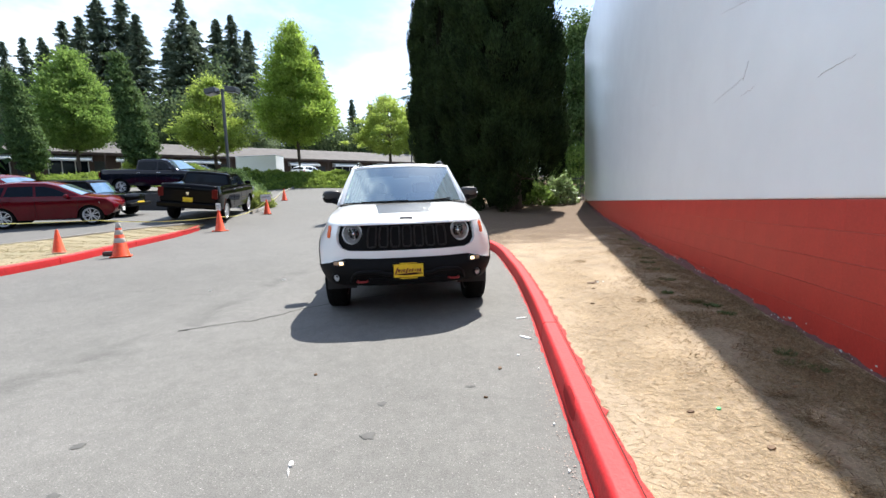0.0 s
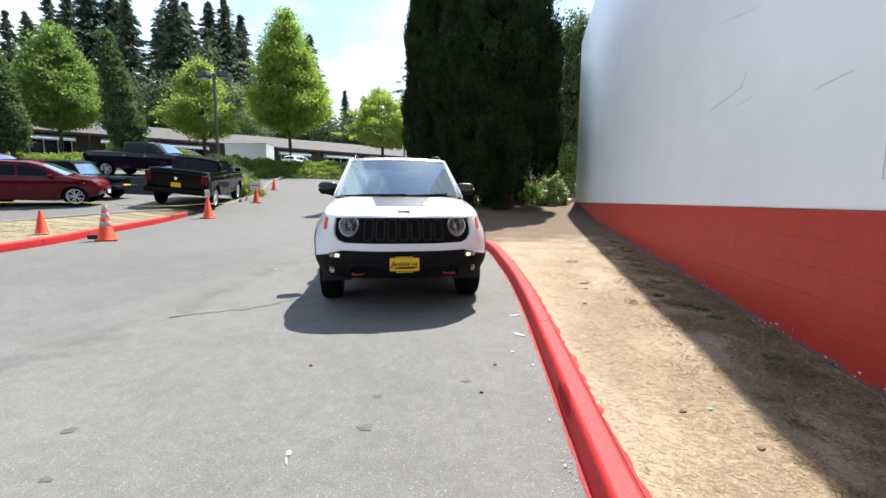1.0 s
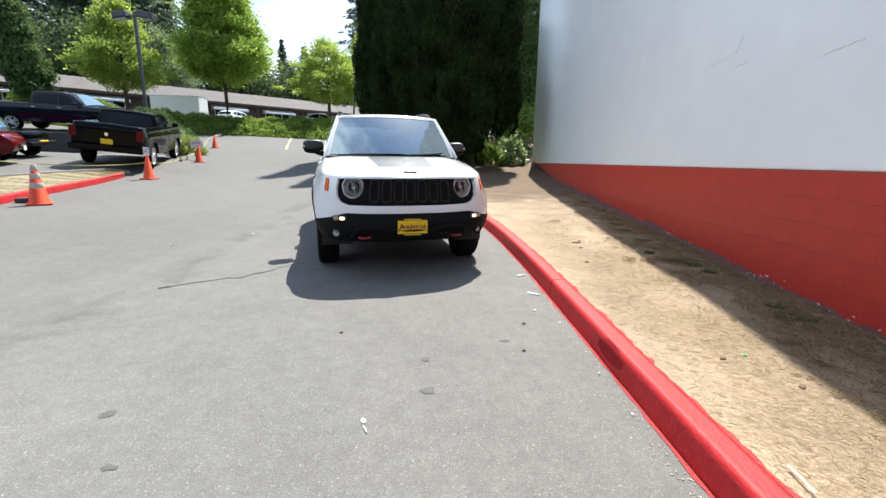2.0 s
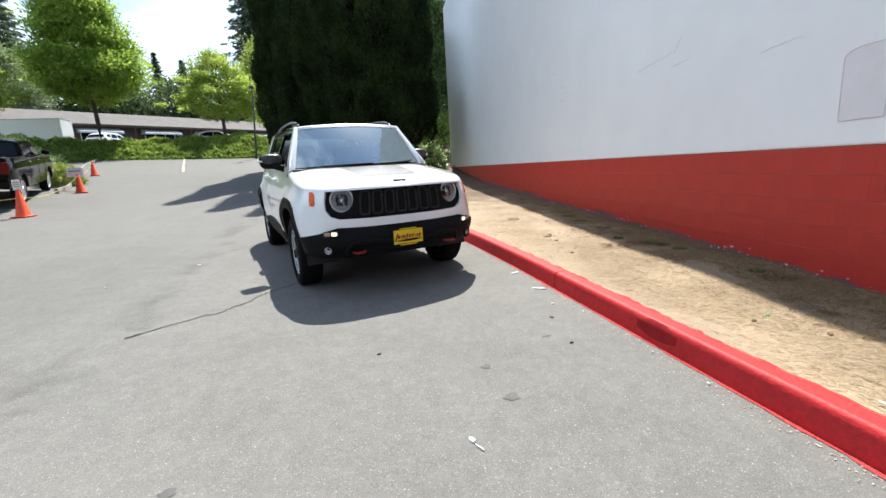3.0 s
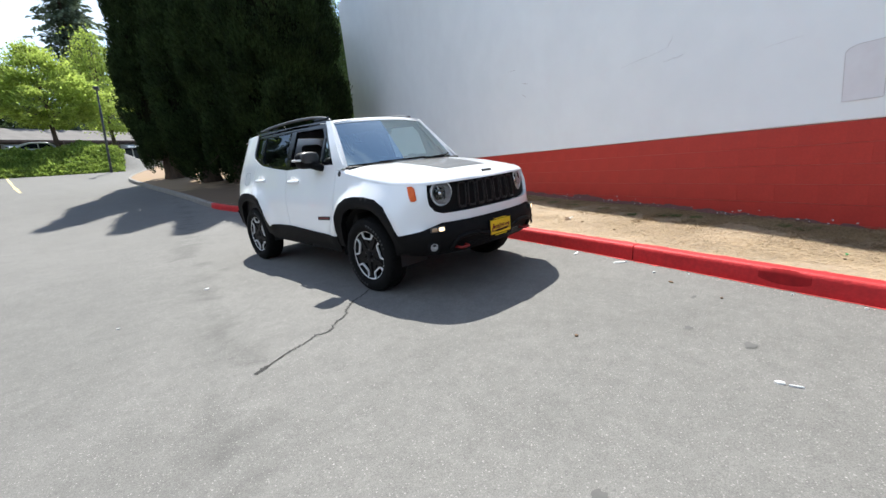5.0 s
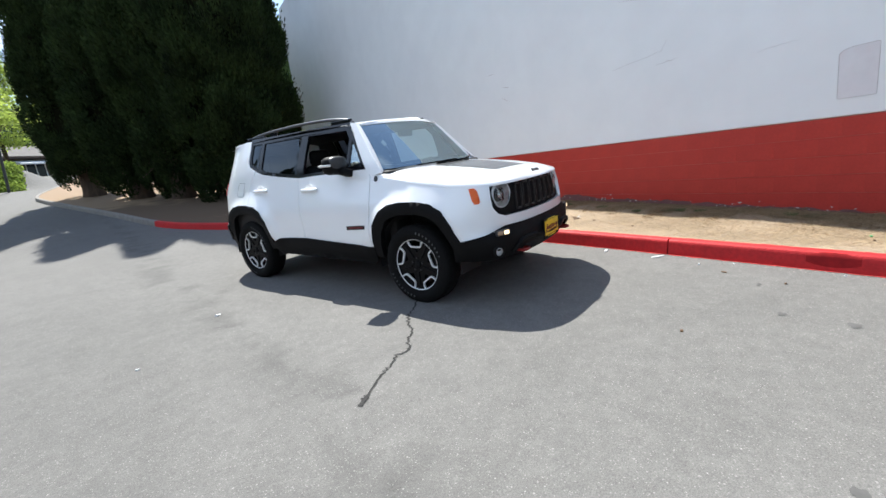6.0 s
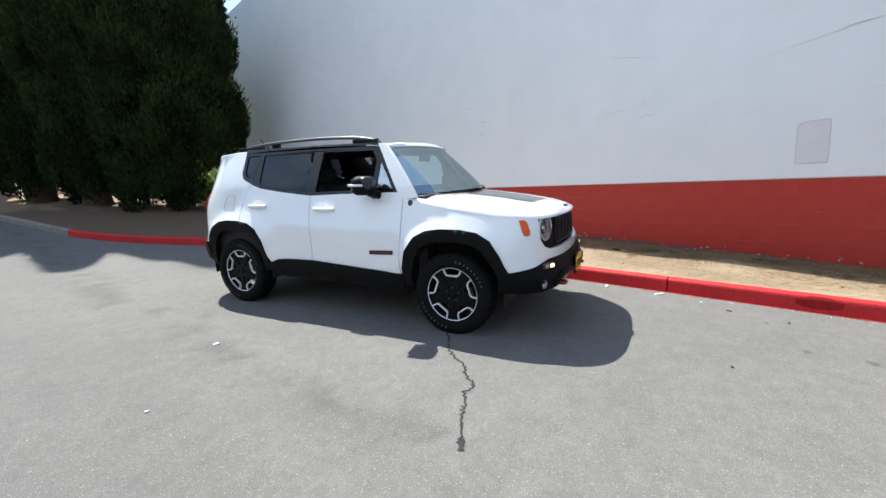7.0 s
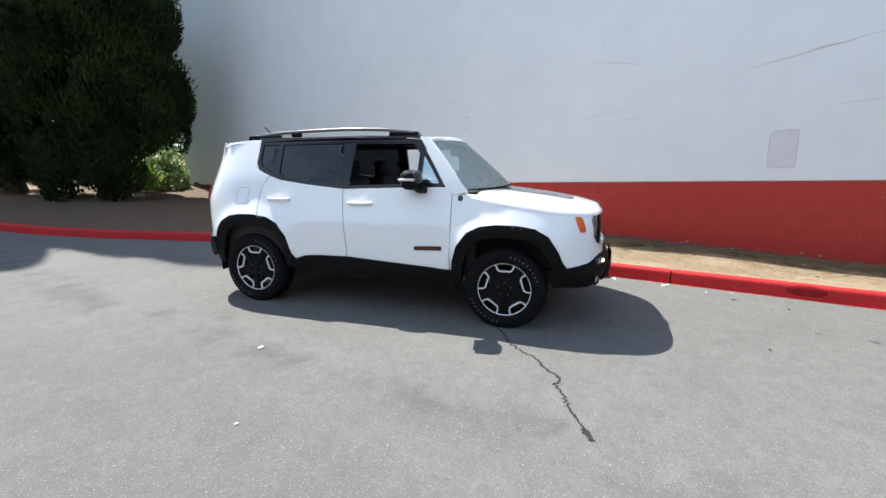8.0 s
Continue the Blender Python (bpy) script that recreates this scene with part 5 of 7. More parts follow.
def fir(at, height, radius, seed):
    """A tall conifer: whorls of drooping fan-shaped boughs of uneven reach, ragged at the edge."""
    ob = thing("fir_tree", "very tall dark green conifer behind the low building", "tree", "far firs", Matrix.Translation(at))
    rng = np.random.default_rng(seed)
    pts, out, face = [], [], []
    z = 0.14 * height
    while z < height * 0.985:
        h = z / height
        full = radius * 1.08 * min(1.0, (1 - h) / 0.64) ** 0.9 * (1.0 + 0.3 * noise.noise(Vector((h * 7, seed, 0)))) + 0.1
        boughs = int(rng.integers(6, 10))
        start = rng.uniform(0, 6.28)
        for i in range(boughs):
            a = start + 6.283 * i / boughs + rng.normal(0, 0.25)
            r = full * rng.uniform(0.4, 1.35) * (1 + 0.25 * noise.noise(Vector((math.cos(a) * 1.5, math.sin(a) * 1.5 + seed, h * 6))))
            k = int(12 + 62 * r / radius)
            t = rng.uniform(0.05, 1.0, k) ** 0.8
            side = rng.normal(0, 0.12, k) * r * (1.12 - t)
            drop = (0.1 + 0.3 * (1 - h)) * r * t ** 1.4
            pts.append(np.stack([r * t * math.cos(a) - side * math.sin(a), r * t * math.sin(a) + side * math.cos(a), z - drop - np.abs(rng.normal(0, 0.15, k)) + 0.05 * r * t ** 4], 1))
            out.append(np.stack([np.full(k, math.cos(a)), np.full(k, math.sin(a)), np.full(k, -0.55)], 1) + rng.normal(0, 0.4, (k, 3)))
            face.append(np.stack([np.full(k, 0.5 * math.cos(a)), np.full(k, 0.5 * math.sin(a)), np.full(k, 1.0)], 1))
        z += rng.uniform(0.55, 1.05) * (0.6 + 0.6 * (1 - h))
    part("trunk", tube([(0, 0, -1), (0, 0, height * 0.5), (0, 0, height * 0.99)], [0.45, 0.28, 0.04], 8), BARK, ob, "", True)
    cr = new("crown", leaf_mesh("crown", np.concatenate(pts), np.concatenate(out), 0.85, 0.24, LEAF_FIR, seed, np.concatenate(face)))
    cr.parent = ob
    return ob


FIRS = [fir((-70, 95, 4.5), 40, 5.9, 41), fir((-52, 100, 4.5), 36, 4.7, 42), fir((-60, 90, 4.5), 30, 3.9, 43)]
for k, (px, d, h) in enumerate(((-260, 88, 36), (-200, 95, 40), (-140, 90, 33), (-90, 92, 37), (-40, 86, 34), (15, 90, 32), (45, 84, 31), (80, 92, 35), (112, 88, 33), (150, 90, 37), (180, 86, 36), (212, 90, 41), (252, 94, 44), (276, 88, 37), (330, 96, 36), (352, 90, 41), (372, 94, 38), (410, 92, 37), (436, 90, 37), (462, 95, 36), (575, 100, 34), (600, 110, 24), (632, 112, 25), (665, 110, 23), (762, 92, 38), (775, 96, 34))):
    x, y = far_at(px, d)
    o = FIRS[k % 3]
    hh = (40, 36, 30)[k % 3]
    c = o if k < 3 else copy_thing(o, Matrix())
    c.matrix_basis = Matrix.Translation((x, y, 4.2)) @ pose(0, 0, 0, 0, 0, k * 67) @ Matrix.Diagonal(((0.95 if px < 125 else 1.15) * h / hh, (0.95 if px < 125 else 1.15) * h / hh, h / hh, 1))

rng = np.random.default_rng(77)
wp, wo = [], []
for i in range(3900):
    px = rng.uniform(-420, 900) if i % 3 else rng.uniform(520, 900)
    d = rng.uniform(68, 84) + 24 * step01(300, 700, px)
    x, y = far_at(px, d)
    tall = (16.5 + 3.0 * math.sin(px * 0.021) + 2.2 * math.sin(px * 0.047 + 1)) * (1 + 0.12 * step01(300, 460, px) - 0.3 * step01(500, 620, px))
    z = 4 + rng.uniform(0.0, 1.0) ** 1.25 * tall
    k = 34
    wp.append(rng.normal(size=(k, 3)) * (1.05, 1.05, 0.8) + (x, y, z))
    wo.append(rng.normal(size=(k, 3)) + (0, -0.5, 0.4))
woods = new("far_woods", leaf_mesh("far_woods", np.concatenate(wp), np.concatenate(wo), 0.6, 0.4, LEAF_WOODS, 5))
tagged(woods, "mixed dull green woodland behind the low building", "woods", kind="stuff")
# the same woods close the place round the back and the open side
wp, wo = [], []
for i in range(1500):
    a = radians(rng.uniform(148, 330))
    d = rng.uniform(48, 62)
    x, y = d * math.cos(a), 5 + d * math.sin(a)
    z = rng.uniform(0.0, 1.0) * (12 + 3 * math.sin(a * 9) + 2 * math.sin(a * 23))
    k = 30
    wp.append(rng.normal(size=(k, 3)) * (1.5, 1.5, 1.2) + (x, y, z))
    wo.append(rng.normal(size=(k, 3)) + (0, 0, 0.4))
woods2 = new("near_woods", leaf_mesh("near_woods", np.concatenate(wp), np.concatenate(wo), 1.1, 0.8, LEAF_DULL, 6))
tagged(woods2, "green woodland edge round the car park", "woods", kind="stuff")

# ---- red base blocks: five courses of painted blocks ----
block_mesh = {}


def block(length):
    if length not in block_mesh:
        geo = box(0.016, length - 0.0004, 0.194)
        me = bpy.data.meshes.new("block")
        me.from_pydata([tuple(v) for v in geo[0]], [], geo[1])
        me.materials.append(WALL_RED)
        block_mesh[length] = me
    return block_mesh[length]


rb1 = random.Random(5)
for course in range(-1, 5):
    v = -3.0 + (0.2 if course % 2 else 0.0)
    while v < WL - 0.4:
        b = new("block", block(0.4))
        b.parent = wall_base
        b.location = (0.0075 - 0.0015 * rb1.uniform(0, 1), v + 0.2, 0.3 + course * 0.2 - 0.004)
        v += 0.4

# wall marks: patched panel, scratches, paint flakes at the foot
PATCH = material("patched_plaster", (0.75, 0.74, 0.755), 0.8, scale=6, dark=(0.69, 0.675, 0.69))
SCUFF = material("brown_scratch", (0.64, 0.61, 0.61), 0.8, scale=30)
FLAKE = material("bare_pale_flake", (0.62, 0.6, 0.56), 0.9, scale=40)


def on_wall(v, z, out=0.004):
    return WALL_M @ Vector((-out, v, z))


pv = [(0.0, 0.0), (0.0, 0.44), (0.03, 0.475), (0.1, 0.495), (0.29, 0.5), (0.305, 0.49), (0.3, 0.01), (0.29, 0.0)]
patch = mesh_ob("wall_patch", [WALL_M @ Vector((0.002 - (0.006 if k else 0), 2.66 - a, 1.385 + b)) for k in (0, 1) for a, b in pv], [list(range(8, 16))] + [[i, (i + 1) % 8, 8 + (i + 1) % 8, 8 + i] for i in range(8)], PATCH)
tagged(patch, "pinkish grey patched rectangle on the white wall", "wall patch", kind="structure")
edge_path = [WALL_M @ Vector((-0.005, 2.66 - a, 1.385 + b)) for a, b in densify([Vector(p) for p in pv], 0.05)]
eg = mesh_ob("wall_patch_edge", *tube(edge_path, 0.0025, 5, True), SCUFF)
eg.parent = patch


def scratch(v0, z0, v1, z1, width):
    """A shallow scrape mark on the wall."""
    n = 14
    verts, faces = [], []
    for i in range(n + 1):
        t = i / n
        v, z = v0 + (v1 - v0) * t, z0 + (z1 - z0) * t + 0.012 * noise.noise(Vector((t * 9, v0, z0)))
        w = 0.42 * width * (0.25 + 0.9 * abs(noise.noise(Vector((t * 7 + 3, z0, v0))))) * math.sin(math.pi * (0.04 + 0.92 * t))
        verts += [WALL_M @ Vector((-0.002, v, z - w)), WALL_M @ Vector((-0.005, v, z)), WALL_M @ Vector((-0.002, v, z + w))]
    for i in range(n):
        a = i * 3
        faces += [[a, a + 1, a + 4, a + 3], [a + 1, a + 2, a + 5, a + 4]]
    return tagged(mesh_ob("wall_scratch", verts, faces, SCUFF), "thin brown scrape on the white wall", "scratch", "wall scrapes", "structure")


for q in ((3.05, 2.72, 1.6, 2.98, 0.012), (2.35, 2.86, 2.1, 2.9, 0.02), (5.3, 2.28, 4.55, 2.36, 0.01), (4.55, 2.34, 4.45, 2.48, 0.012), (4.6, 2.2, 4.3, 2.22, 0.014), (7.75, 2.55, 7.55, 2.5, 0.03), (7.8, 2.35, 7.6, 2.25, 0.025), (3.4, 2.05, 3.0, 2.08, 0.006), (2.2, 2.15, 1.2, 2.22, 0.006), (1.3, 2.6, 0.6, 2.65, 0.008), (8.2, 2.85, 7.9, 2.83, 0.02), (5.0, 3.55, 4.9, 3.3, 0.02), (5.2, 3.2, 4.3, 3.0, 0.012)):
    scratch(*q)
rng = np.random.default_rng(8)
fv, ff = [], []
for i in range(110):
    v = rng.uniform(-1.5, 15) if i > 60 else rng.choice([2.2, 2.75, 3.6, 4.9, 5.6, 6.6, 8.2]) + rng.normal(0, 0.16)
    foot = dirt_z(wall_x(v) - 0.05, v)
    z = foot + abs(rng.normal(0.0, 0.045)) + 0.015
    r = rng.uniform(0.004, 0.018) * (0.9 if i <= 60 else 0.6)
    k = len(fv)
    for j in range(6):
        t = 2 * math.pi * j / 6
        q = r * rng.uniform(0.5, 1.3)
        fv.append(WALL_M @ Vector((-0.0045, v + q * math.cos(t), z + 0.7 * q * math.sin(t))))
    ff.append([k + j for j in range(6)])
tagged(mesh_ob("paint_flakes", fv, ff, FLAKE), "pale bare spots where red paint has flaked", "paint flakes", kind="stuff")
# bare grey footing strip under the paint
foot_v, foot_f = [], []
for i, v in enumerate(np.arange(-3, 20.6, 0.035)):
    z = dirt_z(wall_x(v) - 0.03, v)
    h = -0.005 + 0.06 * step01(1.5, 4.5, v) + 0.09 * max(0, noise.noise(Vector((v * 0.9, 4, 0)))) + 0.035 * noise.noise(Vector((v * 5, 2, 0))) + 0.025 * noise.noise(Vector((v * 19, 6, 0))) + 0.05 * step01(5, 11, v)
    foot_v += [on_wall(v, z - 0.05, 0.004), on_wall(v, z + h, 0.0035)]
    if i:
        a = 2 * i
        foot_f.append([a - 2, a, a + 1, a - 1])
tagged(mesh_ob("wall_footing", foot_v, foot_f, material("footing_grey", (0.2, 0.075, 0.07), 0.9, scale=5, amount=0.8, dark=(0.1, 0.065, 0.06), fine=(50, 0.2))), "bare grey footing strip at the foot of the red wall", "footing", kind="structure")

# ---- dry straw and weeds ----
rng = np.random.default_rng(31)
n = 330000
yy = rng.beta(1.15, 2.3, n) * 18.4 - 2.0
kx = np.array([kerb_x(v) for v in np.linspace(-3, 17, 200)])
kk = np.interp(yy, np.linspace(-3, 17, 200), kx) + 0.19
xx = kk + rng.uniform(0, 1, n) * (WALL_X + WALL_K * yy - kk - 0.02)
patchy = np.array([noise.noise(Vector((a * 1.6, b * 1.1, 2))) for a, b in zip(xx, yy)])
bare = np.exp(-np.maximum(0, xx - kk) / 0.25) + 0.5 * np.clip((yy - 4) / 5, 0, 1) + 1.1 * np.clip(patchy, 0, 1)
keep = rng.uniform(0, 1, n) > 0.75 * np.clip(bare, 0, 1)
xx, yy = xx[keep], yy[keep]
zz = np.array([dirt_z(a, b) for a, b in zip(xx, yy)]) + 0.0025
dirs = np.stack([rng.normal(size=len(xx)), rng.normal(size=len(xx)), np.abs(rng.normal(0.02, 0.07, len(xx)))], 1)
STRAW_LEAF = material("straw_blade", (0.485, 0.375, 0.243), 0.8, dark=(0.35, 0.27, 0.177), scale=2.6, spread=0.5, through_light=0.3, spec=0.2)
tagged(new("dry_straw", leaf_mesh("dry_straw", np.stack([xx, yy, zz], 1), dirs, 0.044, 0.002, STRAW_LEAF, 3, np.tile((0.0, 0.0, 1.0), (len(xx), 1)))), "dry pale straw lying on bare soil", "dry grass", kind="stuff")
GREEN_WEED = material("green_weed", (0.1, 0.15, 0.04), 0.7, scale=6, spread=0.4, through_light=0.2)


def tuft(x, y, r, h, mat, count, seed, label):
    rng = np.random.default_rng(seed)
    a, q = rng.uniform(0, 2 * math.pi, count), r * rng.uniform(0, 1, count) ** 0.6
    p = np.stack([q * np.cos(a), q * np.sin(a), h * 0.4 * rng.uniform(0.2, 1, count)], 1)
    d = np.stack([np.cos(a), np.sin(a), rng.uniform(0.2, 1.6, count)], 1)
    ob = new("weed_tuft", leaf_mesh("weed_tuft", p, d, h * 1.4, 0.009, mat, seed))
    ob.location = (x, y, dirt_z(x, y) - 0.005)
    return tagged(ob, label, "weed", "weeds by the wall")


for i, (x, y, r, m) in enumerate(((1.91, 2.94, 0.07, 1), (1.86, 2.76, 0.09, 1), (1.95, 2.7, 0.06, 1), (2.06, 4.17, 0.09, 1), (1.97, 4.3, 0.07, 1), (1.85, 4.65, 0.06, 1), (2.2, 6.0, 0.11, 2), (2.3, 6.5, 0.12, 2), (2.45, 6.9, 0.14, 2), (2.1, 5.3, 0.1, 2), (2.6, 7.9, 0.12, 2), (2.05, 3.9, 0.08, 1), (2.8, 9.3, 0.12, 2))):
    tuft(x, y, r * 0.8, 0.034, GREEN_WEED, 220, 200 + i, "low green weed in dry soil")

rng = np.random.default_rng(58)
n = 115000
yy = rng.beta(1.1, 2.0, n) * 14.2 - 2.0
xx = WALL_X + WALL_K * yy - 0.03 - np.abs(rng.normal(0, 0.42, n))
keep = np.array([noise.noise(Vector((a * 2.1, b * 2.1, 4))) + 0.7 * noise.noise(Vector((a * 6.5, b * 6.5, 8))) > -0.35 + 1.3 * max(0, (WALL_X + WALL_K * b - a) - 0.4) + c * 0.22 for a, b, c in zip(xx, yy, rng.normal(size=n))])
xx, yy = xx[keep], yy[keep]
# low cushions of dead grass, thickest near the wall
cy = rng.beta(1.0, 2.0, 170) * 8 - 0.6
cx = WALL_X + WALL_K * cy - 0.06 - np.abs(rng.normal(0, 0.36, 170))
pick = rng.integers(0, 170, 26000)
a_, q_ = rng.uniform(0, 2 * math.pi, 26000), np.sqrt(rng.uniform(0, 1, 26000)) * rng.uniform(0.05, 0.13, 170)[pick]
hump = rng.uniform(0.015, 0.045, 170)[pick] * rng.uniform(0.1, 1, 26000)
xx, yy = np.concatenate([xx, np.minimum(cx[pick] + q_ * np.cos(a_), WALL_X + WALL_K * cy[pick] - 0.03)]), np.concatenate([yy, cy[pick] + q_ * np.sin(a_)])
zz = np.array([dirt_z(a, b) for a, b in zip(xx, yy)]) + np.concatenate([np.full(len(xx) - 26000, 0.01), hump])
DEAD_WEED = material("dead_brown_growth", (0.36, 0.26, 0.15), 0.85, dark=(0.2, 0.14, 0.08), scale=3, spread=0.45, through_light=0.15, spec=0.15)
tagged(new("dead_growth", leaf_mesh("dead_growth", np.stack([xx, yy, zz], 1), np.stack([rng.normal(size=len(xx)), rng.normal(size=len(xx)), np.abs(rng.normal(0.3, 0.5, len(xx)))], 1), 0.045, 0.0028, DEAD_WEED, 13)), "brown dead grass along the wall foot", "dry grass", kind="stuff")
rng = np.random.default_rng(66)
gs_v, gs_f = [], []
for i in range(1100):
    y = rng.beta(1.0, 1.6) * 11 - 0.6
    d = abs(rng.normal(0, 0.05)) + 0.004
    x = kerb_x(y) - d
    r = rng.uniform(0.002, 0.007)
    z = ground_z(x, y) + 0.004
    k = len(gs_v)
    a = rng.uniform(0, 6.28)
    gs_v += [(x + r * math.cos(a), y + r * math.sin(a), z), (x + r * math.cos(a + 2.1), y + r * math.sin(a + 2.1), z), (x + r * math.cos(a + 4.2), y + r * math.sin(a + 4.2), z), (x, y, z + 0.35 * r)]
    gs_f += [[k, k + 1, k + 3], [k + 1, k + 2, k + 3], [k + 2, k, k + 3]]
GRIT = material("pale_grit", (0.5, 0.43, 0.39), 0.9, scale=60, spread=0.3, dark=(0.36, 0.25, 0.22))
tagged(mesh_ob("kerb_grit", gs_v, gs_f, GRIT), "pale grit gathered along the kerb foot", "grit", kind="stuff")

# ---- crack, spots and litter on the asphalt ----
def strip(name, pts, width, mat, label, category, lift=0.004, jitter=0.02, seed=1):
    path = smooth_path([(x, y, 0) for x, y in pts], 8)
    verts, faces = [], []
    for i, p in enumerate(path):
        d = (path[min(i + 1, len(path) - 1)] - path[max(i - 1, 0)]).normalized()
        side = Vector((-d.y, d.x, 0))
        q = p + side * jitter * noise.noise(Vector((i * 0.7, seed, 0)))
        w = width * (0.55 + 0.8 * abs(noise.noise(Vector((i * 0.9, seed + 5, 0)))))
        for k in (-1, 1):
            e = q + side * w * k
            verts.append((e.x, e.y, ground_z(e.x, e.y) + lift))
        if i:
            a = 2 * i
            faces.append([a - 2, a - 1, a + 1, a])
    return tagged(mesh_ob(name, verts, faces, mat), label, category, kind="structure")


strip("ground_crack", [(-1.3, 5.35), (-1.7, 5.1), (-2.03, 4.83), (-2.2, 4.69), (-2.3, 4.55), (-2.35, 4.44), (-2.49, 4.31), (-2.56, 4.2), (-2.67, 4.2), (-2.77, 4.12), (-2.87, 4.07), (-2.99, 3.99), (-3.115, 3.89)], 0.0105, CRACK, "dark jagged crack in the asphalt under the car", "crack", jitter=0.045)
strip("ground_crack_end", [(-3.06, 3.94), (-3.11, 3.9), (-3.15, 3.87)], 0.022, CRACK, "crumbled end of the asphalt crack", "crack")
SPOT = material("oil_spot", (0.07, 0.068, 0.065), 0.85, dark=(0.1, 0.098, 0.092), scale=20)


def blot(name, x, y, r, mat, label, category, seed, squash=0.6, lift=0.003):
    k = 26
    verts = [(x + r * math.cos(6.283 * i / k) * (1 + 0.8 * noise.noise(Vector((math.cos(6.283 * i / k) * 1.4, math.sin(6.283 * i / k) * 1.4, seed * 3.1)))), y + r * squash * math.sin(6.283 * i / k) * (1 + 0.8 * noise.noise(Vector((math.cos(6.283 * i / k) * 1.4, math.sin(6.283 * i / k) * 1.4, seed * 3.1)))), 0) for i in range(k)]
    verts = [(a, b, ground_z(a, b) + lift) for a, b, _ in verts]
    return tagged(mesh_ob(name, verts, [list(range(k))], mat), label, category, "asphalt spots", "structure")


for i, (x, y, r) in enumerate(((-0.68, 2.14, 0.045), (-0.7, 2.5, 0.035), (-2.26, 1.97, 0.04), (-2.0, 1.6, 0.03), (-0.15, 2.75, 0.03), (-1.1, 1.0, 0.05))):
    blot("ground_spot", x, y, r, SPOT, "small dark stain on the asphalt", "stain", i)


def chip(name, x, y, sx_, sy_, yaw, mat, label, category, z=None, high=0.012):
    z0 = ground_z(x, y) if z is None else z
    k = 7
    ring = [(0.5 * sx_ * math.cos(6.283 * i / k) * (1 + 0.4 * noise.noise(Vector((i * 1.3, x * 5, y * 5)))), 0.5 * sy_ * math.sin(6.283 * i / k) * (1 + 0.4 * noise.noise(Vector((i * 1.7, y * 5, x))))) for i in range(k)]
    geo = [(a, b, 0.001) for a, b in ring] + [(a * 0.9, b * 0.9, high * (0.7 + 0.6 * abs(noise.noise(Vector((i, x, y)))))) for i, (a, b) in enumerate(ring)]
    ob = mesh_ob(name, geo, [list(range(k, 2 * k))] + [[i, (i + 1) % k, k + (i + 1) % k, k + i] for i in range(k)], mat)
    ob.matrix_basis = Matrix.Translation((x, y, z0)) @ pose(0, 0, 0, 0, 0, yaw)
    return tagged(ob, label, category, "litter")


for x, y, a, b, yaw in ((0.3, 4.28, 0.12, 0.035, 20), (0.28, 3.72, 0.13, 0.04, -40), (0.2, 3.3, 0.03, 0.02, 0), (0.33, 3.05, 0.025, 0.012, 60), (-1.0, 1.88, 0.05, 0.026, -80), (-0.985, 1.82, 0.07, 0.007, -66), (-3.27, 6.36, 0.06, 0.04, 15), (-4.0, 5.6, 0.03, 0.02, 0), (0.33, 2.3, 0.02, 0.012, 90), (0.34, 1.9, 0.02, 0.012, 80)):
    chip("paper_scrap", x, y, a, b, yaw, PAPER, "small white paper scrap on asphalt", "litter")
LEAF_BROWN = material("dead_leaf", (0.14, 0.08, 0.04), 0.8, scale=30)
for x, y, yaw, s_ in ((-0.05, 2.6, 10, 0.018), (0.05, 3.05, 70, 0.03), (-1.3, 2.9, 15, 0.02)):
    chip("dead_leaf", x, y, s_ * 1.6, s_, yaw, LEAF_BROWN, "curled brown dead leaf on asphalt", "leaf")
for x, y, yaw, s_ in ((1.2, 5.2, 20, 0.085), (1.27, 5.28, 80, 0.055), (1.0, 4.3, 30, 0.03), (1.0, 2.2, 10, 0.025), (1.2, 1.9, 40, 0.03), (1.15, 4.9, 0, 0.03)):
    chip("dead_leaf", x, y, s_ * 1.6, s_, yaw, LEAF_BROWN, "curled brown dead leaf on dry grass", "leaf", dirt_z(x, y), 0.012)
for x, y, yaw in ((1.27, 5.22, 15), (1.34, 5.24, 70)):
    chip("paper_scrap", x, y, 0.05, 0.02, yaw, PAPER, "small white paper scrap on dry grass", "litter", dirt_z(x, y), 0.014)
SPRAYED = material("red_sprayed_soil", (0.5, 0.03, 0.03), 0.9, dark=(0.27, 0.03, 0.025), scale=16, amount=0.9, bump=0.6, bump_scale=60, fine=(90, 0.3))
# red overspray along the kerb's foot and on the soil behind it
ov, of = [], []
for i, y in enumerate(np.arange(-2, 10, 0.06)):
    x = kerb_x(y)
    x += 0.022
    w = 0.012 + 0.03 * abs(noise.noise(Vector((y * 3, 0, 0)))) + 0.02 * noise.noise(Vector((y * 11, 3, 0)))
    ov += [(x + 0.003, y, ground_z(x, y) + 0.004), (x - max(w, 0.004), y, ground_z(x - w, y) + 0.004)]
    if i:
        a = 2 * i
        of.append([a - 2, a - 1, a + 1, a])
tagged(mesh_ob("kerb_overspray", ov, of, SPRAYED), "red paint overspray along the kerb foot", "paint", kind="structure")
ov, of = [], []
for i, y in enumerate(np.arange(-2, 14, 0.05)):
    x = kerb_x(y) + 0.173
    w = 0.012 + 0.04 * abs(noise.noise(Vector((y * 3, 8, 0)))) + 0.028 * noise.noise(Vector((y * 17, 3, 0)))
    ov += [(x, y, dirt_z(x, y) + 0.012), (x + max(w, 0.004), y, dirt_z(x + w, y) + 0.008)]
    if i:
        a = 2 * i
        of.append([a - 2, a - 1, a + 1, a])
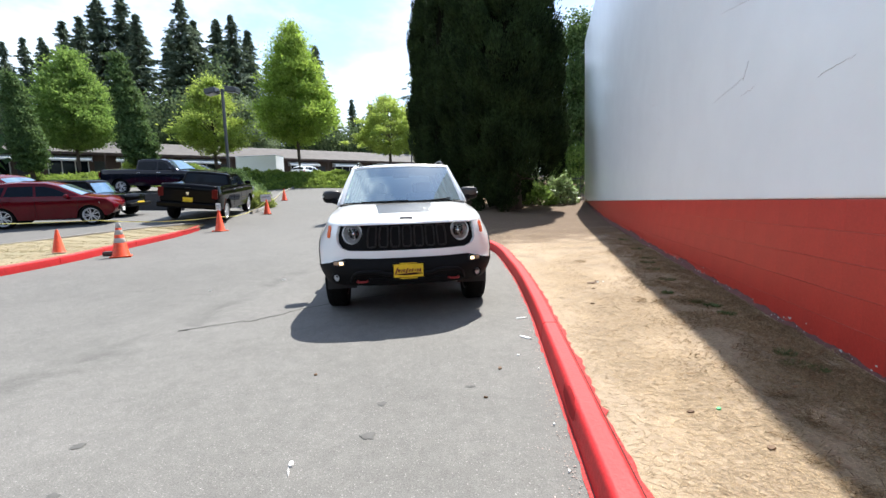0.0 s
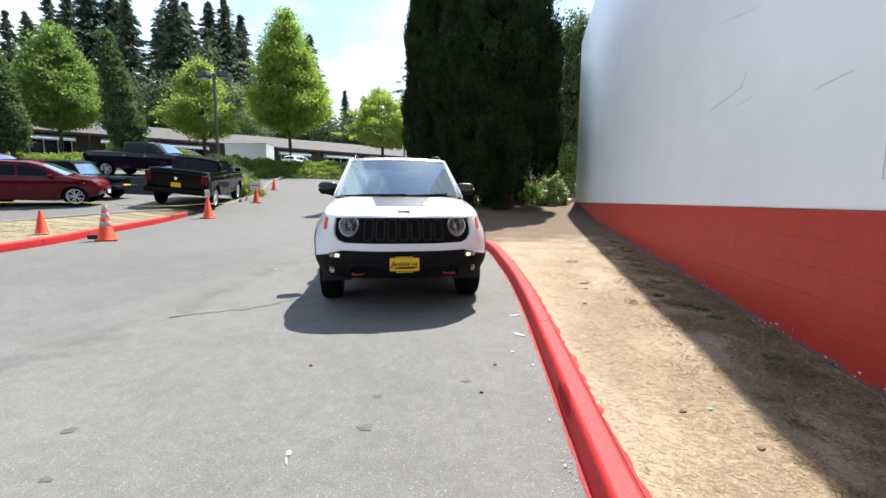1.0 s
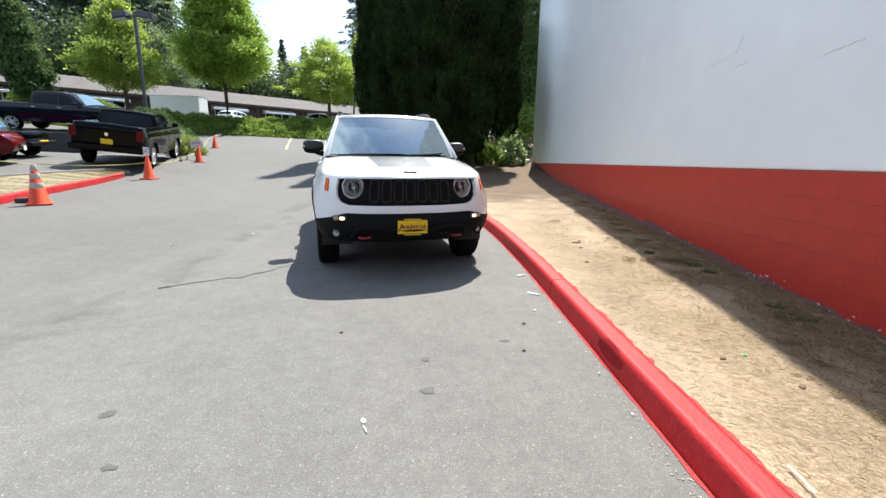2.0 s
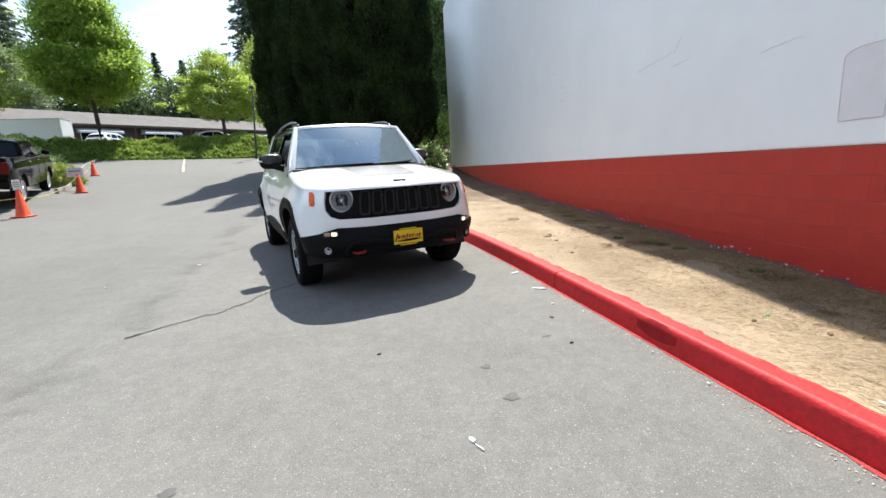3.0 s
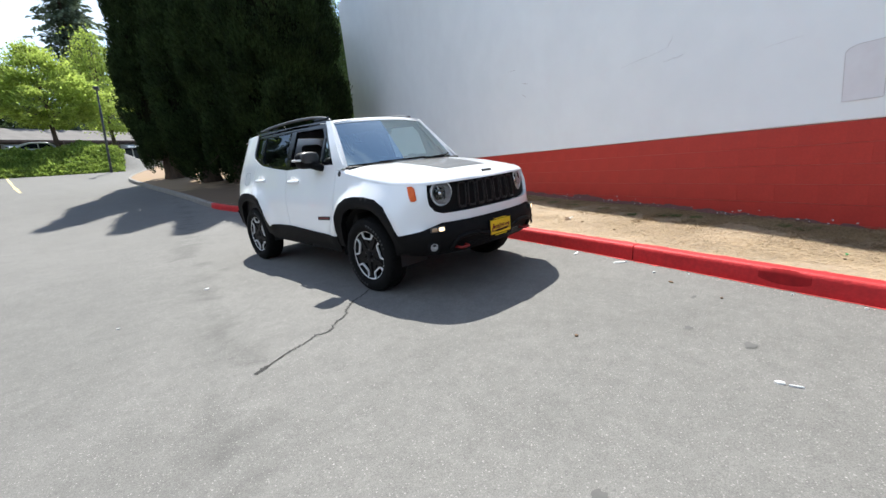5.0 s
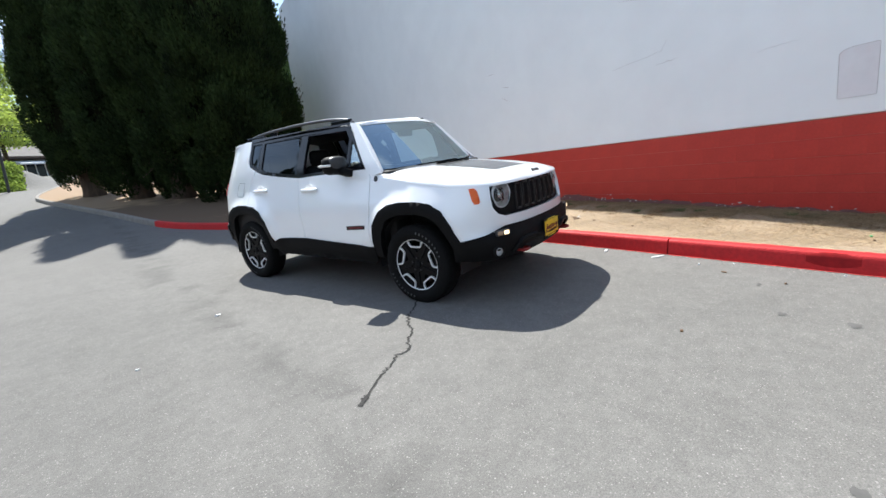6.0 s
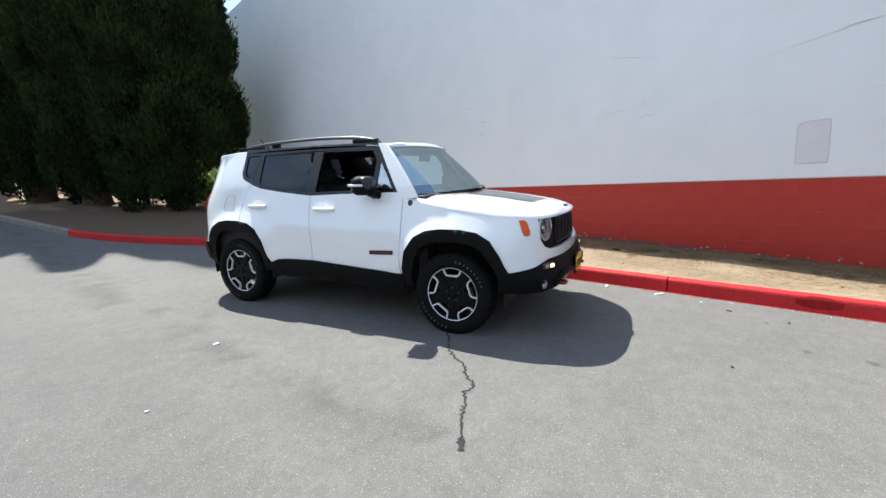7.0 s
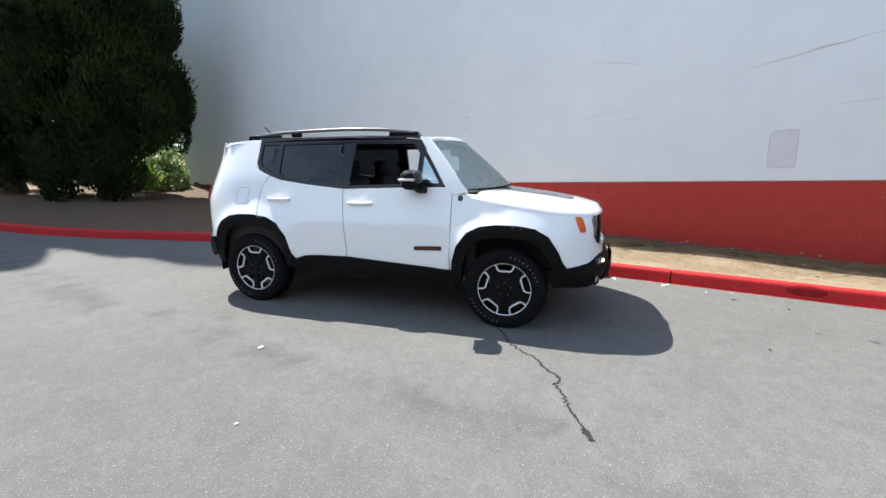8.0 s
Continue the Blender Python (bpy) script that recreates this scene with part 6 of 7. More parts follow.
# flat strip behind the kerb, coloured dark as the gap's shadow
gv2, gf2 = [], []
for i, y in enumerate(np.arange(-2, 14, 0.05)):
    x = kerb_x(y) + 0.167
    w = 0.007 + 0.005 * noise.noise(Vector((y * 9, 1, 0)))
    gv2 += [(x, y, dirt_z(x, y) + 0.012), (x + w, y, dirt_z(x + w, y) + 0.01)]
    if i:
        a = 2 * i
        gf2.append([a - 2, a - 1, a + 1, a])
tagged(mesh_ob("soil_gap_shade", gv2, gf2, material("shadow_gap_red", (0.07, 0.012, 0.01), 0.9, scale=30)), "flat dark red strip painted as the shadow gap between kerb and soil", "gap", kind="structure")
tagged(mesh_ob("soil_overspray", ov, of, SPRAYED), "red paint overspray on the soil behind the kerb", "paint", kind="structure")
STAIN = material("dark_tyre_scuff", (0.34, 0.016, 0.018), 0.8, scale=14, spec=0.15, dark=(0.21, 0.012, 0.013))
sv, sf = [], []
for i in range(13):
    y = 2.22 + 0.34 * i / 12
    reach_ = math.sin(math.pi * (0.06 + 0.88 * i / 12)) ** 0.6
    x = kerb_x(y)
    z = ground_z(x, y)
    for w, h in ((0.0305, 0.035 + 0.05 * (1 - reach_)), (0.0345, 0.085), (0.038, 0.113), (0.044, 0.126 + 0.012 * reach_), (0.0565, 0.127 + 0.026 * reach_)):
        sv.append((x + w, y, z + min(h, 0.156)))
    if i:
        a = 5 * i
        sf += [[a - 5 + q, a - 4 + q, a + 1 + q, a + q] for q in range(4)]
tagged(mesh_ob("kerb_stain", sv, sf, STAIN, True), "dark rubber scuff on the red kerb", "stain", kind="structure")
chip("green_scrap", 1.15, 2.23, 0.03, 0.022, 30, material("green_plastic", (0.03, 0.4, 0.12), 0.5, scale=10), "small green plastic scrap on dry grass", "litter", dirt_z(1.15, 2.23), 0.012)
st = tagged(mesh_ob("pale_stick", *tube([(0.66, 1.36, dirt_z(0.66, 1.36) + 0.018), (0.652, 1.29, dirt_z(0.652, 1.29) + 0.022), (0.647, 1.23, dirt_z(0.647, 1.23) + 0.016)], 0.004, 6), PAPER), "thin pale straw lying on dry grass", "litter")
strip("road_line", [(-8.95, 26.3), (-9.8, 29.4), (-10.6, 32.5), (-11.4, 35.6)], 0.075, LINE_YELLOW, "faded yellow parking line on asphalt", "road marking", jitter=0.0, lift=0.012)


# ---- parked vehicles ----
def car_width(half, ends, belt, tumble):
    """Half width at a place on the side view: rounded in plan at both ends, barrelled, leaning in above the belt."""
    def y_at(x, z):
        e = max(0.0, (x - (ends[1] - 0.75)) / 0.75, ((ends[0] + 0.6) - x) / 0.6)
        return half * (1 - 0.11 * min(e, 1.1) ** 2.2) - 0.12 * (min(z, belt) - 0.72) ** 2 - 0.03 * step01(belt - 0.16, belt, z) - tumble * max(0.0, z - belt)
    return y_at


def car_shell(poly, y_at, ends, crown=0.035, bow=0.1):
    """Body from its side outline: curved flanks, a crowned skin across; returns painted geometry and the underside's."""
    ring = densify(poly, 0.1)
    flank_ = panel(poly, lambda x, z: (x, y_at(x, z), z), 0.13, (), 0)
    skin_v, rows_ = [], []
    ks = (-1, -0.985, -0.955, -0.88, -0.6, -0.2, 0.2, 0.6, 0.88, 0.955, 0.985, 1)
    n = len(ring)
    area = sum(ring[i].x * ring[(i + 1) % n].y - ring[(i + 1) % n].x * ring[i].y for i in range(n))
    for i in range(n):
        t = ring[(i + 1) % n] - ring[i - 1]
        nx, nz = (t.y, -t.x) if area > 0 else (-t.y, t.x)
        ln = math.hypot(nx, nz) or 1.0
        nx, nz = nx / ln, nz / ln
        x, z = ring[i]
        w = y_at(x, z)
        far_ = 1.0 if (x > ends[1] - 0.5 or x < ends[0] + 0.4) else 0.0
        lift = 0.0 if nz < -0.3 else 1.0
        end_bow = bow if x > 0 else 0.02
        for k in ks:
            edge_ = min(1.0, (1 - abs(k)) / 0.05) ** 0.5
            skin_v.append(Vector((x + nx * (end_bow * far_ * (1 - k * k) + 0.025 * edge_) * lift, k * w, z + nz * (crown * (1 - k * k) + 0.025 * edge_) * lift)))
        rows_.append(nz < -0.3 or (z < 0.75 and abs(nx) > 0.3 and ends[0] + 0.15 < x < ends[1] - 0.15))
    top_f, low_f = [], []
    m = len(ks)
    for i in range(n):
        a, b = i * m, ((i + 1) % n) * m
        (low_f if rows_[i] and rows_[(i + 1) % n] else top_f).extend([[a + q, b + q, b + q + 1, a + q + 1] for q in range(m - 1)])
    return join(flank_, mirrored(flank_), (skin_v, top_f)), (skin_v, low_f)


def notch(hub, r, z=0.0, n=9):
    """Arch points over a wheel, from front to rear."""
    return [(hub + r * math.cos(t), z + r * math.sin(t)) for t in np.linspace(0.12, math.pi - 0.12, n)]


def plain_wheel(parent, x, y, r, rim_mat, width=0.22, spokes=5):
    """A parked car's wheel: tyre, bright rim with paired spokes and a hub."""
    face = 1 if y > 0 else -1
    m = Matrix.Translation((x, y, r)) @ (pose(0, 0, 0, 0, 0, 180) if face < 0 else Matrix())
    w = part("wheel", moved(lathe([(r * 0.66, -0.08), (r * 0.6, 0.0), (r * 0.6, 0.03), (0.0, 0.02)], 24, "y"), m), RIM_BLACK, parent, "alloy wheel", True)
    part("tyre", moved(lathe([(r * 0.68, -0.1), (r * 0.78, -width * 0.5), (r * 0.93, -width / 2), (r, -width * 0.34), (r, width * 0.34), (r * 0.93, width / 2), (r * 0.78, width * 0.5), (r * 0.68, 0.09)], 32, "y"), m), RUBBER, w, "", True)
    part("rim", moved(lathe([(r * 0.73, 0.06), (r * 0.73, 0.1), (r * 0.69, 0.106), (r * 0.65, 0.07), (r * 0.6, 0.0)], 32, "y"), m), rim_mat, w, "", True)
    part("hub", moved(lathe([(r * 0.14, 0.05), (r * 0.13, 0.09), (0.0, 0.095)], 16, "y"), m), rim_mat, w, "", True)
    for i in range(spokes):
        for d in (-13, 13):
            part("spoke", moved(box(r * 0.56, 0.025, r * 0.1, (r * 0.36, 0.072, 0), 0.006), m @ pose(0, 0, 0, 0, 360 * i / spokes + d, 0)), rim_mat, w)
    return w


def parked(name, label, m, spec):
    """A parked vehicle from its outlines; x forward, y left."""
    car = thing(name, label, "car" if "pickup" not in name else "pickup truck", "", m)
    half, mat, belt = spec["half"], spec["mat"], spec["belt"]
    xs_ = [p[0] for p in spec["body"]]
    ends = (min(xs_), max(xs_))
    y_body = car_width(half, ends, belt, 0.3)
    top_, low_ = car_shell(spec["body"], y_body, ends)
    part("body", top_, mat, car, "", True)
    part("underbody", low_, BLACK_PLASTIC, car, "", True)
    cx = [p[0] for p in spec["cabin"]]
    y_cab = car_width(half - 0.05, (min(cx) - 0.5, max(cx) + 0.5), belt, spec.get("tumble", 0.3))
    part("cabin", car_shell(spec["cabin"], y_cab, (-9, 9), 0.05)[0], mat, car, "", True)
    glass = spec.get("glass", GLASS_DARK)
    for w in spec["windows"]:
        wg = panel(w, lambda x, z: (x, y_cab(x, z) + 0.009, z), 0.12, (), 0)
        part("side_window", wg, GLASS_DARK, car, "dark glass", True)
        part("side_window", mirrored(wg), GLASS_DARK, car, "dark glass", True)
    for q, ((x0, z0), (x1, z1)) in enumerate(spec["screens"]):
        d = Vector((z1 - z0, -(x1 - x0))).normalized()
        if (d.x > 0) != (q == 0):
            d = -d

        def on_screen(u, v):
            x, z, k = x0 + (x1 - x0) * v, z0 + (z1 - z0) * v, -0.93 + 1.86 * u
            lift = 0.05 * (1 - k * k) + 0.034
            return (x + d.x * lift, k * (y_cab(x, z) - 0.03), z + d.y * lift)
        part("windscreen" if q == 0 else "rear_window", grid(8, 4, on_screen), glass if q == 0 else GLASS_DARK, car, "sky-reflecting glass" if q == 0 else "dark glass", True)
    for hx in spec["hubs"]:
        for sd in (-1, 1):
            plain_wheel(car, hx, sd * (half - 0.15), spec["tyre"], spec.get("rim", BRIGHT_ALLOY), spokes=spec.get("spokes", 5))
    for n_, g_, mt in spec.get("extra", ()):
        part(n_, g_, mt, car)
    for hx, hz in spec.get("handles", ()):
        for sd in (-1, 1):
            part("door_handle", box(0.2, 0.04, 0.035, (hx, sd * (y_body(hx, hz) + 0.015), hz), 0.012), spec.get("bright", mat), car, "", True)
    for x0, z0, x1, z1 in spec.get("trims", ()):
        for sd in (-1, 1):
            part("window_trim", tube([(x0 + (x1 - x0) * u, sd * (y_cab(x0 + (x1 - x0) * u, z0 + (z1 - z0) * u) + 0.014), z0 + (z1 - z0) * u) for u in np.linspace(0, 1, 7)], 0.011, 6), CHROME, car, "bright trim under the windows", True)
    for x0, z0, x1, z1 in spec.get("seams", ()):
        for sd in (-1, 1):
            part("door_seam", tube([(x0 + (x1 - x0) * u, sd * (y_body(x0 + (x1 - x0) * u, z0 + (z1 - z0) * u) + 0.001), z0 + (z1 - z0) * u) for u in (0, 0.25, 0.5, 0.75, 1)], 0.006, 5), BLACK_PLASTIC, car)
    for sd in (-1, 1):
        part("wing_mirror", box(0.13, 0.22, 0.16, (spec["mirror"][0], sd * (half + 0.06), spec["mirror"][1]), 0.05), mat, car, "", True)
    return car


GLASS_DARK = material("dark_window_glass", (0.006, 0.009, 0.015), 0.05, scale=4, spec=0.15)
PAINT_BLACK = material("black_car_paint", (0.004, 0.0035, 0.004), 0.08, scale=3, spec=0.1)
GLASS_SKY = material("mirror_bright_windscreen", (0.33, 0.45, 0.52), 0.06, 0.85, scale=4, dark=(0.25, 0.38, 0.46))
PAINT_NAVY = material("dark_navy_paint", (0.005, 0.006, 0.016), 0.08, scale=3, spec=0.28)
PAINT_RED = material("dark_red_paint", (0.085, 0.002, 0.006), 0.1, scale=3, spec=0.25, dark=(0.11, 0.003, 0.008))
RED_DARK = material("dark_red_lens", (0.12, 0.002, 0.002), 0.3, scale=10, spec=0.2)
BRIGHT_ALLOY = material("bright_alloy", (0.72, 0.72, 0.72), 0.35, 0.25, scale=10)
PAINT_SILVER = material("silver_paint", (0.45, 0.47, 0.5), 0.3, 0.5, scale=3, coat=0.8)


def pickup_spec(mat, low=1.0):
    """A full-size crew pickup, bed behind; low: cab height against the usual."""
    drop = lambda pts: [(x, 1.3 + (z - 1.3) * low if z > 1.3 else z) for x, z in pts]
    body = [(2.88, 0.55), (2.9, 0.8), (2.86, 1.08), (2.7, 1.2), (1.35, 1.3), (-0.85, 1.32), (-0.88, 1.36), (-2.86, 1.36), (-2.9, 1.3), (-2.9, 0.62)]
    body += [(-2.3, 0.5)] + notch(-1.78, 0.5, 0.4)[::-1] + [(-1.2, 0.45), (1.25, 0.45)] + notch(1.82, 0.5, 0.4)[::-1] + [(2.4, 0.48)]
    cabin = [(1.45, 1.27), (0.75, 1.86), (0.45, 1.93), (-0.5, 1.94), (-0.8, 1.9), (-0.88, 1.3)]
    return dict(half=1.0, mat=mat, body=body, cabin=drop(cabin), belt=1.3, tumble=0.28, tyre=0.4, hubs=(1.82, -1.78), mirror=(1.1, 1.42), spokes=5, bright=CHROME, glass=GLASS_SKY, handles=((0.4, 1.2), (-0.7, 1.2)), seams=((1.2, 0.6, 1.25, 1.25), (0.28, 0.55, 0.28, 1.28), (-0.9, 0.55, -0.88, 1.3)),
                windows=[drop(w) for w in ([(1.12, 1.38), (0.62, 1.8), (0.32, 1.83), (0.32, 1.36)], [(0.24, 1.36), (0.24, 1.83), (-0.42, 1.84), (-0.72, 1.8), (-0.78, 1.38)])],
                screens=[drop(w) for w in (((1.4, 1.33), (0.8, 1.83)), ((-0.875, 1.4), (-0.82, 1.86)))],
                extra=[("tail_lamp", box(0.06, 0.2, 0.34, (-2.9, 0.84, 1.1), 0.02), RED_DARK), ("tail_lamp", box(0.06, 0.2, 0.34, (-2.9, -0.84, 1.1), 0.02), RED_DARK),
                       ("rear_bumper", box(0.2, 1.9, 0.2, (-2.98, 0, 0.66), 0.04), CHROME if mat is PAINT_NAVY else PAINT_BLACK), ("tailgate_handle", box(0.03, 0.2, 0.06, (-2.955, 0, 1.27), 0.012), BLACK_PLASTIC),
                       ("plate", box(0.02, 0.31, 0.16, (-2.965, 0, 0.86), 0.004), YELLOW), ("emblem", moved(prism([(-0.05, 0.055), (0.05, 0.055), (0.036, -0.036), (0, -0.06), (-0.036, -0.036)], 0.02, 0.004), Matrix.Translation((-2.955, 0, 1.08)) @ pose(0, 0, 0, 0, 0, 90)), CHROME), ("headlight", box(0.1, 0.34, 0.2, (2.83, 0.8, 1.02), 0.03), LAMP_GLASS), ("headlight", box(0.1, 0.34, 0.2, (2.83, -0.8, 1.02), 0.03), LAMP_GLASS),
                       ("bed_floor", box(1.9, 1.7, 0.04, (-1.88, 0, 1.365), 0.01), CABIN), ("grille", box(0.06, 1.1, 0.3, (2.88, 0, 0.98), 0.03), BLACK_PLASTIC),
                       ("front_bumper", box(0.16, 1.9, 0.2, (2.92, 0, 0.64), 0.05), CHROME)])


def crossover_spec(mat):
    body = [(2.08, 0.45), (2.12, 0.62), (2.08, 0.82), (1.92, 0.97), (1.15, 1.1), (-1.9, 1.16), (-2.2, 1.1), (-2.24, 0.8), (-2.2, 0.42)]
    body += [(-1.8, 0.36)] + notch(-1.33, 0.43, 0.36)[::-1] + [(-0.87, 0.3), (0.89, 0.3)] + notch(1.36, 0.43, 0.36)[::-1] + [(1.83, 0.34)]
    cabin = [(1.2, 1.07), (0.35, 1.56), (0.0, 1.66), (-0.8, 1.69), (-1.5, 1.63), (-1.85, 1.5), (-2.12, 1.1)]
    low_ = lambda pts: [(x, 1.07 + (z - 1.07) * 0.9 if z > 1.07 else z) for x, z in pts]
    return dict(half=0.9, mat=mat, body=body, cabin=low_(cabin), belt=1.1, tumble=0.34, tyre=0.385, hubs=(1.36, -1.33), mirror=(0.72, 1.14), spokes=5, glass=GLASS_SKY, trims=((0.9, 1.105, -1.75, 1.15),), handles=((-0.1, 0.98), (-1.1, 1.0)), seams=((0.95, 0.4, 1.05, 1.04), (-0.29, 0.38, -0.29, 1.08), (-1.2, 0.75, -1.25, 1.08)),
                windows=[low_(w) for w in [[(0.85, 1.13), (0.3, 1.47), (0.02, 1.56), (-0.25, 1.57), (-0.25, 1.13)], [(-0.33, 1.13), (-0.33, 1.575), (-1.05, 1.57), (-1.2, 1.16)], [(-1.28, 1.18), (-1.14, 1.56), (-1.5, 1.52), (-1.78, 1.3)]]],
                screens=[low_(w) for w in (((1.12, 1.13), (0.42, 1.53)), ((-2.06, 1.2), (-1.88, 1.47)))],
                extra=[("headlight", box(0.42, 0.12, 0.12, (1.84, 0.785, 0.85), 0.045, pose(0, 0, 0, 0, 8, -14)), LAMP_GLASS), ("headlight", box(0.42, 0.12, 0.12, (1.84, -0.785, 0.85), 0.045, pose(0, 0, 0, 0, 8, 14)), LAMP_GLASS), ("grille", box(0.06, 0.9, 0.18, (2.2, 0, 0.62), 0.03), BLACK_PLASTIC), ("plate", box(0.02, 0.3, 0.15, (2.25, 0, 0.52), 0.004), PAPER), ("tail_lamp", box(0.2, 0.12, 0.2, (-2.08, 0.84, 1.0), 0.03), RED_LENS), ("tail_lamp", box(0.2, 0.12, 0.2, (-2.08, -0.84, 1.0), 0.03), RED_LENS), ("sill", box(1.8, 1.74, 0.1, (0, 0, 0.32), 0.02), BLACK_PLASTIC)])


def wrangler_spec(mat):
    body = [(1.95, 0.6), (1.98, 0.72), (1.9, 0.75), (1.88, 1.1), (0.75, 1.16), (-1.95, 1.16), (-1.98, 0.6)]
    body += [(-1.75, 0.55)] + notch(-1.25, 0.47, 0.4)[::-1] + [(-0.75, 0.5), (0.75, 0.5)] + notch(1.2, 0.47, 0.4)[::-1] + [(1.7, 0.56)]
    cabin = [(0.72, 1.14), (0.45, 1.72), (0.35, 1.8), (-1.85, 1.8), (-1.95, 1.7), (-1.97, 1.14)]
    return dict(half=0.86, mat=mat, body=body, cabin=cabin, belt=1.15, tumble=0.12, tyre=0.4, hubs=(1.2, -1.25), mirror=(0.62, 1.3), rim=RIM_BLACK, glass=GLASS_SKY, handles=((-0.15, 1.0),), seams=((0.7, 0.6, 0.7, 1.12), (-0.35, 0.6, -0.35, 1.12)),
                windows=[[(0.6, 1.2), (0.4, 1.68), (-0.3, 1.7), (-0.3, 1.2)], [(-0.4, 1.2), (-0.4, 1.7), (-1.0, 1.7), (-1.0, 1.2)], [(-1.1, 1.2), (-1.1, 1.7), (-1.8, 1.68), (-1.85, 1.2)]],
                screens=[((0.71, 1.2), (0.48, 1.68)), ((-1.965, 1.2), (-1.95, 1.68))],
                extra=[("front_bumper", box(0.2, 1.6, 0.18, (2.05, 0, 0.62), 0.04), BLACK_PLASTIC), ("bumper_cap", box(0.06, 0.5, 0.08, (2.13, 0, 0.72), 0.02), YELLOW), ("headlight", moved(lathe([(0, 0.02), (0.09, 0.01), (0.1, -0.02)], 20), Matrix.Translation((1.92, 0.5, 0.95)) @ pose(0, 0, 0, 0, 90, 0)), LAMP_GLASS), ("headlight", moved(lathe([(0, 0.02), (0.09, 0.01), (0.1, -0.02)], 20), Matrix.Translation((1.92, -0.5, 0.95)) @ pose(0, 0, 0, 0, 90, 0)), LAMP_GLASS), ("wing", box(0.8, 0.25, 0.06, (1.25, 0.82, 0.98), 0.02), BLACK_PLASTIC), ("wing", box(0.8, 0.25, 0.06, (1.25, -0.82, 0.98), 0.02), BLACK_PLASTIC)])


def sedan_spec(mat):
    body = [(2.3, 0.35), (2.32, 0.55), (2.2, 0.72), (1.0, 0.92), (-1.5, 0.98), (-2.25, 0.95), (-2.32, 0.7), (-2.28, 0.35)]
    body += [(-1.75, 0.3)] + notch(-1.35, 0.36, 0.3)[::-1] + [(-0.95, 0.25), (0.95, 0.25)] + notch(1.38, 0.36, 0.3)[::-1] + [(1.8, 0.28)]
    cabin = [(1.1, 0.9), (0.35, 1.36), (0.0, 1.43), (-0.7, 1.44), (-1.1, 1.36), (-1.85, 0.96)]
    return dict(half=0.9, mat=mat, body=body, cabin=cabin, belt=0.93, tumble=0.4, tyre=0.32, hubs=(1.38, -1.35), mirror=(0.7, 1.0),
                windows=[[(0.8, 0.97), (0.28, 1.31), (-0.2, 1.36), (-0.2, 0.97)], [(-0.28, 0.97), (-0.28, 1.36), (-0.75, 1.36), (-1.2, 1.2), (-1.45, 1.0)]],
                screens=[((1.02, 0.96), (0.42, 1.33)), ((-1.72, 1.02), (-1.18, 1.32))])


def stand(x, y, yaw, dz=0.0):
    """A pose on the ground, following its slope along and across the heading."""
    c, s_ = math.cos(radians(yaw)), math.sin(radians(yaw))
    e = 1.3
    pz = (ground_z(x + c * e, y + s_ * e) - ground_z(x - c * e, y - s_ * e)) / (2 * e)
    rz_ = (ground_z(x - s_ * 0.7, y + c * 0.7) - ground_z(x + s_ * 0.7, y - c * 0.7)) / 1.4
    z = (ground_z(x + c * e, y + s_ * e) + ground_z(x - c * e, y - s_ * e)) / 2
    return Matrix.Translation((x, y, z + dz)) @ pose(0, 0, 0, 0, 0, yaw) @ pose(0, 0, 0, math.degrees(math.atan(rz_)), -math.degrees(math.atan(pz)), 0)


parked("pickup_truck", "black crew cab pickup truck with yellow plate, parked tail out", stand(-11.85, 17.3, 108) @ Matrix.Diagonal((1.03, 1.04, 1.0, 1)), pickup_spec(PAINT_BLACK, 0.74))
parked("pickup_truck", "dark navy crew cab pickup truck with chrome bumper", stand(-18.4, 22.7, 6) @ Matrix.Diagonal((1, 1, 0.92, 1)), pickup_spec(PAINT_NAVY))
parked("crossover_car", "dark red crossover with silver wheels beside dry grass", stand(-14.69, 13.1, 28.7) @ Matrix.Diagonal((0.85, 0.85, 0.87, 1)), crossover_spec(PAINT_RED))
parked("off_roader", "black boxy off-roader parked beyond the red car", stand(-16.02, 15.68, 12) @ Matrix.Diagonal((0.9, 0.9, 0.78, 1)), wrangler_spec(PAINT_BLACK))
parked("crossover_car", "red crossover parked at the row's end", stand(-20.3, 16.2, 2), crossover_spec(PAINT_RED))
parked("sedan_car", "silver saloon parked on the upper lot", stand(-36.5, 23.0, 10), sedan_spec(PAINT_SILVER))
parked("sedan_car", "silver-blue saloon parked behind the hedge", stand(-11.3, 46.5, 5), sedan_spec(PAINT_SILVER))
parked("crossover_car", "white crossover parked by the low building", stand(-20.5, 47.5, 80), crossover_spec(WHITE_PAINT))
parked("crossover_car", "white crossover seen past the wall corner", stand(7.0, 35.5, 12), crossover_spec(WHITE_PAINT))
parked("crossover_car", "white crossover parked beyond the dry island", stand(-1.5, 50.0, 5), crossover_spec(WHITE_PAINT))
parked("sedan_car", "pale silver saloon near the lamp post", stand(-27.5, 38.6, 0), sedan_spec(PAINT_SILVER))

# white box trailer
tr = thing("box_trailer", "white box trailer parked before the low building", "trailer", "", stand(-24.6, 44.5, 3))
part("box_body", box(4.4, 2.0, 2.1, (0, 0, 1.6), 0.06), WHITE_PAINT, tr)
part("roof_trim", box(4.44, 2.04, 0.06, (0, 0, 2.66), 0.02), PAINT_SILVER, tr)
for x in (-0.4, 0.4):
    for sd in (-1, 1):
        plain_wheel(tr, x, sd * 0.95, 0.32, SILVER)
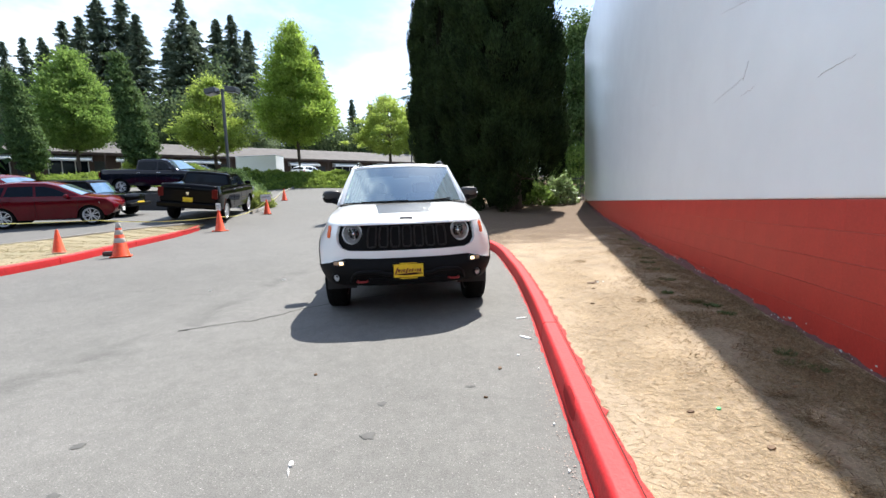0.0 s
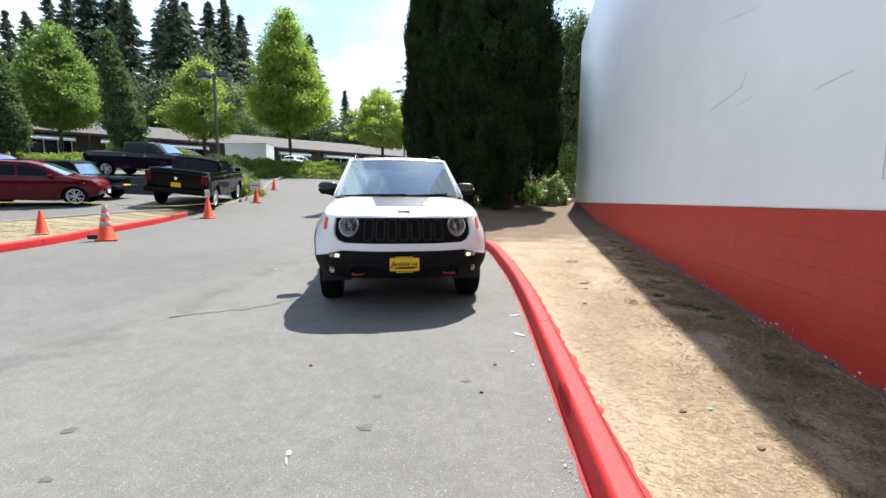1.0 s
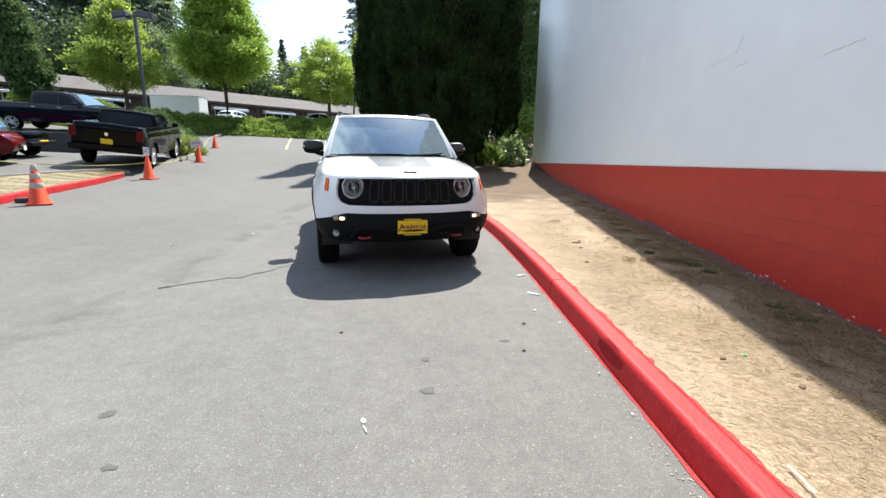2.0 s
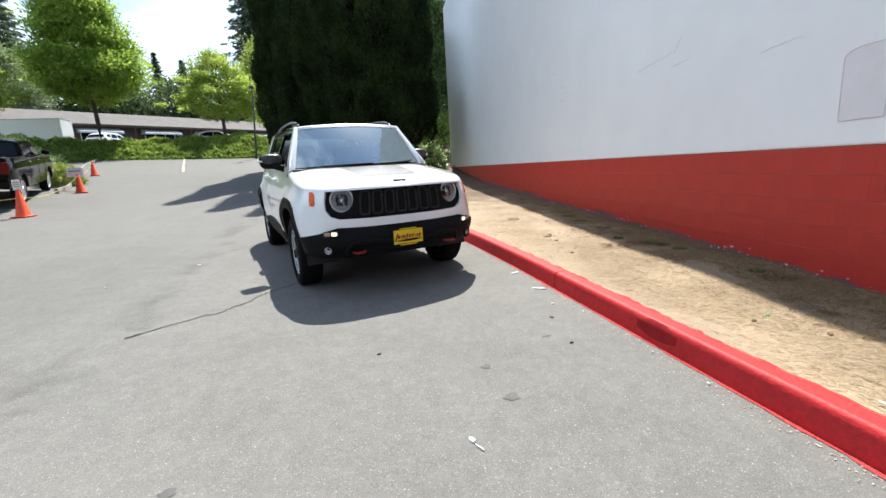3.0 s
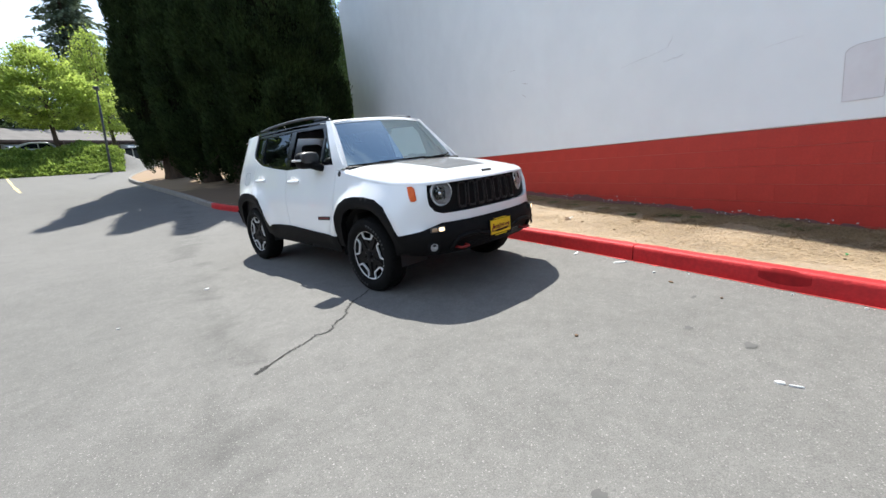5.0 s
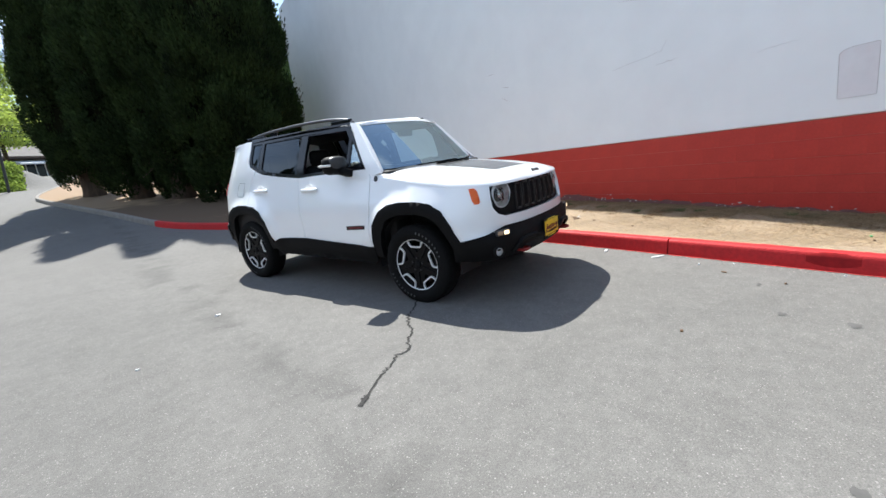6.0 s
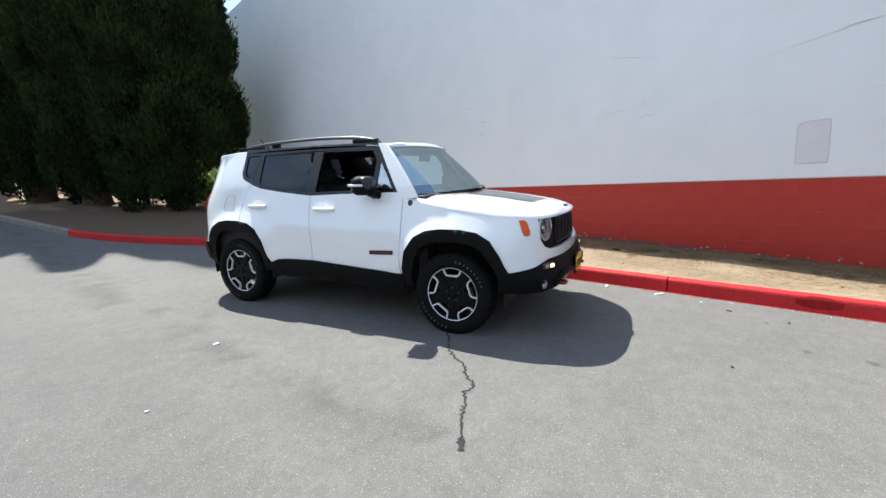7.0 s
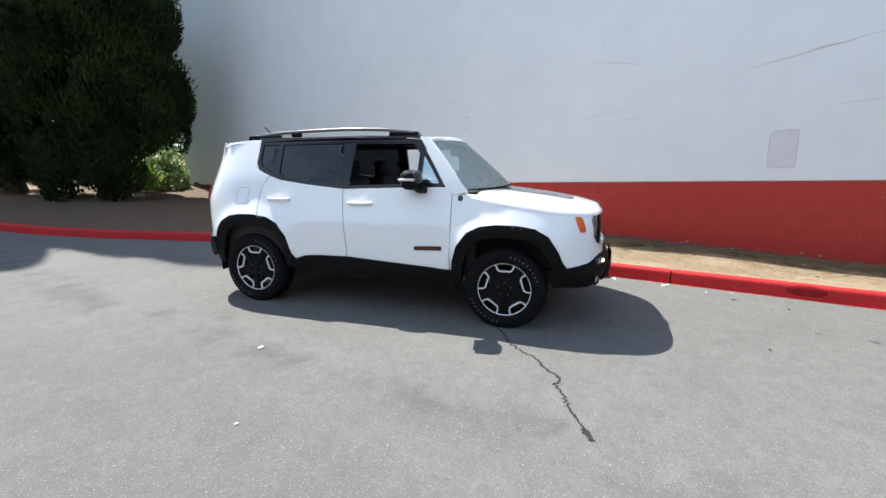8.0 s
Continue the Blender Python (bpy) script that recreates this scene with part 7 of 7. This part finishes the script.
part("hitch", tube([(2.2, 0.5, 0.5), (3.3, 0, 0.5), (2.2, -0.5, 0.5)], 0.05, 6), GREY_DARK, tr)

# ---- left island with red kerb, dry grass ----
LK = smooth_path([(-8.2, -9, 0), (-8.15, 0, 0), (-8.2, 4, 0), (-8.28, 6.5, 0), (-8.5, 8.0, 0), (-8.9, 9.4, 0), (-9.45, 11.7, 0), (-9.85, 13.3, 0), (-10.05, 13.9, 0), (-10.3, 14.15, 0), (-10.6, 14.0, 0), (-10.75, 13.5, 0), (-11.2, 11.6, 0), (-11.9, 9.4, 0), (-12.4, 6, 0), (-12.8, -9, 0)], 10)
lfine = []
for a, b in zip(LK, LK[1:]):
    n = max(1, int((b - a).length / 0.15))
    lfine += [a.lerp(b, i / n) for i in range(n)]
kerb_run("kerb_island", lfine[::-1], "red painted kerb round a dry grass island", lambda p: RED_KERB if p.x > -10.4 else GREY_KERB, 1.25, wide=0.16)
iv, if_ = [], []
half_n = len(lfine) // 2
ILZ = lambda x, y: ground_z(x, y) + 0.13 + 0.03 * noise.noise(Vector((x, y, 5)))
near = [p for p in lfine[: lfine.index(min(lfine, key=lambda p: -p.y))]]
far = lfine[lfine.index(min(lfine, key=lambda p: -p.y)):][::-1]
steps = 60
for i in range(steps + 1):
    a = near[int(i * (len(near) - 1) / steps)]
    b = min(far, key=lambda p: abs(p.y - a.y))
    for j in range(9):
        q = a.lerp(b, 0.03 + 0.94 * j / 8)
        iv.append((q.x, q.y, ILZ(q.x, q.y)))
    if i:
        k = i * 9
        if_ += [[k - 9 + j, k - 9 + j + 1, k + j + 1, k + j] for j in range(8)]
DULL_STRAW = material("dull_dry_grass", (0.29, 0.235, 0.145), 0.95, dark=(0.14, 0.13, 0.07), scale=1.3, amount=0.9, bump=0.12, bump_scale=90, fine=(90, 0.3))
DULL_BLADE = material("dull_straw_blade", (0.36, 0.29, 0.18), 0.8, dark=(0.2, 0.185, 0.095), scale=1.6, spread=0.35, through_light=0.3, spec=0.2)
tagged(mesh_ob("ground_island", iv, if_, DULL_STRAW, True), "dry grass island inside a red kerb", "dry grass", kind="structure")
ri = np.random.default_rng(12)
ip = []
while len(ip) < 24000:
    i, j = int(ri.integers(12, steps)), float(ri.uniform(0.02, 0.98))
    a = near[int(i * (len(near) - 1) / steps)]
    b = min(far, key=lambda p: abs(p.y - a.y))
    q = a.lerp(b, j)
    ip.append((q.x + ri.normal(0, 0.03), q.y + ri.normal(0, 0.12), ILZ(q.x, q.y) + 0.015))
ip = np.array(ip)
tagged(new("island_straw", leaf_mesh("island_straw", ip, np.stack([ri.normal(size=len(ip)), ri.normal(size=len(ip)), np.abs(ri.normal(0, 0.25, len(ip)))], 1), 0.08, 0.005, DULL_BLADE, 4)), "dry straw on the kerbed island", "dry grass", kind="stuff")

# ---- traffic cones and tape ----
def cone(at, height, label, collars=False, sign=False, lean=0, base_plate=True):
    ob = thing("traffic_cone", label, "traffic cone", "cones along the tape", Matrix.Translation(at) @ pose(0, 0, 0, lean, 0, at[0] * 40))
    k = height / 0.71
    rb, rt = 0.155 * k, 0.035 * k
    if base_plate:
        part("base_plate", box(0.37 * k, 0.37 * k, 0.03, (0, 0, 0.015), 0.01), ORANGE, ob)
    part("cone_body", lathe([(rb + 0.012, 0.028), (rb, 0.04), (rt, height - 0.01), (rt * 0.8, height), (rt * 0.5, height)], 24), ORANGE, ob, "", True)
    if collars:
        for z0, z1 in ((0.42, 0.56), (0.66, 0.80), (0.86, 1.0)):
            ra, rc = rb + (rt - rb) * z0 + 0.004, rb + (rt - rb) * z1 + 0.004
            part("collar", lathe([(ra - 0.002, height * z0), (ra, height * z0 + 0.003), (rc, height * z1 - 0.003), (rc - 0.002, height * z1)], 24), CONE_GREY, ob, "dirty white collar", True)
    if sign:
        part("sign_sheet", box(0.2, 0.006, 0.26, (0, 0, height + 0.11), 0.002), PAPER, ob, "white paper notice")
        for dz in (0.06, 0.01, -0.04):
            part("text_bar", box(0.15, 0.004, 0.016, (0, -0.005, height + 0.11 + dz)), GREY_DARK, ob)
    return ob


CONES = [(-8.05, 8.45), (-9.25, 13.75), (-10.3, 18.9), (-12.65, 25.4)]
cone((*CONES[0], ground_z(*CONES[0])), 0.74, "worn orange cone with dirty white collars", True)
cone((*CONES[1], ground_z(*CONES[1])), 0.72, "orange cone carrying a paper notice", False, True)
cone((*CONES[2], ground_z(*CONES[2])), 0.68, "orange cone on asphalt by the tape", False, False)
cone((*CONES[3], ground_z(*CONES[3])), 0.7, "orange cone at the tape's far end")
cone((-9.05, 8.0, ILZ(-9.05, 8.0)), 0.5, "plain orange cone standing in dry grass", base_plate=False)
sg = thing("notice_sheet", "white notice sheet hung on the yellow tape", "sign", "", Matrix.Translation((-10.7, 19.6, ground_z(-10.7, 19.6) + 0.68)))
part("sheet", box(0.5, 0.01, 0.34, (0, 0, 0), 0.003, pose(0, 0, 0, 0, 0, 10)), PAPER, sg)
part("text_bar", box(0.36, 0.006, 0.03, (0, -0.01, 0.05), 0, pose(0, 0, 0, 0, 0, 10)), GREY_DARK, sg)


def sag(a, b, drop, n=14):
    a, b = Vector(a), Vector(b)
    return [a.lerp(b, i / n) - Vector((0, 0, drop * 4 * (i / n) * (1 - i / n))) for i in range(n + 1)]


tops = [Vector((-17, 8.2, ground_z(-17, 8.2) + 0.8)), Vector((-11.3, 11.2, ground_z(-11.3, 11.2) + 0.5)), Vector((*CONES[1], ground_z(*CONES[1]) + 0.5)), Vector((*CONES[2], ground_z(*CONES[2]) + 0.62)), Vector((*CONES[3], ground_z(*CONES[3]) + 0.66))]
for a, b, d in zip(tops, tops[1:], (0.12, 0.1, 0.22, 0.15)):
    path = sag(a, b, d)
    v, f = [], []
    for i, p in enumerate(path):
        w = 0.014 * (0.8 + 0.3 * math.sin(i * 1.9))
        tw = 0.6 * math.sin(i * 0.8)
        v += [p + Vector((0, w * math.sin(tw) + 0.003, w * math.cos(tw))), p - Vector((0, w * math.sin(tw), w * math.cos(tw)))]
        if i:
            f.append([2 * i - 2, 2 * i - 1, 2 * i + 1, 2 * i])
    tagged(mesh_ob("barrier_tape", v, f, TAPE), "yellow barrier tape sagging between orange cones", "tape", "tape lengths")
rb_ = tagged(mesh_ob("rubble_lump", *box(0.3, 0.2, 0.1, (0, 0, 0.05), 0.03), material("dark_stone", (0.06, 0.055, 0.05), 0.9, scale=20)), "dark stone lump against the red kerb", "stone")
rb_.matrix_basis = Matrix.Translation((-8.42, 8.6, ground_z(-8.42, 8.6))) @ pose(0, 0, 0, 0, 0, 20)

# ---- retaining wall, bank hedge, bushes ----
RW = material("dark_retaining_wall", (0.055, 0.052, 0.05), 0.9, scale=3, bump=0.3)
rw = mesh_ob("retaining_wall", *box(26, 0.25, 1.5, (0, 0, 0), 0.02), RW)
rw.matrix_basis = Matrix.Translation((-28.3, 20.1, 1.55))
tagged(rw, "low dark retaining wall below the upper parking row", "retaining wall", kind="structure")


def hedge(x0, x1, seed, label, count):
    rng = np.random.default_rng(seed)
    ob = thing("ground_cover_hedge", label, "hedge", "bank hedge")
    pts, out, vs, fs = [], [], [], []
    nx, ny = int((x1 - x0) / 0.4), 12

    def top(x, v):
        y = bank_line(x) - 0.35 + v * 4.0
        lump = 0.33 + 0.26 * noise.noise(Vector((x * 0.9, y * 0.9, 1))) + 0.2 * noise.noise(Vector((x * 2.4, y * 2.4, 4)))
        edge = min(1.0, v * 6, (1 - v) * 6, (x1 - x) * 1.2 + 0.05 if x1 > -8 else 1.0)
        return Vector((x, y, ground_z(x, y) + max(0.02, lump * max(edge, 0)) + 0.0))
    for i in range(nx + 1):
        for j in range(ny + 1):
            p = top(x0 + (x1 - x0) * i / nx, j / ny)
            vs.append(p - Vector((0, 0, 0.08)))
    for i in range(nx):
        for j in range(ny):
            a = i * (ny + 1) + j
            fs.append([a, a + ny + 1, a + ny + 2, a + 1])
    # added continuous sheet just below the leaves, in the dull leaf green
    part("woody_growth", (vs, fs), LEAF_DULL, ob, "dull green sheet under the leaves", True)
    for i in range(count):
        p = top(rng.uniform(x0, x1), rng.uniform(0.0, 1))
        pts.append(p + Vector(rng.normal(0, 0.07, 3)))
        out.append((rng.normal(0, 0.6), -0.6 + rng.normal(0, 0.5), 0.7 + rng.normal(0, 0.3)))
    lf = new("leaves", leaf_mesh("leaves", np.array(pts), np.array(out), 0.2, 0.1, LEAF_HEDGE, seed, np.tile((0.0, -0.3, 1.0), (len(pts), 1))))
    lf.parent = ob
    return ob


hedge(-15.0, -5.9, 51, "bright green low hedge on the bank", 26000)
hedge(-26.0, -15.0, 52, "green low hedge in tree shade on the bank", 22000)
hedge(-52.0, -26.0, 53, "green low hedge above the parked cars", 26000)


def bush(x, y, r, h, mat, seed, label, count=3500, leaf=(0.12, 0.07), z=None, category="bush"):
    z0 = ground_z(x, y) if z is None else z
    ob = thing("bush", label, category, "", Matrix.Translation((x, y, z0)))
    rng = np.random.default_rng(seed)
    d = rng.normal(size=(count, 3))
    d /= np.linalg.norm(d, axis=1, keepdims=True)
    d[:, 2] = np.abs(d[:, 2])
    lump = np.array([1 + 0.35 * noise.noise(Vector(v * 2.2) + Vector((seed, 0, 0))) for v in d])
    q = d * (lump * rng.uniform(0.75, 1.05, count))[:, None] * np.array([r, r, h])
    stems = [tube([(0, 0, -0.05), tuple(0.5 * d[i] * (r, r, h)), tuple(0.85 * d[i] * (r, r, h))], [0.025, 0.015, 0.006], 5, ends=False) for i in range(10)]
    part("woody_growth", join(*stems), BARK, ob, "", True)
    lf = new("leaves", leaf_mesh("leaves", q, d + rng.normal(0, 0.6, d.shape), leaf[0], leaf[1], mat, seed, d + (0, 0, 0.5)))
    lf.parent = ob
    return ob


bush(-14.2, 23.8, 1.15, 1.35, LEAF_MID, 61, "rounded green bush in the planting bed")
bush(-15.8, 24.8, 1.1, 1.2, LEAF_MID, 62, "rounded green bush in the planting bed")
bush(-12.2, 21.6, 0.7, 0.8, LEAF_YELLOW, 63, "yellow-green grassy plant in the planting bed", 2600, (0.35, 0.03))
bush(-13.2, 22.6, 0.8, 0.9, LEAF_PALE, 64, "pale green grassy plant in the planting bed", 2200, (0.35, 0.03))
bush(-8.1, 40.3, 1.0, 0.8, LEAF_HEDGE, 65, "clipped round bush behind the hedge")
bush(-16.3, 27.2, 0.8, 0.6, LEAF_MID, 71, "rounded green bush in the planting bed")
bush(-17.6, 29.4, 0.9, 0.55, LEAF_MID, 72, "low spreading green bush in the planting bed")
bush(-27.0, 30.5, 1.0, 1.4, LEAF_HEDGE, 66, "green bush on the bank")
bush(-22.0, 30.0, 1.2, 1.3, LEAF_HEDGE, 67, "green bush on the bank")
bush(3.3, 20.2, 0.72, 1.2, LEAF_PALE, 68, "pale green broad-leaved shrub at the wall corner", 1500, (0.16, 0.11), dirt_z(3.3, 20.2))
bush(5.2, 25.5, 1.7, 2.8, LEAF_GREEN, 76, "tall green shrub behind the wall corner", 3500, (0.16, 0.1))
bush(3.4, 27.0, 1.6, 2.2, LEAF_MID, 77, "dark green shrub behind the evergreens", 3500, (0.16, 0.1))
bush(1.6, 23.5, 1.3, 1.5, LEAF_MID, 78, "dark green shrub behind the evergreens", 3000, (0.16, 0.1), dirt_z(1.6, 23.5))
bush(2.3, 19.9, 0.7, 0.9, LEAF_GREEN, 69, "green shrub under the evergreen trees", 1200, (0.14, 0.09), dirt_z(2.3, 19.9))
kb = smooth_path([(-10.9, 18.4, 0), (-11.35, 20, 0), (-12.3, 22.5, 0), (-13.2, 25, 0), (-14.3, 27.6, 0), (-15.6, 31, 0), (-16.6, 34.5, 0), (-17.2, 36.3, 0)], 10)
kerb_run("kerb_planting_bed", kb, "grey concrete kerb of the planting bed", lambda p: GREY_KERB, 3.0, wide=0.15)

# fence behind the shrub
fn = thing("picket_fence", "dark metal picket fence beyond the wall corner", "fence", "", Matrix.Translation((3.6, 21.6, dirt_z(3.6, 21.6))))
for i in range(15):
    part("picket", box(0.02, 0.02, 1.15, (-0.6 + i * 0.12, 0, 0.57)), GREY_DARK, fn)
for z in (0.2, 1.05):
    part("fence_rail", box(1.85, 0.025, 0.035, (0.25, 0, z)), GREY_DARK, fn)

# ---- low building ----
GZ, EZ, BY = 5.4, 8.2, 53.0
bl = thing("low_building", "long single-storey brown building with grey shingle roof", "building", "", Matrix.Translation((-27.7, 57.2, 0)) @ pose(0, 0, 0, 0, 0, 40) @ Matrix.Translation((45, -53, 0)))
part("wall", box(86, 9.0, EZ - GZ + 1.6, (-45, BY + 4.5 + 0.9, (GZ + EZ) / 2 - 0.8), 0.02), WALL_BROWN, bl, "dark brown wall")
rp = [(-0.9, EZ - 0.05), (-0.9, EZ + 0.1), (4.4, EZ + 2.1), (5.8, EZ + 2.1), (11.2, EZ + 0.1), (11.2, EZ - 0.05)]
rv = [Vector((x, BY + 0.9 + a, z)) for x in (-89, -1) for a, z in rp]
part("roof", (rv, [[0, 1, 2, 3, 4, 5], [11, 10, 9, 8, 7, 6]] + [[i, 6 + i, 6 + (i + 1) % 6, (i + 1) % 6] for i in range(6)]), ROOF_GREY, bl, "grey shingle roof")
part("fascia", box(88, 0.08, 0.26, (-45, BY - 0.06, EZ + 0.02), 0.01), WALL_BROWN, bl, "brown fascia board")
for k in range(-12, 3):
    x = -17.0 + 6.4 * k
    if x > -4 or x < -86:
        continue
    w = part("shop_window", box(3.4, 0.06, 1.7, (x, BY + 0.88, GZ + 1.15), 0.01), GLASS_DARK, bl, "dark shop window")
    for dx in (-1.7, -0.57, 0.57, 1.7):
        part("mullion", box(0.09, 0.1, 1.75, (x + dx, BY + 0.84, GZ + 1.15), 0.01), AWNING, w, "white mullion")
    aw = part("awning", ([Vector(p) for p in ((x - 2.1, BY + 0.84, GZ + 2.6), (x + 2.1, BY + 0.84, GZ + 2.6), (x + 2.1, BY - 0.5, GZ + 2.12), (x - 2.1, BY - 0.5, GZ + 2.12), (x - 2.1, BY - 0.5, GZ + 1.92), (x + 2.1, BY - 0.5, GZ + 1.92), (x - 2.1, BY + 0.84, GZ + 1.95), (x + 2.1, BY + 0.84, GZ + 1.95))], [[0, 1, 2, 3], [3, 2, 5, 4], [0, 3, 4, 6], [1, 7, 5, 2]]), AWNING, bl, "white awning")
    part("doorway", box(1.0, 0.06, 2.1, (x + 2.7, BY + 0.88, GZ + 1.0), 0.01), GREY_DARK, bl, "dark doorway")
    part("post", box(0.14, 0.14, 2.8, (x - 3.1, BY - 0.3, GZ + 1.4), 0.01), WALL_BROWN, bl)

# ---- lamp posts ----
lp = thing("lamp_post", "dark square twin-head car park lamp post", "lamp post", "", Matrix.Translation(g3(-17.3, 27.2)))
H = 9.3 - ground_z(-17.3, 27.2)
part("pole", box(0.15, 0.15, H, (0, 0, H / 2), 0.015), GREY_DARK, lp)
part("cross_arm", box(1.3, 0.08, 0.08, (0, 0, H - 0.15), 0.01), GREY_DARK, lp)
for sd in (-1, 1):
    hd = part("lamp_head", box(0.78, 0.62, 0.36, (sd * 0.72, 0, H - 0.12), 0.05, pose(0, 0, 0, 0, sd * 8, 0)), GREY_DARK, lp, "dark shoebox lamp head")
    part("lamp_lens", box(0.6, 0.45, 0.03, (sd * 0.72, 0, H - 0.32), 0.01, pose(0, 0, 0, 0, sd * 8, 0)), LAMP_GLASS, hd)
part("base", box(0.45, 0.45, 0.6, (0, 0, 0.3), 0.03), GREY_KERB, lp, "concrete base")
lp2 = thing("lamp_post", "thin grey post at the hedge's edge", "lamp post", "", Matrix.Translation(g3(-6.5, 35.4)) @ pose(0, 0, 0, 0, 4, 0))
part("pole", lathe([(0.07, 0), (0.065, 2.4), (0.045, 5.0), (0.0, 5.02)], 12), GREY_DARK, lp2, "", True)
part("lamp_head", box(0.3, 0.5, 0.16, (0, -0.25, 5.05), 0.04), GREY_DARK, lp2)
